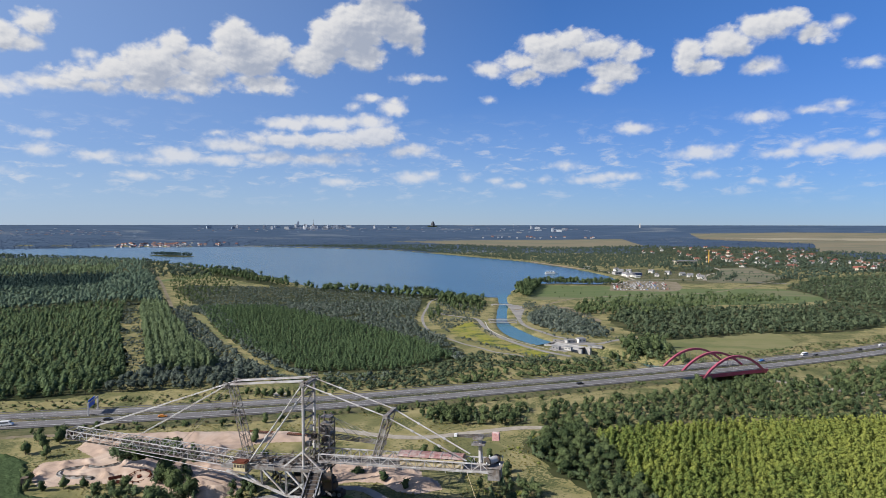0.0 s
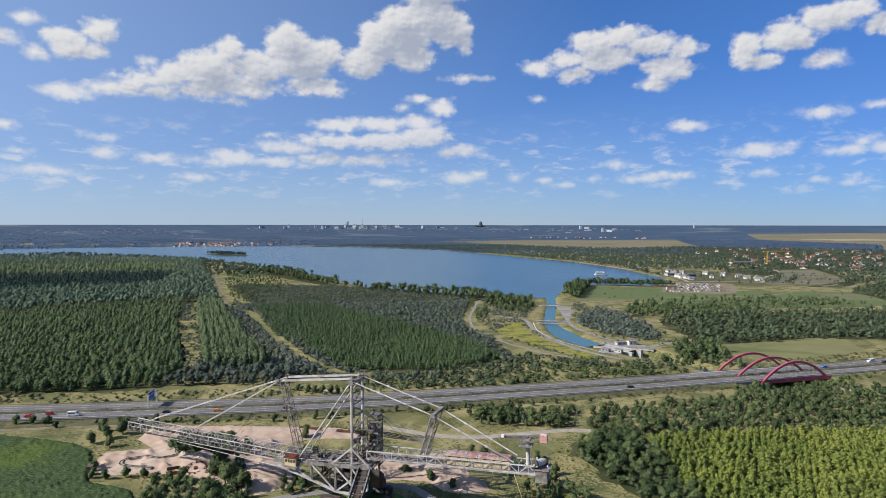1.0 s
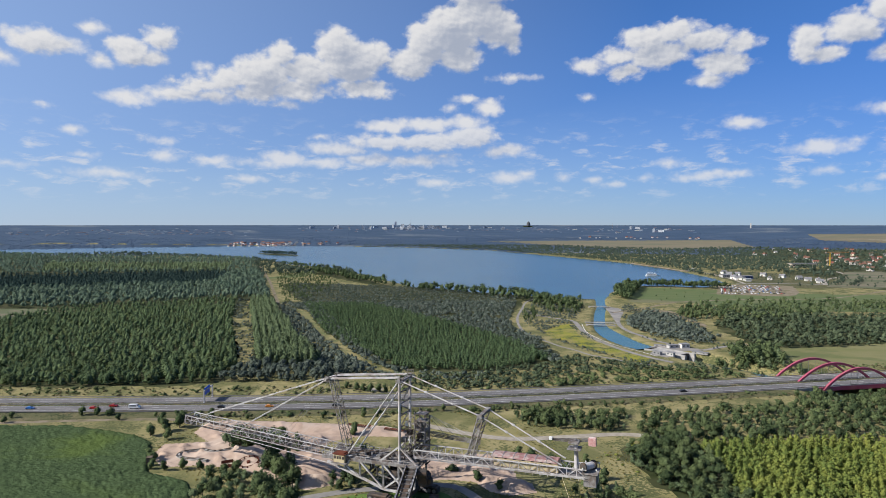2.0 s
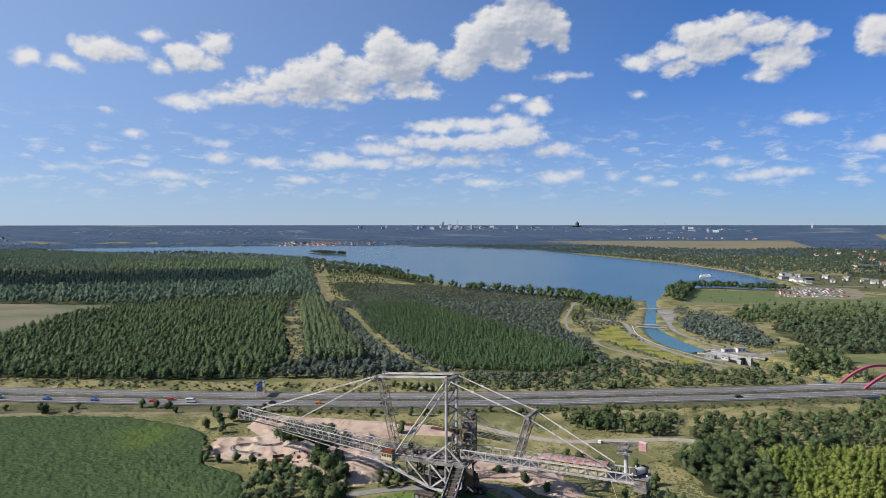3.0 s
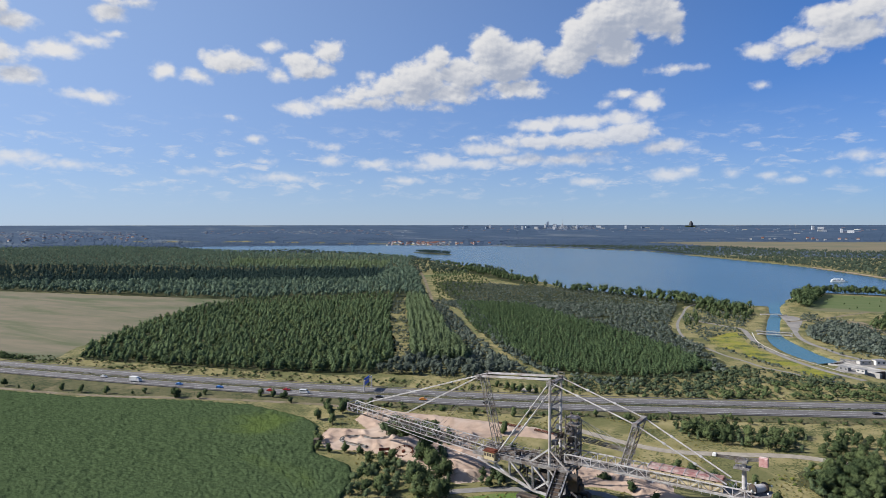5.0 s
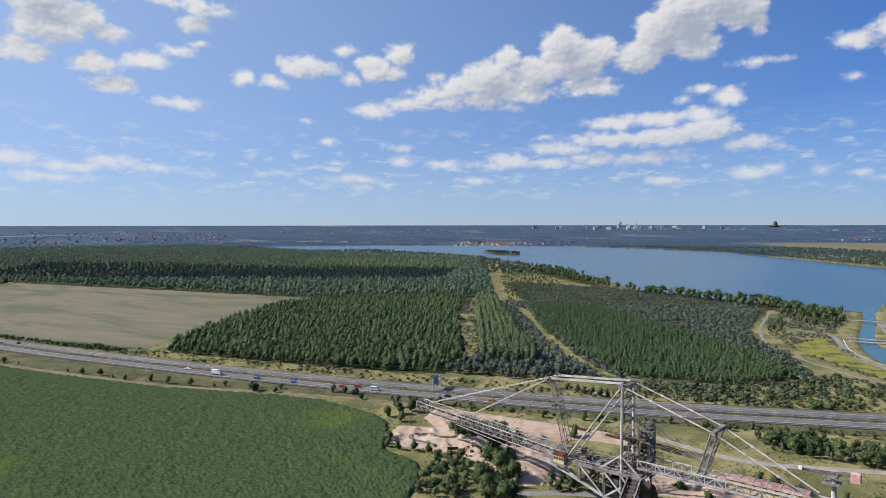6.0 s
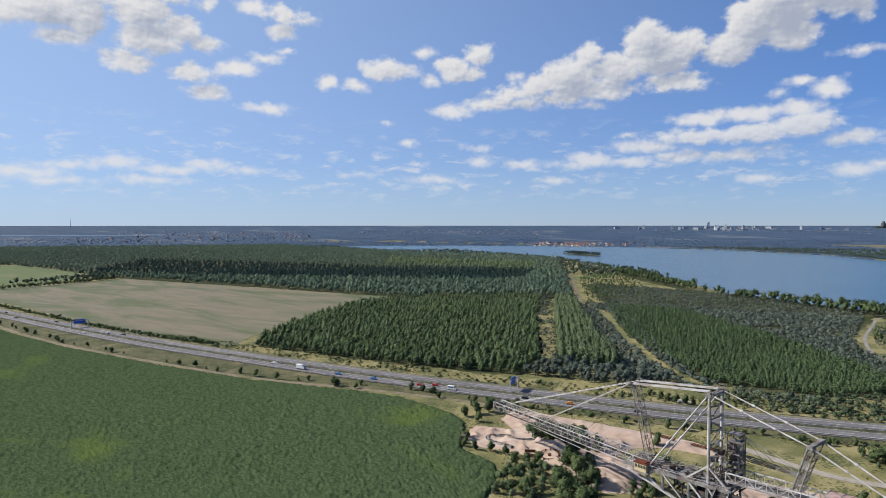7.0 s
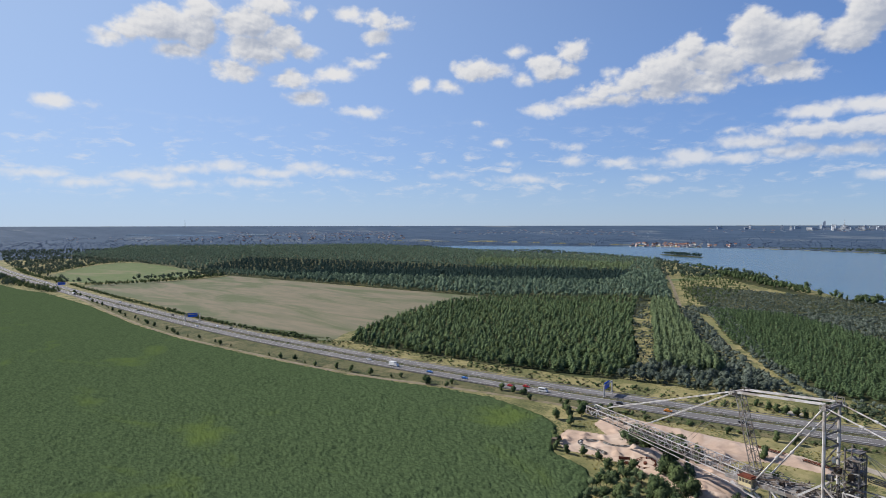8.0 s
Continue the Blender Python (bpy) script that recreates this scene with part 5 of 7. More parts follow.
    for a, b in (((66.8, -2.05, 19.4), (67.1, -1.7, 19.4)), ((69.4, 1.35, 19.4), (69.8, 1.8, 19.4))):
        part("drum_flange", rod(a, b, 1.5, sides=18), DARK_STEEL, drum)
    for x in (66.8, 71.2):
        for y in (-3.3, 3.3):
            bar("rail_post", (x, y, 17.8), (x, y, 19.2), 0.1, STEEL, m)
            part("lamp", boxes((x - 0.22, x + 0.22, y - 0.2, y + 0.2, 19.2, 19.7), bevel=0.04), WHITE, m)
    # deck crane
    crane = part("deck_crane", rod((64.3, 0, 17.5), (64.3, 0, 26.6), 0.75, 0.6, 14), PALE_STEEL, m, "grey slewing deck crane")
    part("crane_platform", boxes((61.6, 66.0, -2.2, 2.2, 24.6, 24.8), (62.0, 65.4, -1.6, 1.6, 26.4, 27.2), bevel=0.04), STEEL, crane)
    lattice(crane, (64.3, 0, 27.2), (56.6, -2.4, 27.8), 1.4, 0.9, 0.5, 0.4, 7, 0.16, 0.1, STEEL)
    part("hook_box", boxes((56.0, 57.0, -2.9, -1.9, 27.6, 28.5), bevel=0.05), WHITE, crane)
    lattice(crane, (64.3, 0, 27.2), (68.4, 1.6, 27.4), 1.2, 0.8, 0.8, 0.6, 4, 0.16, 0.1, STEEL)
    part("crane_ballast", boxes((68.2, 70.6, 0.6, 2.4, 25.6, 28.2), bevel=0.06), RED_ROOF, crane, "faded pinkish ballast box")
    for k in range(6):
        bar("rail_post", (61.7 + k * 0.85, -2.1, 24.8), (61.7 + k * 0.85, -2.1, 26.0), 0.08, STEEL, crane)
    bar("cable", (60.0, -3.0, 16.0), (68.0, -12.0, 0.5), 0.16, CREAM, m, round_bar=True)
    lift = Matrix.Translation((7.0, 0, 17.9)) @ Matrix.Rotation(-math.atan2(1.75, 61.0), 4, "Y") @ Matrix.Translation((-7.0, 0, -17.6))
    for piece in m.children:
        if piece.name.split(".")[0] in ("ballast_boom", "machine_house", "ballast_box", "cable_drum", "rail_post", "lamp", "deck_crane", "cable"):
            piece.matrix_basis = lift @ piece.matrix_basis
    # platform under the tower
    deck = part("platform", boxes((-30, 10, -5.4, 5.4, 12.9, 13.3), (-30, 10, -5.6, -5.2, 12.6, 13.7), (-30, 10, 5.2, 5.6, 12.6, 13.7)), STEEL, m, "broad steel platform under the tower")
    for y in (-5.3, 5.3):
        low = [(-28, 11.5), (-14, 7.0), (-4.5, 3.8), (1.9, 3.2), (8.0, 5.5)]
        for (x0, z0), (x1, z1) in zip(low, low[1:]):
            bar("lower_chord", (x0, y, z0), (x1, y, z1), 0.75, PALE_STEEL, deck)
        for x0, z0, x1, z1 in ((-24, 13, -14, 7), (-14, 13, -14, 7), (-14, 13, -4.5, 3.8), (-4.5, 13, -4.5, 3.8), (-4.5, 13, 1.9, 6.5), (1.9, 13, 1.9, 3.2), (1.9, 13, 8, 5.5), (-4.5, 3.8, 1.9, 8.5), (8, 13, 8, 5.5), (-21, 9.2, -18, 13)):
            bar("truss_post", (x0, y, z0), (x1, y, z1), 0.6, PALE_STEEL, deck)
        for x0, x1 in ((1.9, -6.5), (1.9, 9.5)):
            bar("raker", (x0, y * 0.85, 19.5), (x1, y, 13.2), 0.55, PALE_STEEL, deck)
        for k in range(18):
            bar("rail_post", (-29 + k * 2.2, y * 1.03, 13.4), (-29 + k * 2.2, y * 1.03, 14.6), 0.1, PALE_STEEL, deck)
        bar("rail", (-29, y * 1.03, 14.6), (9, y * 1.03, 14.6), 0.12, PALE_STEEL, deck)
    deck.matrix_basis = Matrix.Translation((-10, 0, 13.2)) @ Matrix.Rotation(-0.035, 4, "Y") @ Matrix.Translation((10, 0, -13.0))
    for x, z in ((-14, 7), (-4.5, 3.8), (1.9, 3.2)):
        bar("cross_beam", (x, -5.3, z), (x, 5.3, z), 0.6, STEEL, deck)
    for i in range(16):
        a = -26 + (i * 7.3) % 26
        y0 = -3.6 + (i * 2.9) % 7
        bar("gear_beam", (a, y0, 13.6 + (i % 3) * 0.5), (a + 4.5 + i % 4, y0 + (i % 5) - 2, 14.2 + (i * 5 % 4) * 0.7), 0.45, STEEL if i % 3 else DARK_STEEL, deck)
    # pipes, walkways and small members that fill the tower and the platform
    r = random.Random(14)
    for i in range(110):
        p0 = Vector((r.uniform(1.5, 9.5), r.uniform(-4.2, 5.2), r.uniform(13.5, 30 if i % 3 else 21)))
        kind = i % 4
        d = (Vector((r.uniform(1.5, 4), 0, 0)), Vector((0, r.uniform(1.5, 4), 0)), Vector((0, 0, r.uniform(1.5, 4))), Vector((r.uniform(1, 3), 0, r.uniform(1, 3))))[kind]
        bar("member", p0, p0 + d, r.uniform(0.14, 0.34), DARK_STEEL if i % 3 == 0 else STEEL, stair)
    for i in range(90):
        p0 = Vector((r.uniform(-27, 2), r.uniform(-4.8, 4.8), r.uniform(13.4, 15.6)))
        d = Vector((r.uniform(-4, 4), r.uniform(-2, 2), r.uniform(-0.6, 1.4)))
        bar("member", p0, p0 + d, r.uniform(0.14, 0.36), DARK_STEEL if i % 3 == 0 else STEEL, deck)
    for i in range(60):
        p0 = Vector((r.uniform(-12, 10), r.uniform(-4.8, 4.8), r.uniform(4.5, 11.5)))
        d = (Vector((r.uniform(2, 5), 0, r.uniform(-2, 2))), Vector((0, r.uniform(2, 5), 0)), Vector((0, 0, r.uniform(1.5, 4))))[i % 3]
        bar("member", p0, p0 + d, r.uniform(0.2, 0.5), DARK_STEEL if i % 3 else STEEL, deck)
    for i in range(5):
        part("gear_box", boxes((-18 + i * 4.4, -16.6 + i * 4.4, -2.0 + i % 3, -0.6 + i % 3, 13.3, 14.6 + 0.4 * (i % 2)), bevel=0.1), DARK_STEEL if i % 2 else STEEL, m)
    # intake conveyor towards the eye
    ramp = part("intake_conveyor", boxes((-1.1, 1.1, -46, 0, -0.1, 0.2), (-2.3, -1.9, -46, 0, -0.9, 1.0), (1.9, 2.3, -46, 0, -0.9, 1.0)), DARK_STEEL, m, "dark steep conveyor ramp with steel cheeks")
    ramp.matrix_basis = Matrix.Translation((6.5, -3.5, 13.2)) @ Matrix.Rotation(0.28, 4, "Z") @ Matrix.Rotation(0.1, 4, "X")
    for k in range(16):
        bar("roller_frame", (-2.1, -1.5 - k * 2.8, 0.3), (2.1, -1.5 - k * 2.8, 0.3), 0.3, STEEL, ramp)
    for x in (-2.1, 2.1):
        bar("cheek_rail", (x, -46, 1.1), (x, 0, 1.1), 0.4, PALE_STEEL, ramp)
    part("drive_drum", rod((9.5, -5.5, 12.2), (12.6, -4.6, 12.2), 1.5, sides=18), DARK_STEEL, m)
    part("drive_house", boxes((9.0, 12.5, -4.4, 0.0, 7.0, 10.8), (9.6, 12.0, -3.8, -0.5, 10.8, 11.6), (12.5, 13.6, -3.6, -1.2, 7.4, 9.6), bevel=0.2), DARK_STEEL, m, "dark drive housing")
    part("pulley", rod((15.0, -7.5, 4.5), (18.0, -6.6, 4.5), 1.6, sides=18), DARK_STEEL, m)
    # slewing ring, gantry legs and crawlers
    part("slewing_ring", rod((1.5, 0, 9.6), (1.5, 0, 11.0), 5.2, 5.2, 32), DARK_STEEL, m, "dark slewing ring")
    part("undercarriage", boxes((-4, 7, -4.5, 4.5, 3.0, 4.6), (-1, 4, -2.4, 2.4, 4.6, 8.5), bevel=0.2), DARK_STEEL, m)
    for x, y in ((-5, -7), (-5, 7), (8, -7), (8, 7)):
        crawler = part("crawler", boxes((x - 4.5, x + 4.5, y - 1.4, y + 1.4, 0.45, 2.6), (x - 3.6, x + 3.6, y - 1.4, y + 1.4, 0.02, 3.0), bevel=0.3), DARK_STEEL, m, "dark crawler track")
        for k in range(4):
            part("track_wheel", rod((x - 3 + k * 2, y - 1.55, 1.3), (x - 3 + k * 2, y + 1.55, 1.3), 0.75, sides=14), STEEL, crawler)
    # small mast with a fan of stays behind
    aux = part("jib_mast", boxes((7.4, 8.6, 5.0, 6.2, 29.6, 30.6), (7.8, 8.2, 5.4, 5.8, 30.6, 31.6), bevel=0.04), STEEL, m)
    lattice(aux, (8.0, 5.6, 17.0), (8.0, 5.6, 29.8), 1.6, 1.6, 0.9, 0.9, 6, 0.2, 0.12, STEEL)
    lattice(aux, (10.0, 6.4, 22.5), (28.5, 7.6, 21.2), 1.6, 1.2, 1.0, 0.8, 9, 0.22, 0.14, STEEL)
    for k in range(4):
        bar("jib_stay", (8.2, 5.6, 30.2), (15.0 + k * 4.2, 6.4 + k * 0.3, 23.0 - k * 0.2), 0.14, PALE_STEEL, aux, round_bar=True)
    # driver's cabin
    cab = part("cabin", boxes((-27.6, -22.9, -6.8, -3.6, 11.4, 14.3), bevel=0.06), CREAM, m, "small cream driver's cabin")
    part("cabin_roof", boxes((-27.9, -22.6, -7.1, -3.3, 14.3, 14.6), (-27.2, -23.3, -6.6, -3.8, 14.6, 14.9), bevel=0.06), RUST, cab, "rusty brown roof")
    for k in range(4):
        part("cabin_window", boxes((-27.3 + k * 1.12, -26.5 + k * 1.12, -6.86, -6.8, 12.7, 13.8)), DARK_STEEL, cab)
    part("cabin_window", boxes((-27.68, -27.6, -6.3, -4.2, 12.6, 13.8)), DARK_STEEL, cab)
    part("cabin_floor", boxes((-28.4, -22, -7.4, -3.2, 11.1, 11.4)), STEEL, cab)
    cab.matrix_basis = Matrix.Translation((3.3, 0, 0.4))
    return m


spreader()


# ---- single trees and bushes ----
def trunk_mesh(seed, kind):
    r = random.Random(seed)
    bm = bmesh.new()
    top = 0.42 if kind == "broad" else 0.8
    cone(bm, (0, 0, -0.02), (0.01, 0.0, top), 0.028, 0.014, 7)
    for _ in range(5):
        a, h = r.uniform(0, 6.28), r.uniform(0.22, top)
        cone(bm, (0.005, 0, h), (0.2 * math.cos(a), 0.2 * math.sin(a), h + r.uniform(0.12, 0.25)), 0.011, 0.003, 5)
    me = bpy.data.meshes.new("trunk")
    bm.to_mesh(me)
    bm.free()
    me.materials.append(BARK)
    return me


SINGLE = {}


def pattern_tree(kind, j, mat, tone, name, label, category, group):
    key = (kind, j, mat.name, tone, label)
    if key not in SINGLE:
        thing = tagged(new(name), label, category, group)
        seed = {"broad": 0, "poplar": 11, "pine": 23, "bush": 37}[kind]
        c = Crown(kind, 300, 0.046 * (1.6 if kind == "bush" else 1.0), 900 + seed + j)
        v = c.v.reshape(-1, 3)
        part("crown", fast_mesh("crown", v, np.arange(len(v)).reshape(-1, 3), mat, True, np.full(len(v), tone), c.n.reshape(-1, 3)), None, thing)
        part("trunk", trunk_mesh(j, kind), None, thing)
        SINGLE[key] = thing
        return thing, True
    return SINGLE[key], False


def plant(x, y, h, kind, mat, name, label, category, group, seed):
    r = random.Random(seed)
    thing, fresh = pattern_tree(kind, r.randrange(5), mat, r.choice((0.15, 0.45, 0.8)), name, label, category, group)
    m = pose(x, y, float(ground_z(x, y)), 0, 0, r.uniform(0, 360))
    if fresh:
        thing.scale = (h, h, h)
        thing.matrix_basis = m @ Matrix.Diagonal((h, h, h, 1))
        return thing
    made = copy_thing(thing, m)
    made.matrix_basis = m @ Matrix.Diagonal((h, h, h, 1))
    return made


rnd = random.Random(12)
for i, (x, y) in enumerate(spline([(-1054, 270), (-843, 250), (-652, 234), (-539, 234), (-429, 243), (-370, 250), (-321, 258), (-268, 272)], 13.0)):
    if rnd.random() < 0.72:
        plant(x + rnd.uniform(-3, 3), y + rnd.uniform(-4, 2.5), rnd.choice((2.5, 3.5, 4.5, 5.5)), "broad", L_BROAD, "roadside_tree", "small green roadside tree beside the field track", "tree", "trees along the field track", 40 + i)
for i, (x, y, h) in enumerate(((-286, 272, 5), (-279, 268, 6.5), (-236, 289, 6), (-228, 290, 5.5), (-222, 292, 4.5), (-178, 272, 8), (-174, 278, 9), (-181, 265, 7), (-170, 262, 6), (-186, 282, 7), (-176, 285, 8),
                               (-139, 268, 7), (-124, 264, 8.5), (-121, 267, 7), (-107, 262, 7.5), (-104, 257, 6), (-134, 263, 9.5), (-130, 261, 10.5), (-127, 260, 9), (-118, 262, 9.5), (-114, 260, 10.5), (-111, 258, 9), (-163, 238, 6), (-160, 236, 5.5), (-156, 229, 5), (-150, 228, 5), (-143, 230, 6), (-136, 231, 5), (-86, 281, 7), (-77, 262, 4), (-55, 289, 6), (-34, 243, 4.5), (-23, 237, 5.5), (-14, 231, 5), (-8, 262, 7), (-2, 258, 8), (6, 255, 7), (12, 250, 6),
                               (20, 262, 5), (26, 246, 6), (176, 397, 8), (183, 394, 7), (171, 388, 8.5), (179, 386, 7.5), (166, 381, 7), (-115, 361, 5), (-108, 359, 6), (-104, 358, 5.5), (-99, 357, 6), (-94, 356, 6), (-90, 357, 5), (-510, 590, 6))):
    plant(x, y, h, "broad" if h > 4.8 else "bush", L_BROAD, "young_tree", "leafy green young tree standing in open ground", "tree", "single trees in open ground", 140 + i)
for i in range(46):
    x = -330 + i * 8.6 + rnd.uniform(-4, 4)
    px, py, _, _ = on_road(x, -21 - rnd.uniform(0, 9))
    if -118 < px < 60 and rnd.random() < 0.9 or rnd.random() < 0.35:
        plant(px, py, rnd.uniform(2.5, 6.0), "broad", L_BROAD, "roadside_tree", "green roadside tree below the motorway", "tree", "trees below the motorway", 300 + i)

line = road_line[(road_line[:, 0] > -1000) & (road_line[:, 0] < 150)]
p = line + np.random.RandomState(50).normal(0, 0.35, line.shape)
grow("median_bushes", p[:, 0], p[:, 1], "bush", heights(len(p), 0.9, 1.7, 50), L_BROAD, "low dark bushes between the carriageways", "shrubs", 50, tint=0.1)

# hedges, verges and scattered bushes
def along(points, gap, spread, seed, lo, hi, kind, mat, name, label, tint=None):
    r = np.random.RandomState(seed)
    line = spline(points, gap)
    p = np.repeat(line, 2, 0) + r.normal(0, spread, (2 * len(line), 2))
    return grow(name, p[:, 0], p[:, 1], kind, r.uniform(lo, hi, len(p)), mat, label, "hedge", seed, tint=tint)


along([(-1180, 300), (-860, 289), (-581, 289), (-460, 303)], 3.0, 1.6, 51, 2.0, 4.5, "bush", L_BROAD, "meadow_hedge", "dark green hedge between meadow and motorway")
along([(-1152, 318), (-1127, 348), (-1121, 407), (-1143, 496), (-1167, 563)], 2.6, 4.0, 52, 5, 9, "broad", L_BROAD, "field_hedge", "tall dark hedge between two meadows")
along([(-1690, 320), (-1440, 300), (-1230, 300)], 3.2, 4.0, 53, 4, 8, "broad", L_BROAD, "far_hedge", "dark hedge along the distant motorway")
along([(-1500, 250), (-1250, 240), (-1060, 245)], 2.8, 6.0, 54, 4, 9, "broad", L_BROAD, "near_hedge", "dark bushes along the field edge")
along([(-1450, 315), (-1730, 495), (-1760, 600)], 6.0, 5.0, 55, 5, 9, "broad", L_BROAD, "back_hedge", "dark hedge behind the far meadow")
along([(332, 1240), (318, 1330)], 7.0, 2.5, 56, 4, 8, "broad", L_MID, "shore_growth", "dark trees along the far lake shore", tint=0.3)
along([(236, 1690), (108, 1925), (-40, 2180), (-178, 2436), (-430, 2612)], 7.0, 3.0, 57, 5, 10, "broad", L_MID, "shore_growth", "dark trees along the far lake shore", tint=0.3)
r = np.random.RandomState(60)
line = road_line[(road_line[:, 0] > -520) & (road_line[:, 0] < 520)]
nrm = normals(line)
pts = []
for off_lo, off_hi, count, low_x in ((17, 36, 1500, -520), (-27, -16, 900, -180)):
    k = r.randint(0, len(line), count)
    o = r.uniform(off_lo, off_hi, count)
    pts.append((line[k] + nrm[k] * o[:, None])[line[k][:, 0] > low_x])
pts = np.vstack(pts)
pts = pts[(reach(low_line, pts[:, 0], pts[:, 1]) > 30)]
half = np.arange(len(pts)) % 5 < 2
for some, mat, label, lo, hi in ((half, L_BROAD, "low green bushes scattered over the dry verge", 0.7, 2.6), (~half, L_DRY, "low brownish scrub covering the dry verge", 0.4, 1.5)):
    grow("verge_scrub", pts[some, 0], pts[some, 1], "bush", r.uniform(lo, hi, some.sum()), mat, label, "shrubs", 61, tint=0.6, width=1.2)
clear_a = [(-300, 760), (-330, 1000), (-470, 1260), (-520, 1180), (-400, 900), (-320, 740)]
x, y = scatter(clear_a, 8.5, 62, KEEP, widen=False, clear=-0.25)
grow("clearing_bushes", x, y, "broad", heights(len(x), 3, 8, 62), L_BROAD, "scattered trees in a grassy clearing", "trees", 62)
strip_a = [(-290, 745), (-250, 695), (-182, 562), (-108, 425), (-92, 407), (-145, 400), (-180, 440), (-215, 520), (-330, 745)]
x, y = scatter(strip_a, 4.6, 63, KEEP + ((STRIP, 3.2),), widen=False)
ok = ~inside(STRIP, x, y) & ~inside(POPLARS, x, y)
grow("ride_scrub", x[ok], y[ok], "bush", heights(ok.sum(), 2, 5.5, 63), L_SCRUB, "grey-green bushes beside the grass ride", "shrubs", 63)
thick = [(-205, 362), (-130, 372), (-112, 400), (-150, 412), (-195, 405)]
x, y = scatter(thick, 5.0, 64, KEEP, widen=False)
grow("willow_thicket", x, y, "broad", heights(len(x), 5, 10, 64), L_SCRUB, "pale grey-green willow thicket behind the motorway", "trees", 64, tint=0.4)
ridge = [(0, 380), (60, 404), (130, 436), (120, 470), (90, 450), (60, 462), (30, 480), (10, 450), (-60, 405), (-110, 392), (-60, 366)]
x, y = scatter(ridge, 4.0, 65, KEEP, widen=False, clear=-0.7)
ok = ~inside(FLOWERS, x, y) & ~inside(VERGE, x, y)
grow("bank_bushes", x[ok], y[ok], "bush", heights(ok.sum(), 1.4, 4.4, 65), L_MIX, "green bushes on the bank above the motorway", "shrubs", 65)
bank = [(-12, 850), (56, 844), (68, 820), (62, 760), (40, 700), (0, 710), (-10, 600), (-20, 690)]
x, y = scatter(bank, 7.5, 66, KEEP + (([(-12, 770), (20, 670), (37, 655)], 8), ([(-7, 840), (-13, 769), (-23, 690), (-18, 606)], 6)), widen=False)
grow("bank_trees", x, y, "aspen", heights(len(x), 4, 11, 66), L_BROAD, "small trees on the dry canal bank", "trees", 66)
x, y = scatter([(5, 300), (45, 290), (38, 268), (46, 240), (70, 205), (30, 205), (0, 235)], 7, 67, (([(12, 293), (38, 301), (58, 300)], 5),), widen=False, clear=0.1)
grow("grassland_bushes", x, y, "bush", heights(len(x), 0.8, 2.6, 67), L_POPLAR, "low yellowish bushes in the grassland", "shrubs", 67)
lawn = [(130, 835), (290, 800), (520, 850), (520, 940), (300, 985), (160, 1010)]
x, y = scatter([(100, 880), (118, 840), (140, 930), (165, 1030), (280, 1010), (300, 1025), (200, 1046), (138, 1030), (108, 935)], 5, 68, ((up_line, 20),), widen=False)
grow("spit_trees", x, y, "broad", heights(len(x), 9, 15, 68), L_BROAD, "dark trees along the lake's bank", "trees", 68, tint=0.2)
x, y = scatter(lawn, 34, 69, widen=False)
grow("lawn_trees", x, y, "broad", heights(len(x), 2.5, 5, 69), L_BROAD, "small young trees dotted over the lawn", "trees", 69)

for poly, gap, s in ((LEFT_BANK, 3.6, 70), (RIGHT_BANK, 4.2, 71), (RIDE_EDGE, 4.8, 72)):
    x, y = scatter(poly, gap, s, KEEP[1:] + (([(-7, 840), (-13, 769), (-23, 690), (-18, 606), (-5, 562), (21, 509), (46, 473), (74, 457)], 3.0), ([(20, 670), (37, 655), (46, 583), (57, 535), (75, 490), (92, 461)], 4.5), ([(86, 742), (84, 640), (92, 583), (108, 545), (135, 516), (152, 520), (170, 542)], 4.5)), widen=False, clear=-0.35)
    open_ground = ~inside(FLOWERS, x, y)
    x, y = x[open_ground], y[open_ground]
    grow("bank_scrub", x, y, "bush", heights(len(x), 0.7, 3.0, s) ** (1.0 if s < 72 else 1.25), L_SCRUB, "low rough scrub in dry grass", "shrubs", s)

# ---- far country ----
FIELD_FAR = [far_place(b, s)[:2] for b, s in ((4.9, 0.0274), (-3.4, 0.0256), (-16.1, 0.0229), (-18.0, 0.0331), (-11.2, 0.0386), (-6.0, 0.0373), (1.3, 0.0302))]
FIELD_WIDE = [far_place(b, s)[:2] for b, s in ((-21.7, 0.0137), (-29.3, 0.0113), (-35.6, 0.0113), (-45, 0.0113), (-45, 0.0387), (-35.6, 0.0387), (-31.3, 0.0376), (-30.9, 0.0267), (-26.9, 0.0245), (-22.6, 0.022))]
FIELD_PALE = [far_place(b, s)[:2] for b, s in ((-24.5, 0.021), (-29, 0.0195), (-36, 0.0185), (-45, 0.0185), (-45, 0.021), (-36, 0.0215), (-29, 0.0225))]
FAR_WATER = [far_place(b, s)[:2] for b, s in ((71.8, 0.0145), (58.8, 0.0158), (58.8, 0.0148), (71.8, 0.0135))]
HILL_GRASS = [(456, 1071), (640, 1420), (720, 1440), (640, 1150), (520, 1050)]
VILLAGE = [(420, 1150), (520, 1400), (690, 1650), (700, 2300), (900, 2700), (1400, 2650), (1380, 2250), (1150, 1500), (900, 1300), (760, 1420), (640, 1140), (540, 1030)]
TAN = surface("stubble_field", (0.205, 0.178, 0.120), (0.178, 0.158, 0.106), 0.02, third=(0.150, 0.146, 0.100), big=0.005, stretch=(0.4, 1.4, 1))
PALE = surface("pale_stubble", (0.33, 0.29, 0.21), (0.29, 0.255, 0.18), 0.02, third=(0.25, 0.225, 0.16), big=0.005, stretch=(0.4, 1.4, 1))
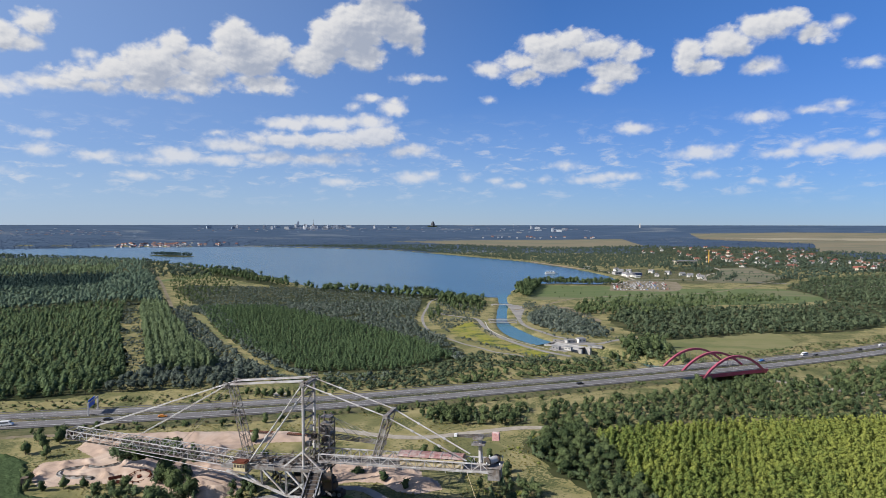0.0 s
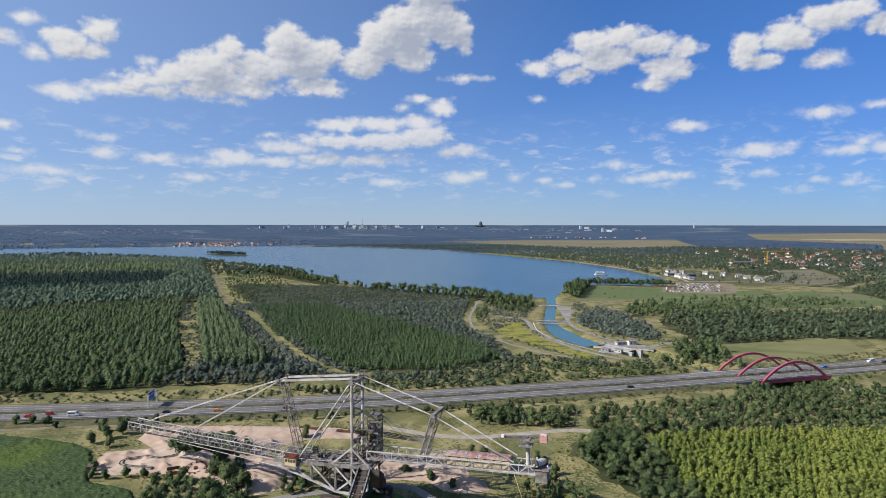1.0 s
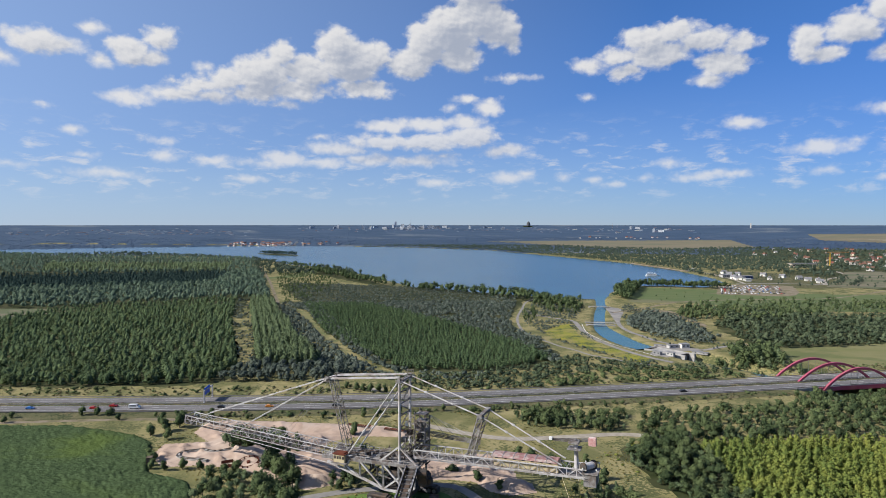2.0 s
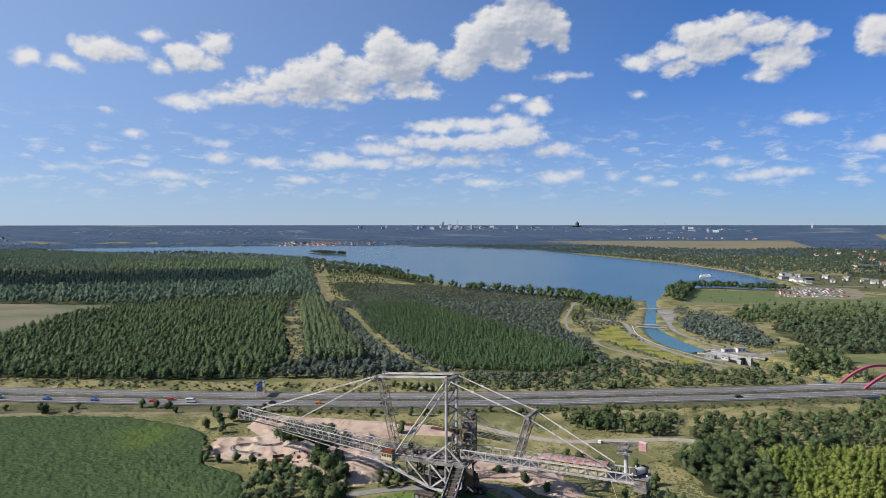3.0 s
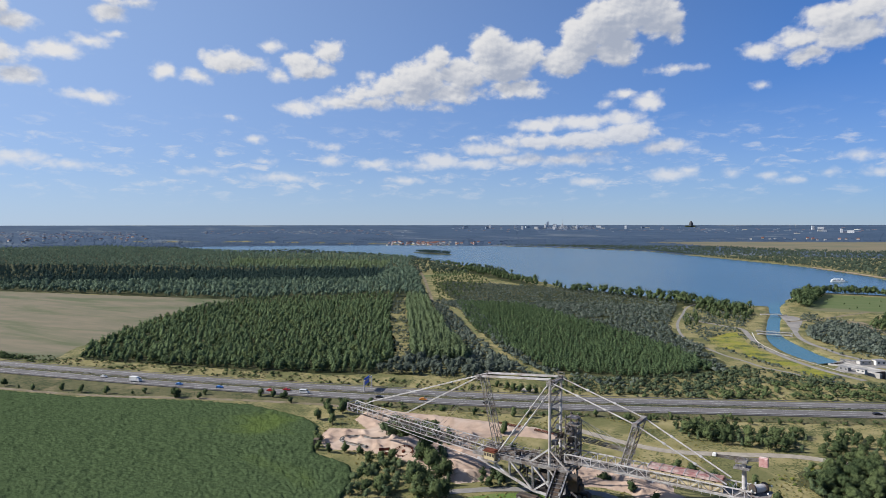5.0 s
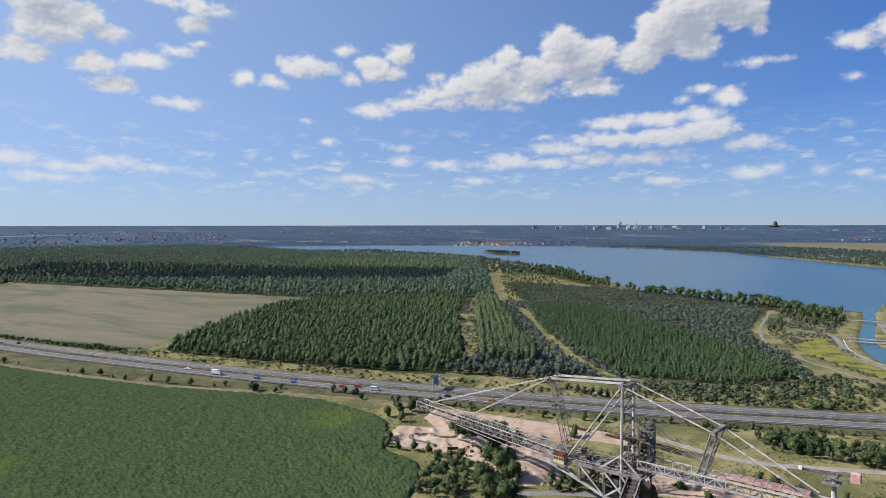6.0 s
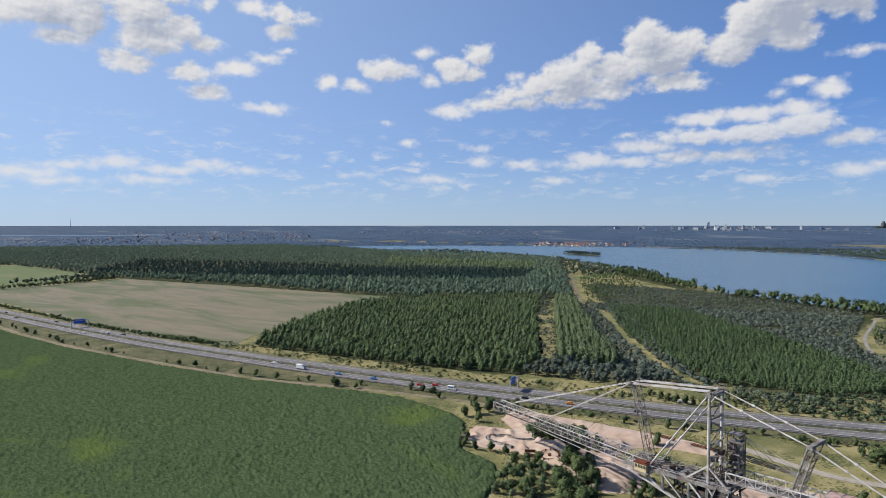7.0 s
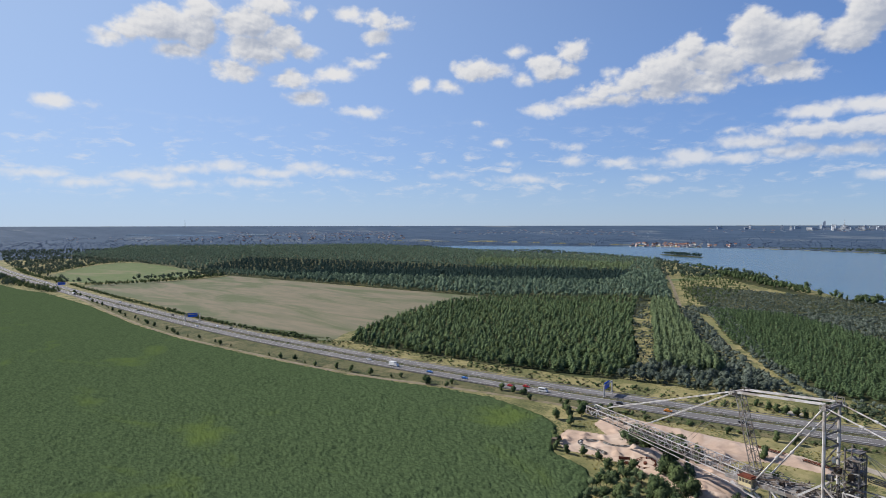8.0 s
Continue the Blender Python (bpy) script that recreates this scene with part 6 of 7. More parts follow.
for poly, mat, az, label, lift in ((FIELD_FAR, TAN, (-19, 6), "brown stubble field beyond the lake", 1.0), (FIELD_WIDE, TAN, (-45, -20), "wide brown stubble fields behind the village", 1.0), (FIELD_PALE, PALE, (-45, -23), "pale harvested field strip", 2.0), (HILL_GRASS, MEADOW_M, (-36, -20), "dry grassy slope below the village", 0.3)):
    v, f = polar_sheet(np.arange(*az, 0.1), np.geomspace(1000, 4800, 260), lambda x, y: ground_z(x, y) + lift, lambda x, y: inside(poly, x, y))
    tagged(part("far_field", fast_mesh("far_field", v, f, mat, True)), label, "field", kind="structure")
v, f = polar_sheet(np.arange(58, 72, 0.2), np.linspace(3700, 4500, 160), lambda x, y: ground_z(x, y) + 2.0, lambda x, y: inside(FAR_WATER, x, y))
if len(f):
    tagged(part("far_water", fast_mesh("far_water", v, f, LAKE_M, True)), "thin pale strip of a distant lake", "water", kind="structure")
lay("beach", [(312, 1380), (292, 1450), (268, 1540), (235, 1650)], 9.0, SAND, "narrow pale sandy beach on the far shore", "beach", 0.3)


# Land far off is coloured slate blue to paint in the air's haze.
FAR_HAZED_FLOOR = surface("hazed_country", (0.046, 0.076, 0.124), (0.062, 0.094, 0.146), 0.010, third=(0.13, 0.155, 0.185), big=0.0035, stretch=(0.5, 1.0, 1), rare=(0.56, 0.68))
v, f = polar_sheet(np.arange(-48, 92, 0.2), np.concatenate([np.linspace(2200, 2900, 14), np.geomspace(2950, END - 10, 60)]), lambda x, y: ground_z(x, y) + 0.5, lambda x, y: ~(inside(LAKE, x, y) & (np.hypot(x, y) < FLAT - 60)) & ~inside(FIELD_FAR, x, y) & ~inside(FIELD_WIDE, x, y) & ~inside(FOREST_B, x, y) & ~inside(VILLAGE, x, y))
tagged(part("hazed_country", fast_mesh("hazed_country", v, f, FAR_HAZED_FLOOR, True)), "distant wooded plain with pale field strips", "ground", kind="structure")


def far_woods():
    r = np.random.RandomState(77)
    out = []
    for lo, hi, gap in ((1250, 2000, 13.0), (2000, 2900, 17.0), (2900, 3700, 26.0), (3700, 4760, 34.0)):
        n = int((hi * hi - lo * lo) / 2 * radians(142) / gap ** 2)
        b, d = r.uniform(-50, 92, n), np.sqrt(r.uniform(lo * lo, hi * hi, n))
        out.append(np.stack([-d * np.sin(np.radians(b)), d * np.cos(np.radians(b))], 1))
    p = np.vstack(out)
    x, y = p[:, 0], p[:, 1]
    ok = ~(inside(LAKE, x, y) & (np.hypot(x, y) < FLAT + 40))
    for poly in (FOREST_B, FIELD_FAR, FIELD_WIDE, FAR_WATER, SHORE, SCRUB, HILL_GRASS, PARK, MEADOW_FAR, MEADOW, WOOD_FAR_RIGHT):
        ok &= ~inside(poly, x, y)
    ok &= reach(road_line, x, y) > 30
    bearing, dist = np.degrees(np.arctan2(-x, y)), np.hypot(x, y)
    ok &= ~((bearing > 20.5) & (bearing < 28.5) & (dist > 2600) & (dist < 3250) & (r.rand(len(x)) < 0.75))
    ok &= ~inside([(420, 1000), (200, 1030), (300, 1180), (330, 1330), (430, 1420), (560, 1200)], x, y)
    village = inside(VILLAGE, x, y) & (r.rand(len(x)) < 0.30)
    d = np.hypot(x, y)
    ok &= ~village
    ok &= (waves(x, y, 500, 31, 2) > -0.75) | (d < 2950)
    return x[ok], y[ok]


x, y = far_woods()
d = np.hypot(x, y)
scale = np.where(d > FLAT, np.clip((EYE - ground_z(x, y)) / EYE, 0.12, 1), 1.0)
r = np.random.RandomState(78)
near = d < 2900
grow("lakeside_woods", x[near], y[near], "broad", r.uniform(7, 13, near.sum()), L_MID, "woods around the lake and village", "trees", 78, width=1.35)
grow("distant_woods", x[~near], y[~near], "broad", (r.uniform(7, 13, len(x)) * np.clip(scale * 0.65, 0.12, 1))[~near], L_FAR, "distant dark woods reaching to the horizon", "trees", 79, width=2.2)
ISLE = (-868, 1975)
a, k = r.uniform(0, 6.28, 150), np.sqrt(r.rand(150))
ix, iy = ISLE[0] + 88 * k * np.cos(a) + 0, ISLE[1] + 30 * k * np.sin(a) - 0.6 * 88 * k * np.cos(a)
bm = bmesh.new()
ring = [bm.verts.new((ISLE[0] + 98 * math.cos(t) * 0.98, ISLE[1] + 40 * math.sin(t) - 0.6 * 98 * math.cos(t), -0.7)) for t in np.linspace(0, 6.283, 48, endpoint=False)]
bm.faces.new(ring)
low = bmesh.ops.extrude_face_region(bm, geom=bm.faces[:])
for vv in [g for g in low["geom"] if isinstance(g, bmesh.types.BMVert)]:
    vv.co.z = -4.5
bmesh.ops.recalc_face_normals(bm, faces=bm.faces[:])
tagged(part("island", bm, FLOOR), "low wooded island in the lake", "island", kind="structure")
isle = grow("island_trees", ix, iy, "broad", r.uniform(9, 15, 150), L_SPRUCE, "dark trees covering the island", "trees", 80, tint=0.1, trunks=False)
isle.location.z = 3.3


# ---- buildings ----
# Pale and reddish walls, dulled and blued in colour to carry distance haze.
FAR_HOUSES, hs, hp = material("hazed_house_walls")
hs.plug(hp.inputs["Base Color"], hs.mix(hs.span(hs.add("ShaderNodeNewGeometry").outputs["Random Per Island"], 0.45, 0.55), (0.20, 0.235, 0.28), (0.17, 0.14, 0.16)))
r = np.random.RandomState(401)
far_bm = bmesh.new()
for b0, b1, s0, s1, count in ((49, 64, 0.0115, 0.0175, 230), (62, 76, 0.017, 0.023, 60), (26, 44, 0.008, 0.016, 150), (-14, 22, 0.006, 0.012, 140)):
    for _ in range(count):
        hx, hy, hz, hd = far_place(r.uniform(b0, b1), min(max(r.normal((s0 + s1) / 2, (s1 - s0) / 3), 0.004), 0.027))
        lx, ly, lz = r.uniform(7, 20), r.uniform(6, 10), r.uniform(2.2, 4.2)
        box(far_bm, hx - lx / 2, hx + lx / 2, hy - ly / 2, hy + ly / 2, hz - 1.5, hz + lz)
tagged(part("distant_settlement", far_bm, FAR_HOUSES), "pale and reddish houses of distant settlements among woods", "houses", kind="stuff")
WALLS = [paint("white_render", (0.70, 0.68, 0.64), 0.8), paint("cream_render", (0.60, 0.52, 0.40), 0.8), paint("grey_render", (0.45, 0.44, 0.43), 0.8)]
ROOFS = [paint("red_tiles", (0.25, 0.095, 0.07), 0.8), paint("brown_tiles", (0.20, 0.10, 0.07), 0.8), paint("grey_roof", (0.22, 0.22, 0.23), 0.8)]
DARK_GLASS = paint("dark_window", (0.04, 0.05, 0.06), 0.2)


def house_pattern(w, l, h, roof_h, wall, roof, name="house", label="", category="house"):
    thing = tagged(new(name), label, category, "houses of the villages")
    part("wall", boxes((-l / 2, l / 2, -w / 2, w / 2, -1, h)), wall, thing)
    bm = bmesh.new()
    o = 0.5
    a = [bm.verts.new(c) for c in ((-l / 2 - o, -w / 2 - o, h - 0.2), (l / 2 + o, -w / 2 - o, h - 0.2), (l / 2 + o, 0, h + roof_h), (-l / 2 - o, 0, h + roof_h), (-l / 2 - o, w / 2 + o, h - 0.2), (l / 2 + o, w / 2 + o, h - 0.2))]
    for q in ((0, 1, 2, 3), (3, 2, 5, 4), (0, 3, 4), (1, 5, 2), (0, 4, 5, 1)):
        bm.faces.new([a[i] for i in q])
    bmesh.ops.recalc_face_normals(bm, faces=bm.faces[:])
    top = part("roof", bm, roof, thing)
    part("chimney", boxes((l * 0.2 - 0.4, l * 0.2 + 0.4, 0.6, 1.4, h, h + roof_h + 0.8)), RUST, top)
    for i in range(3):
        x = -l / 2 + l * (i + 0.5) / 3
        part("window", boxes((x - 0.6, x + 0.6, -w / 2 - 0.05, -w / 2 + 0.05, h * 0.35, h * 0.7)), DARK_GLASS, thing)
    part("door", boxes((-0.5, 0.5, w / 2 - 0.05, w / 2 + 0.06, 0, 2.1)), ROOFS[1], thing)
    return thing


def block_pattern(l, w, h, wall, label, storeys, name="apartment_block", category="building"):
    thing = tagged(new(name), label, category, "large buildings in the distance")
    part("wall", boxes((-l / 2, l / 2, -w / 2, w / 2, -4, h)), wall, thing)
    part("roof", boxes((-l / 2 - 0.3, l / 2 + 0.3, -w / 2 - 0.3, w / 2 + 0.3, h, h + 0.5), (-1.5, 1.5, -1.5, 1.5, h + 0.5, h + 2.2)), ROOFS[2], thing)
    for s in range(storeys):
        z = h * (s + 0.5) / storeys
        part("window_band", boxes((-l / 2 + 0.8, l / 2 - 0.8, -w / 2 - 0.08, -w / 2 + 0.02, z - 0.12 * h / storeys, z + 0.12 * h / storeys)), DARK_GLASS, thing)
    return thing


patterns = [house_pattern(8, 11, 4.5, 4.0, WALLS[0], ROOFS[0], label="white house with a red tiled roof"), house_pattern(9, 13, 5.0, 4.5, WALLS[1], ROOFS[0], label="cream house with a red tiled roof"),
            house_pattern(8, 10, 4.0, 3.5, WALLS[0], ROOFS[2], label="white house with a grey roof"), house_pattern(9, 12, 5.0, 4.0, WALLS[2], ROOFS[1], label="grey house with a brown roof"),
            house_pattern(9, 15, 6.0, 4.0, WALLS[0], ROOFS[1], label="long white house with a brown roof")]
sites = []
r = random.Random(5)
while len(sites) < 85:
    b, s = r.uniform(-36, -17.5), r.uniform(0.034, 0.056)
    x, y, z, d = far_place(b, s)
    if inside(VILLAGE, np.array([x]), np.array([y]))[0] and not inside(HILL_GRASS, np.array([x]), np.array([y]))[0] and all(math.hypot(x - p, y - q) > 17 for p, q, _ in sites):
        sites.append((x, y, z))
while len(sites) < 170:
    x, y, z, d = far_place(r.gauss(24.2, 2.0), r.uniform(0.0288, 0.0335))
    if all(math.hypot(x - p, y - q) > 18 for p, q, _ in sites):
        sites.append((x, y, z))
while len(sites) < 215:
    x, y, z, d = far_place(r.uniform(48, 68), r.uniform(0.018, 0.026))
    if all(math.hypot(x - p, y - q) > 25 for p, q, _ in sites):
        sites.append((x, y, z))
while len(sites) < 232:
    x, y, z, d = far_place(r.uniform(-14, -3.5), r.uniform(0.0205, 0.0225))
    if all(math.hypot(x - p, y - q) > 25 for p, q, _ in sites):
        sites.append((x, y, z))
for i, (x, y, z) in enumerate(sites):
    m = pose(x, y, z + 0.3, 0, 0, r.choice((0, 20, 75, 100, 150)) + r.uniform(-15, 15))
    p = patterns[(2, 3, 4, 2, 0, 3, 1)[i % 7] if i < 85 or i >= 170 else (0, 2, 4, 3, 2)[i % 5]]
    if i < 5:
        patterns[i].matrix_basis = m
    else:
        copy_thing(p, m)
# City walls have the haze of distance worked into their bluish paint.
CITY = [paint("hazy_pale_wall", (0.62, 0.65, 0.70), 0.9), paint("hazy_grey_wall", (0.34, 0.39, 0.47), 0.9)]
blocks = [block_pattern(34, 10, 15, CITY[0], "white slab block in the distant city", 4), block_pattern(13, 10, 24, CITY[0], "pale tower block in the distant city", 6), block_pattern(30, 12, 5, WALLS[0], "white low hall in the distance", 2), block_pattern(22, 11, 11, CITY[1], "grey building in the distant city", 3)]
spots = []
r = random.Random(9)
for k in range(58):
    b = r.gauss(11.5, 2.2) if k < 42 else r.uniform(-12, 26)
    spots.append((b, r.uniform(0.005, 0.0085)))
spots += [(-8.6, 0.0098), (-8.9, 0.0102), (-10.6, 0.0118), (-10.0, 0.0118), (-7.0, 0.0135), (-27.1, 0.0560), (-29.4, 0.0575)]
for i, (b, s) in enumerate(spots):
    x, y, z, d = far_place(b, s)
    m = pose(x, y, z, 0, 0, b + r.uniform(-20, 20))
    p = blocks[i % 4 if s < 0.02 else 2]
    if i < 4:
        p.matrix_basis = m
    else:
        copy_thing(p, m)


def high_rise(b, s, h, w, label, mat):
    x, y, z, d = far_place(b, s)
    thing = tagged(new("high_rise"), label, "tower", "towers on the skyline")
    thing.matrix_basis = pose(x, y, z, 0, 0, b)
    part("shaft", boxes((-w / 2, w / 2, -w / 3, w / 3, -5, h * 0.86), (-w / 2 + w * 0.3, w / 2, -w / 3, w / 3, h * 0.86, h)), mat, thing)
    part("aerial", boxes((w * 0.2, w * 0.25, -0.4, 0.4, h, h * 1.12)), STEEL, thing)
    return thing


high_rise(13.15, 0.0055, 46, 15, "slender grey office tower above the city", CITY[1])
high_rise(16.1, 0.006, 22, 10, "grey church tower in the distant city", WALLS[2])
high_rise(-17.6, 0.0054, 34, 9, "grey water tower on the skyline", WALLS[2])


def lattice_mast(b, s, h, label):
    x, y, z, d = far_place(b, s)
    thing = tagged(new("radio_mast"), label, "radio mast", "towers on the skyline")
    thing.matrix_basis = pose(x, y, z, 0, 0, b)
    part("shaft", rod((0, 0, -5), (0, 0, h), 1.6, 0.5, 6), STEEL, thing)
    part("antenna_ring", rod((0, 0, h * 0.7), (0, 0, h * 0.74), 2.6, 2.6, 8), WHITE, thing)


lattice_mast(11.8, 0.0055, 62, "thin grey radio mast above the city")
lattice_mast(67.3, 0.0044, 62, "thin grey radio mast on the horizon")
lattice_mast(-6.5, 0.0056, 34, "thin white chimney on the skyline")
lattice_mast(-6.9, 0.0056, 30, "thin white chimney on the skyline")


def monument():
    x, y, z, d = far_place(0.94, 0.004)
    thing = tagged(new("stone_monument"), "massive dark stone monument on the skyline", "monument")
    thing.matrix_basis = pose(x, y, z, 0, 0, 1)
    part("base", boxes((-40, 30, -8, 8, -4, 9), bevel=1.0), FLOOR, thing)
    part("body", rod((0, 0, 8), (0, 0, 30), 16, 12, 8), CONCRETE_OLD, thing)
    part("dome", rod((0, 0, 30), (0, 0, 41), 11, 5, 12), CONCRETE_OLD, thing)


monument()


def tower_crane():
    thing = tagged(new("tower_crane"), "yellow tower crane over a building site", "crane")
    thing.matrix_basis = pose(690, 1607, 0, 0, 0, 12)
    part("mast", boxes((-0.9, 0.9, -0.9, 0.9, 0, 33), bevel=0.1), CRANE_YELLOW, thing)
    part("jib", boxes((-12, 46, -0.8, 0.8, 33, 34.6), bevel=0.1), paint("crane_orange", (0.45, 0.20, 0.05), 0.5), thing, "orange-brown jib")
    part("cab", boxes((0.9, 2.6, -1, 1, 30.5, 32.8), bevel=0.1), WHITE, thing)
    part("ballast", boxes((-12, -8.5, -1.4, 1.4, 31.0, 34.0), bevel=0.1), CONCRETE, thing)


CRANE_YELLOW = paint("crane_yellow", (0.60, 0.38, 0.03), 0.5)
tower_crane()


def excursion_boat():
    thing = tagged(new("excursion_boat"), "white two-deck excursion boat on the lake", "boat")
    thing.matrix_basis = pose(221, 1262, -1.0, 0, 0, 4)
    bm = bmesh.new()
    rows = []
    for x, w in ((-13, 2.4), (-11, 2.9), (6, 2.9), (10, 2.2), (13.5, 0.15)):
        rows.append([bm.verts.new((x, s * w * k, z)) for s, k, z in ((-1, 0.8, -0.4), (-1, 1, 1.7), (1, 1, 1.7), (1, 0.8, -0.4))])
    for a, b in zip(rows, rows[1:]):
        for i in range(4):
            bm.faces.new((a[i], a[(i + 1) % 4], b[(i + 1) % 4], b[i]))
    bm.faces.new(rows[0]), bm.faces.new(rows[-1][::-1])
    bmesh.ops.recalc_face_normals(bm, faces=bm.faces[:])
    part("hull", bm, WHITE, thing)
    lower = part("lower_deck", boxes((-11.5, 7.5, -2.5, 2.5, 1.7, 4.1), bevel=0.15), WHITE, thing)
    part("upper_deck", boxes((-10.5, 3, -2.3, 2.3, 4.1, 4.3), (-9.5, 1.5, -2.2, 2.2, 6.1, 6.35), bevel=0.05), WHITE, thing)
    part("wheelhouse", boxes((3, 5.6, -1.5, 1.5, 4.3, 6.4), bevel=0.15), WHITE, thing)
    for i in range(9):
        for y in (-2.53, 2.53):
            part("window", boxes((-10.8 + i * 2.0, -9.4 + i * 2.0, y - 0.03, y + 0.03, 2.4, 3.4)), DARK_GLASS, lower)
    for i in range(6):
        for y in (-2.1, 2.1):
            bar("stanchion", (-9.3 + i * 2.1, y, 4.3), (-9.3 + i * 2.1, y, 6.1), 0.12, WHITE, thing)


excursion_boat()


# ---- vehicles ----
CAR_PAINTS = [paint("black_car_paint", (0.02, 0.02, 0.025), 0.3), paint("silver_car_paint", (0.42, 0.43, 0.45), 0.3), paint("white_car_paint", (0.75, 0.75, 0.75), 0.3), paint("red_car_paint", (0.42, 0.02, 0.02), 0.3), paint("blue_car_paint", (0.04, 0.16, 0.45), 0.3), paint("orange_car_paint", (0.60, 0.22, 0.03), 0.3)]
CAR_WORDS = ["black", "silver", "white", "red", "blue", "orange"]
TYRE = paint("tyre_rubber", (0.02, 0.02, 0.02), 0.9)


def vehicle(colour, kind, place):
    word = CAR_WORDS[colour]
    mat = CAR_PAINTS[colour]
    noun = {"car": "car", "van": "van", "truck": "box truck"}[kind]
    thing = tagged(new({"car": "car", "van": "van", "truck": "box_truck"}[kind]), f"{word} {noun} on the grey motorway asphalt", noun, "vehicles on the motorway")
    l, w, h = {"car": (4.4, 1.8, 1.45), "van": (5.8, 2.0, 2.4), "truck": (7.5, 2.4, 3.3)}[kind]
    if kind == "car":
        prof = [(-2.2, 0.35), (-2.2, 0.85), (-1.75, 0.95), (-1.2, 1.42), (0.35, 1.45), (1.05, 0.98), (2.0, 0.82), (2.2, 0.6), (2.2, 0.35)]
    elif kind == "van":
        prof = [(-2.9, 0.4), (-2.9, 2.35), (1.3, 2.4), (2.1, 1.35), (2.8, 1.1), (2.9, 0.8), (2.9, 0.4)]
    else:
        prof = [(1.7, 0.5), (1.7, 2.5), (2.9, 2.5), (3.5, 1.5), (3.7, 1.3), (3.7, 0.5)]
    bm = bmesh.new()
    sides = [[bm.verts.new((x, y * w / 2 * (0.9 if z > 1.2 and kind == "car" else 1), z)) for x, z in prof] for y in (-1, 1)]
    n = len(prof)
    for i in range(n):
        bm.faces.new((sides[0][i], sides[0][(i + 1) % n], sides[1][(i + 1) % n], sides[1][i]))
    bm.faces.new(sides[0]), bm.faces.new(sides[1][::-1])
    bmesh.ops.recalc_face_normals(bm, faces=bm.faces[:])
    body = part("body", bm, mat, thing)
    if kind == "truck":
        part("cargo_box", boxes((-3.75, 1.55, -1.2, 1.2, 0.75, 3.3), bevel=0.06), WHITE, thing)
        part("windscreen", boxes((2.95, 3.25, -1.0, 1.0, 1.6, 2.3)), DARK_GLASS, body)
    elif kind == "van":
        part("windscreen", boxes((1.45, 1.95, -0.9, 0.9, 1.55, 2.15)), DARK_GLASS, body)
        for y in (-1.01, 1.01):
            part("side_window", boxes((-2.4, 1.2, y - 0.02, y + 0.02, 1.4, 2.0)), DARK_GLASS, body)
    else:
        for y in (-0.83, 0.83):
            part("side_window", boxes((-1.25, 0.5, y - 0.03, y + 0.06, 1.0, 1.32)), DARK_GLASS, body)
        part("windscreen", boxes((0.45, 0.85, -0.72, 0.72, 1.05, 1.36)), DARK_GLASS, body)
    for x in (-l * 0.3, l * 0.31):
        for y in (-w / 2 + 0.1, w / 2 - 0.1):
            part("wheel", rod((x, y - 0.12, 0.33), (x, y + 0.12, 0.33), 0.33, sides=14), TYRE, thing)
    for y in (-w * 0.33, w * 0.33):
        part("headlight", boxes((l / 2 - 0.08, l / 2 + 0.03, y - 0.18, y + 0.18, 0.6, 0.75)), WHITE, thing)
    thing.matrix_basis = place
    return thing


for x, lane, colour, kind in ((-359, -4.3, 2, "car"), (-330, -8.0, 2, "truck"), (-302, -8.0, 4, "car"), (-240, -8.0, 3, "car"), (-231, -4.3, 3, "car"), (-217, -8.0, 2, "van"), (-172, -8.0, 0, "car"), (-146, -8.0, 5, "car"), (-112, -8.0, 0, "car"), (-272, -8.0, 4, "car"),
                              (82, -8.0, 0, "car"), (235, 4.5, 4, "car"), (277, 8.0, 2, "van"), (284, 4.3, 0, "car"), (331, 4.3, 0, "car"), (364, 8.0, 2, "car"), (-584, 4.3, 2, "car"), (-565, 8.0, 0, "car"), (-600, -8.0, 2, "car"), (-693, 8.0, 0, "car"),
                              (-814, 4.3, 0, "car"), (-861, 8.0, 2, "car"), (-760, -4.3, 0, "car"), (-930, -8.0, 2, "car"), (-1010, -8.0, 0, "truck"), (-1060, 8.0, 2, "car"), (-1240, 4.3, 2, "car"), (-1350, -4.3, 0, "car")):
    px, py, pz, turn = on_road(x, lane, ROAD_Z + 0.01)
    vehicle(colour, kind, pose(px, py, pz, 0, 0, turn + (180 if lane > 0 else 0)))
r = random.Random(31)
stock = [vehicle(c, "car", pose(300 + 6 * c, 1000, 0.1, 0, 0, 30)) for c in (0, 1, 2, 3, 4)]
for v0 in stock:
    tagged(v0, v0["label"].split(" ")[0] + " car parked on the lakeside car park", "car", "parked cars by the lake")
rows = []
for row in range(8):
    for k in range(20):
        if r.random() < 0.66:
            u, w = k * 5.4 + r.uniform(-0.6, 0.6), row * 17 + r.uniform(-2, 2)
            rows.append((262 + 0.86 * u + 0.25 * w, 940 + 0.2 * u * 0.6 + w, r.choice((60, 240)) + r.uniform(-4, 4)))
for i, (x, y, a) in enumerate(rows):
    copy_thing(stock[(0, 1, 2, 1, 2, 0, 1, 2, 2, 4, 1, 0, 2, 3)[i % 14]], pose(x, y, 0.1, 0, 0, a))
patch("car_park", [(252, 935), (350, 930), (400, 1050), (395, 1085), (320, 1090), (290, 1060)], 0.09, EARTH, "pale gravel car park beside the lake", "car park")
patch("harbour_ground", [(330, 1075), (400, 1050), (470, 1060), (560, 1200), (430, 1400), (345, 1320), (338, 1180)], 0.07, SLOPE, "rough ground around the harbour", "ground")
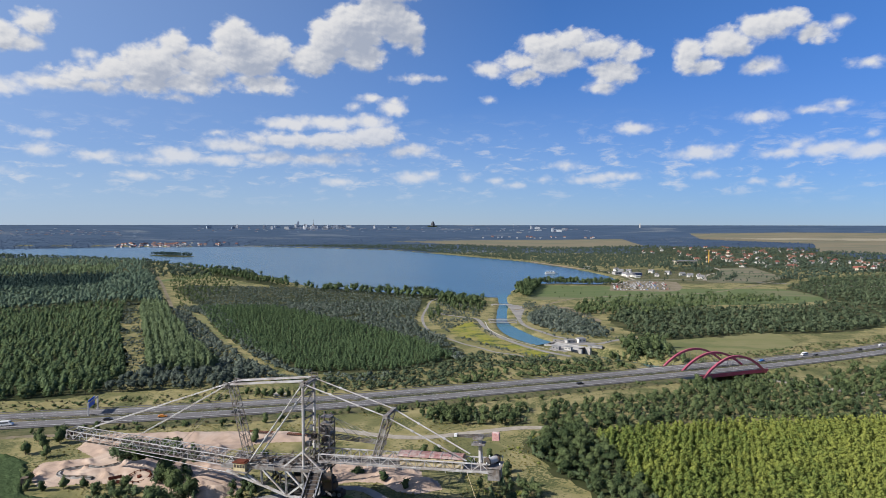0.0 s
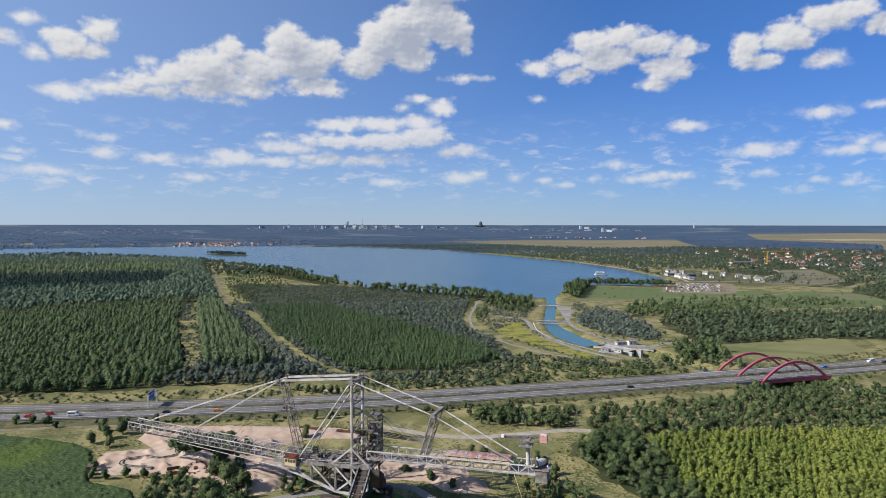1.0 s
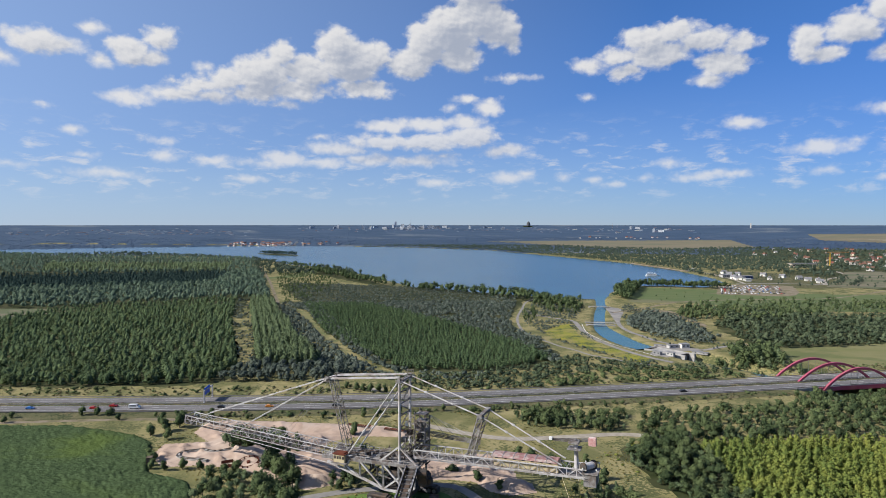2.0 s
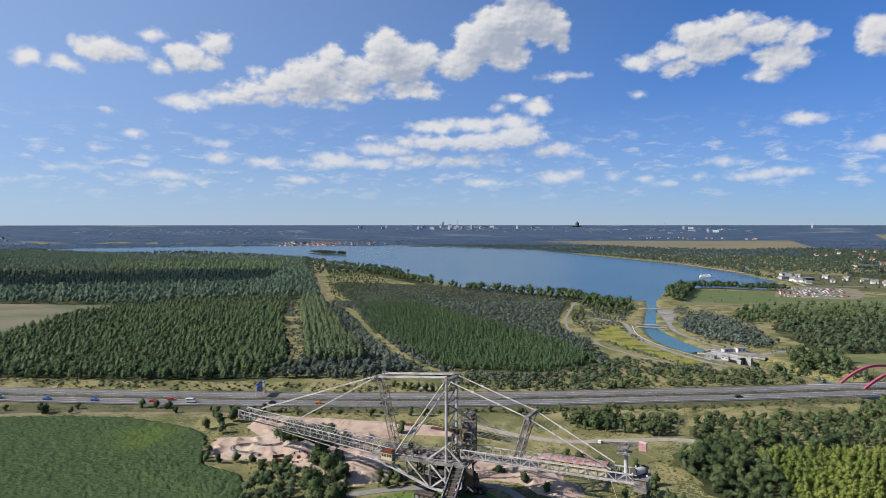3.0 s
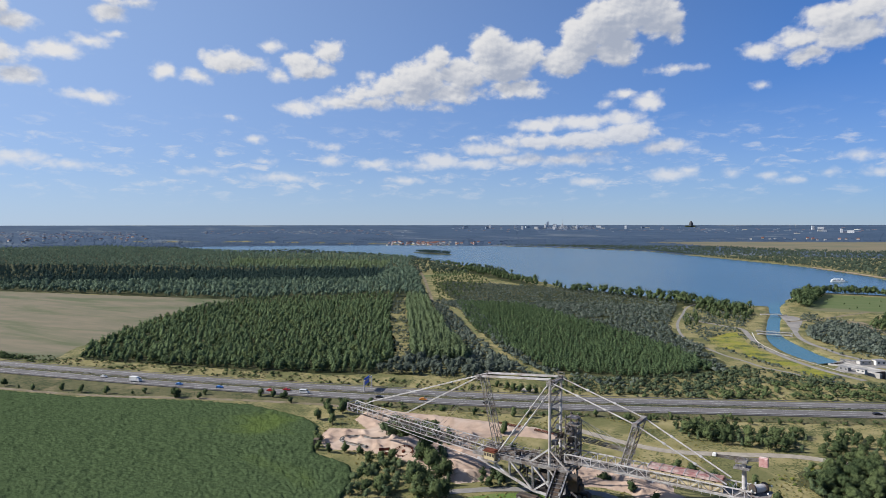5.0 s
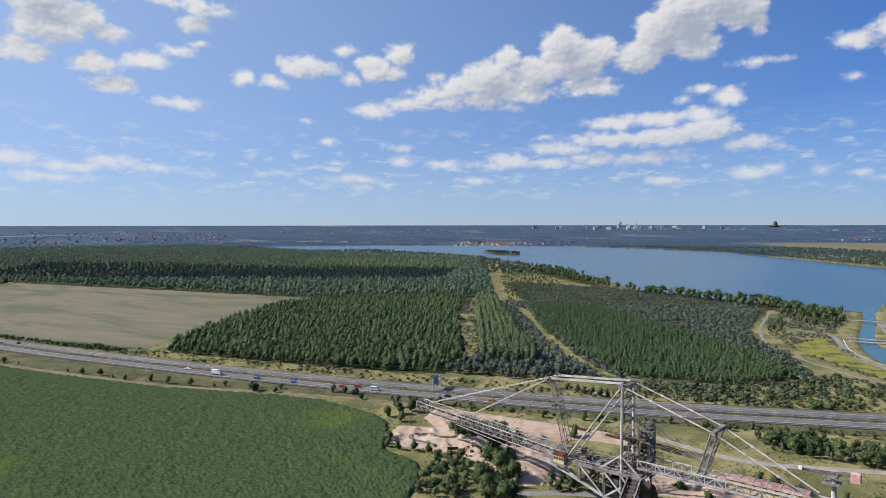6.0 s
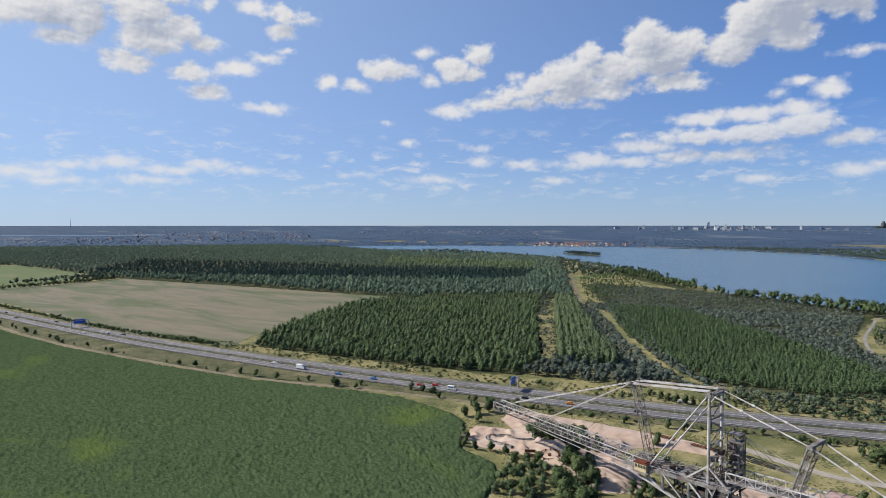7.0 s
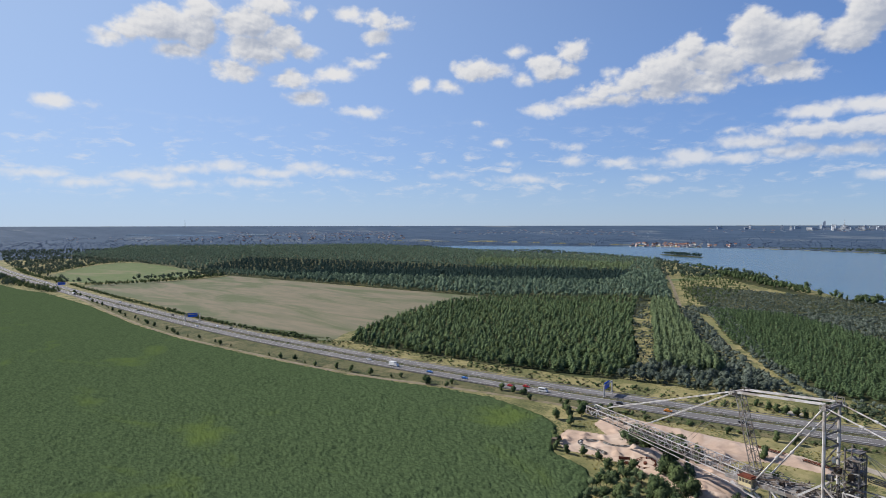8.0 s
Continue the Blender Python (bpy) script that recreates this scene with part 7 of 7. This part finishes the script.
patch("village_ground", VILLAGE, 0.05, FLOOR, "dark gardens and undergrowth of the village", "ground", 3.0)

HARBOUR_BLUE = paint("grey_blue_sheet", (0.05, 0.10, 0.30), 0.6)

# ---- lock and canal buildings ----
def footbridge(x, y, turn, span):
    thing = tagged(new("footbridge"), "grey steel footbridge across the canal", "footbridge", "canal footbridges")
    thing.matrix_basis = pose(x, y, 0, 0, 0, turn)
    part("deck", boxes((-span / 2, span / 2, -1.6, 1.6, 0.6, 1.0), bevel=0.05), CONCRETE, thing)
    for s in (-1.5, 1.5):
        part("railing", boxes((-span / 2, span / 2, s - 0.06, s + 0.06, 2.0, 2.1), *[(k, k + 0.1, s - 0.05, s + 0.05, 1.0, 2.0) for k in np.arange(-span / 2, span / 2, 2.5)]), STEEL, thing)
    for s in (-span / 2, span / 2 - 1.5):
        part("abutment", boxes((s, s + 1.5, -2.2, 2.2, -4, 0.6), bevel=0.05), CONCRETE, thing)


footbridge(73, 764, 4, 26)
footbridge(62, 641, -4, 30)
footbridge(61, 626, -2, 28)
lay("canal_wall", [(43, 631), (44, 585), (51, 554), (61, 527), (72, 510), (82, 494), (89, 483)], 0.7, WALLS[0], "low white wall edging the canal road", "wall", 0.75)
patch("lock_yard", [(86, 488), (97, 484), (104, 494), (108, 508), (126, 512), (127, 520), (108, 532), (92, 524)], 0.09, PATH, "grey paved yard round the lock", "yard")
patch("canal_yard", [(78, 770), (92, 765), (98, 735), (90, 700), (84, 660), (79, 664), (80, 716)], 0.09, PATH, "pale gravel yard beside the canal", "yard")
patch("bare_bank", [(108, 742), (150, 745), (158, 690), (166, 640), (160, 636), (150, 690), (128, 735)], 0.09, EARTH, "bare earth bank beside the scrub", "ground")


def lock():
    thing = tagged(new("canal_lock"), "concrete canal lock under construction", "lock")
    thing.matrix_basis = pose(103, 505, 0, 0, 0, -44)
    for y in (-6.5, 6.5):
        part("wall", boxes((-19, 17, y - 1.2, y + 1.2, -9.5, 0.5), bevel=0.08), CONCRETE, thing)
    for x in (-16, 12):
        part("gate", boxes((x - 0.4, x + 0.4, -5.3, 5.3, -9, 0.2), bevel=0.05), DARK_STEEL, thing)
    part("catwalk", boxes((-17.5, -16.5, -8, 8, 0.6, 0.9)), STEEL, thing)
    part("chamber_floor", boxes((-15, 11, -5.3, 5.3, 0.02, 0.12)), CONCRETE, thing, "bare concrete chamber floor")


lock()
for x, y, l, w, h, turn, mat, label in ((117, 523, 7, 5, 3.4, 20, WALLS[0], "small white lock keeper's building"), (108, 522, 9, 4, 2.4, 25, WALLS[2], "grey site hut beside the lock"), (91, 494, 7, 2.5, 2.4, -50, ROOFS[2], "dark grey site container beside the canal"), (125, 505, 12, 3, 1.2, -30, CONCRETE, "low concrete basin wall"), (100, 490, 6, 2.6, 2.6, -45, WALLS[2], "small grey site container"), (99, 528, 9, 1.5, 1.0, -20, CONCRETE, "low pale concrete wall beside the lock")):
    thing = tagged(new("site_building"), label, "building", "lock buildings")
    thing.matrix_basis = pose(x, y, float(ground_z(x, y)), 0, 0, turn)
    part("wall", boxes((-l / 2, l / 2, -w / 2, w / 2, -0.5, h), bevel=0.05), mat, thing)
    part("roof", boxes((-l / 2 - 0.3, l / 2 + 0.3, -w / 2 - 0.3, w / 2 + 0.3, h, h + 0.3), bevel=0.05), ROOFS[2], thing)
    for k in range(2):
        part("window", boxes((-l / 4 + k * l / 2 - 0.6, -l / 4 + k * l / 2 + 0.6, -w / 2 - 0.06, -w / 2 - 0.01, h * 0.4, h * 0.75)), DARK_GLASS, thing)
for x, y, l, w, h, turn, mat, label in ((375, 1215, 30, 10, 5, 10, HARBOUR_BLUE, "grey-blue harbour building with a long roof"), (352, 1240, 22, 12, 5, 15, WALLS[2], "grey flat-roofed harbour hall"), (365, 1160, 10, 8, 4, 0, WALLS[0], "white kiosk by the harbour"), (322, 1395, 16, 9, 5, 20, WALLS[0], "white beach house on the shore"), (610, 1560, 60, 16, 9, 12, WALLS[1], "unfinished concrete building under the crane")):
    thing = tagged(new("harbour_building"), label, "building", "harbour buildings")
    thing.matrix_basis = pose(x, y, 0, 0, 0, turn)
    part("wall", boxes((-l / 2, l / 2, -w / 2, w / 2, -1, h), bevel=0.1), mat, thing)
    part("roof", boxes((-l / 2 - 1, l / 2 + 1, -w / 2 - 1, w / 2 + 1, h, h + 0.6), bevel=0.1), ROOFS[2] if mat is not WALLS[0] else WALLS[2], thing)
    for k in range(6):
        part("window", boxes((-l / 2 + l * (k + 0.2) / 6, -l / 2 + l * (k + 0.8) / 6, -w / 2 - 0.06, -w / 2 - 0.01, h * 0.4, h * 0.75)), DARK_GLASS, thing)

# ---- exhibits on the sand ----
sand_a = sand_height(SAND_A, HILLS_A, 21)


def on_sand(x, y):
    return float(sand_a(np.array([x]), np.array([y]))[0])


def rail_loop():
    thing = tagged(new("narrow_gauge_track"), "curved grey narrow-gauge track on the sand", "track")
    line = spline([(-124, 258), (-131, 252), (-139, 247.5), (-146, 249), (-152, 246.5), (-152, 241.5), (-145, 239), (-137, 238.5)], 1.0)
    z = np.array([on_sand(a, b) for a, b in line]) + 0.25
    for i in range(3):
        z = np.convolve(np.pad(z, 2, "edge"), np.ones(5) / 5, "valid")
    bed = part("track_bed", fast_mesh("track_bed", *ribbon(line, 0.85, -0.85, z + 0.1, 0.6), CONCRETE), None, thing)
    for off in (-0.6, 0.6):
        part("rail", fast_mesh("rail", *ribbon(line, off + 0.09, off - 0.09, z + 0.28, 0.2), DARK_STEEL), None, thing)
    for (a, b), h in list(zip(line, z))[::3]:
        bar("sleeper", (a - 0.8, b - 0.3, h + 0.12), (a + 0.8, b + 0.3, h + 0.12), 0.2, BARK, bed)


rail_loop()


def bucket_wheel(x, y, r0):
    thing = tagged(new("bucket_wheel_rim"), "rusty steel wheel rim lying on the sand", "wheel rim")
    thing.matrix_basis = pose(x, y, on_sand(x, y) + 0.1, 10, -5, 20)
    for rr, z0 in ((r0, 0.0), (r0 * 0.98, 0.8)):
        bm = bmesh.new()
        inner = [bm.verts.new(((rr - 0.5) * math.cos(a), (rr - 0.5) * math.sin(a), z0)) for a in np.linspace(0, 6.283, 36, endpoint=False)]
        outer = [bm.verts.new((rr * math.cos(a), rr * math.sin(a), z0)) for a in np.linspace(0, 6.283, 36, endpoint=False)]
        for i in range(36):
            bm.faces.new((inner[i], outer[i], outer[(i + 1) % 36], inner[(i + 1) % 36]))
        bmesh.ops.solidify(bm, geom=bm.faces[:], thickness=0.35)
        part("rim", bm, RUST, thing)
    for k in range(12):
        a = k * math.pi / 6
        bar("spoke", (r0 * 0.95 * math.cos(a), r0 * 0.95 * math.sin(a), 0), (r0 * 0.95 * math.cos(a), r0 * 0.95 * math.sin(a), 0.9), 0.45, RUST, thing)
    part("hub", rod((0, 0, -0.3), (0, 0, 0.8), 0.8, sides=16), RUST, thing)


bucket_wheel(-119, 239.5, 4.4)
for x, y, a in ((-128, 239, 30), (-124, 236, 10)):
    thing = tagged(new("steel_scrap"), "rusty steel beams lying on the sand", "steel beams", "rusty exhibits")
    thing.matrix_basis = pose(x, y, on_sand(x, y) + 0.35, 0, 0, a)
    for k in range(4):
        bar("beam", (-2.6, k * 0.7 - 1.0, 0.1 * (k % 2)), (2.2, k * 0.7 - 0.8, 0.1 * (k % 2)), 0.32, RUST, thing)
for x, y, l, a in ((-86, 289, 12, -8), (-68, 288, 11, -12)):
    thing = tagged(new("track_panel"), "stack of old rail track panels on the ground", "track panel", "rusty exhibits")
    thing.matrix_basis = pose(x, y, on_sand(x, y) + 0.3, 0, 0, a)
    for y0 in (-0.7, 0.7):
        bar("rail", (-l / 2, y0, 0.5), (l / 2, y0, 0.5), 0.25, RUST, thing)
    for k in range(10):
        bar("sleeper", (-l / 2 + l * (k + 0.5) / 10, -1.3, 0.15), (-l / 2 + l * (k + 0.5) / 10, 1.3, 0.15), 0.35, BARK, thing)
thing = tagged(new("raised_hide"), "small dark wooden hide on posts at the field edge", "hunting hide")
thing.matrix_basis = pose(-159, 232, 0, 0, 0, 20)
part("cabin", boxes((-1, 1, -1, 1, 1.6, 3.6), (-1.2, 1.2, -1.2, 1.2, 3.6, 3.75), bevel=0.04), BARK, thing)
for a in (-0.9, 0.9):
    for b in (-0.9, 0.9):
        bar("leg", (a * 1.2, b * 1.2, -0.1), (a, b, 1.7), 0.14, BARK, thing)
patch("white_clearing", [(-108, 366), (-92, 364), (-96, 357), (-103, 358)], 0.1, GRAVEL, "bare pale gravel patch behind the motorway", "clearing", 0.6)

# ---- tufts of tall grass and weeds over the open ground ----
OPEN = [(-200, 262), (-175, 310), (-60, 330), (50, 300), (40, 262), (62, 200), (-120, 195), (-128, 215), (-160, 240)]
x, y = scatter(OPEN, 2.3, 95, ((road_line, 16), ([(-62, 303), (-33, 291), (-12, 287), (12, 293), (38, 301), (58, 300)], 4), ([(-88, 210), (-73, 219), (-61, 224), (-45, 229), (-32, 231), (-22, 222), (-10, 205)], 4)), widen=False, clear=0.05)
ok = ~inside(SAND_A, x, y) & ~inside(SAND_B, x, y) & ~inside(FIELD, x, y)
L_TUFT = leaves("dry_weed_leaves", (0.19, 0.175, 0.050), (0.34, 0.290, 0.095), 0.3)
for i in range(5):
    CROWNS["tuft", i] = [Crown("bush", 26, 0.22, 700 + k, False, 2) for k in range(7)]
grow("weed_tufts", x[ok], y[ok], "tuft", heights(ok.sum(), 0.2, 0.75, 95), L_TUFT, "tufts of dry yellowish weeds", "weeds", 95, width=1.3, trunks=False)

# ---- harbour surroundings ----
lay("harbour_road", [(330, 1105), (400, 1120), (470, 1110), (560, 1060), (640, 1010), (760, 1000)], 7.0, PATH, "grey access road to the harbour", "road")
lay("hill_road", [(470, 1110), (520, 1220), (600, 1330), (640, 1500)], 7.0, GRAVEL, "pale road up to the village", "road")
lay("quay_path", [(345, 1110), (350, 1200), (345, 1300), (335, 1390)], 6.0, GRAVEL, "pale promenade along the lake", "path")
r = random.Random(70)
for i in range(13):
    x, y = r.uniform(352, 500), r.uniform(1110, 1330)
    m = pose(x, y, 0.0, 0, 0, r.uniform(0, 180))
    copy_thing(patterns[2], m)
for i in range(16):
    x, y, z, d = far_place(r.uniform(-35.5, -24), r.uniform(0.052, 0.062))
    copy_thing(patterns[(0, 4, 2, 1)[i % 4]], pose(x, y, z, 0, 0, r.uniform(0, 180)))
x, y = scatter([(340, 1090), (480, 1060), (640, 1010), (700, 1150), (620, 1300), (480, 1400), (350, 1380)], 24, 71, (([(330, 1105), (400, 1120), (470, 1110), (560, 1060), (640, 1010)], 7), ([(345, 1110), (350, 1200), (345, 1300)], 6)), widen=False)
grow("harbour_trees", x, y, "broad", heights(len(x), 4, 9, 71), L_MID, "scattered trees around the harbour", "trees", 71)
for i, (a, b) in enumerate((((480, 1100), (560, 1260)), ((500, 1090), (585, 1245)))):
    along([a, ((a[0] + b[0]) / 2 + 8, (a[1] + b[1]) / 2), b], 9.0, 2.0, 72 + i, 5, 8, "broad", L_MID, "avenue", "row of dark trees along the hill road")

x, y = scatter([(-150, 395), (-40, 385), (-30, 408), (-90, 411), (-120, 438), (-160, 450)], 5.0, 74, KEEP + ((STRIP, 3),), widen=False, clear=-0.5)
ok = ~inside(STRIP, x, y) & ~inside(PINES, x, y)
grow("ride_end_scrub", x[ok], y[ok], "bush", heights(ok.sum(), 1.8, 4.5, 74), L_SCRUB, "bushes at the end of the grass ride", "shrubs", 74)
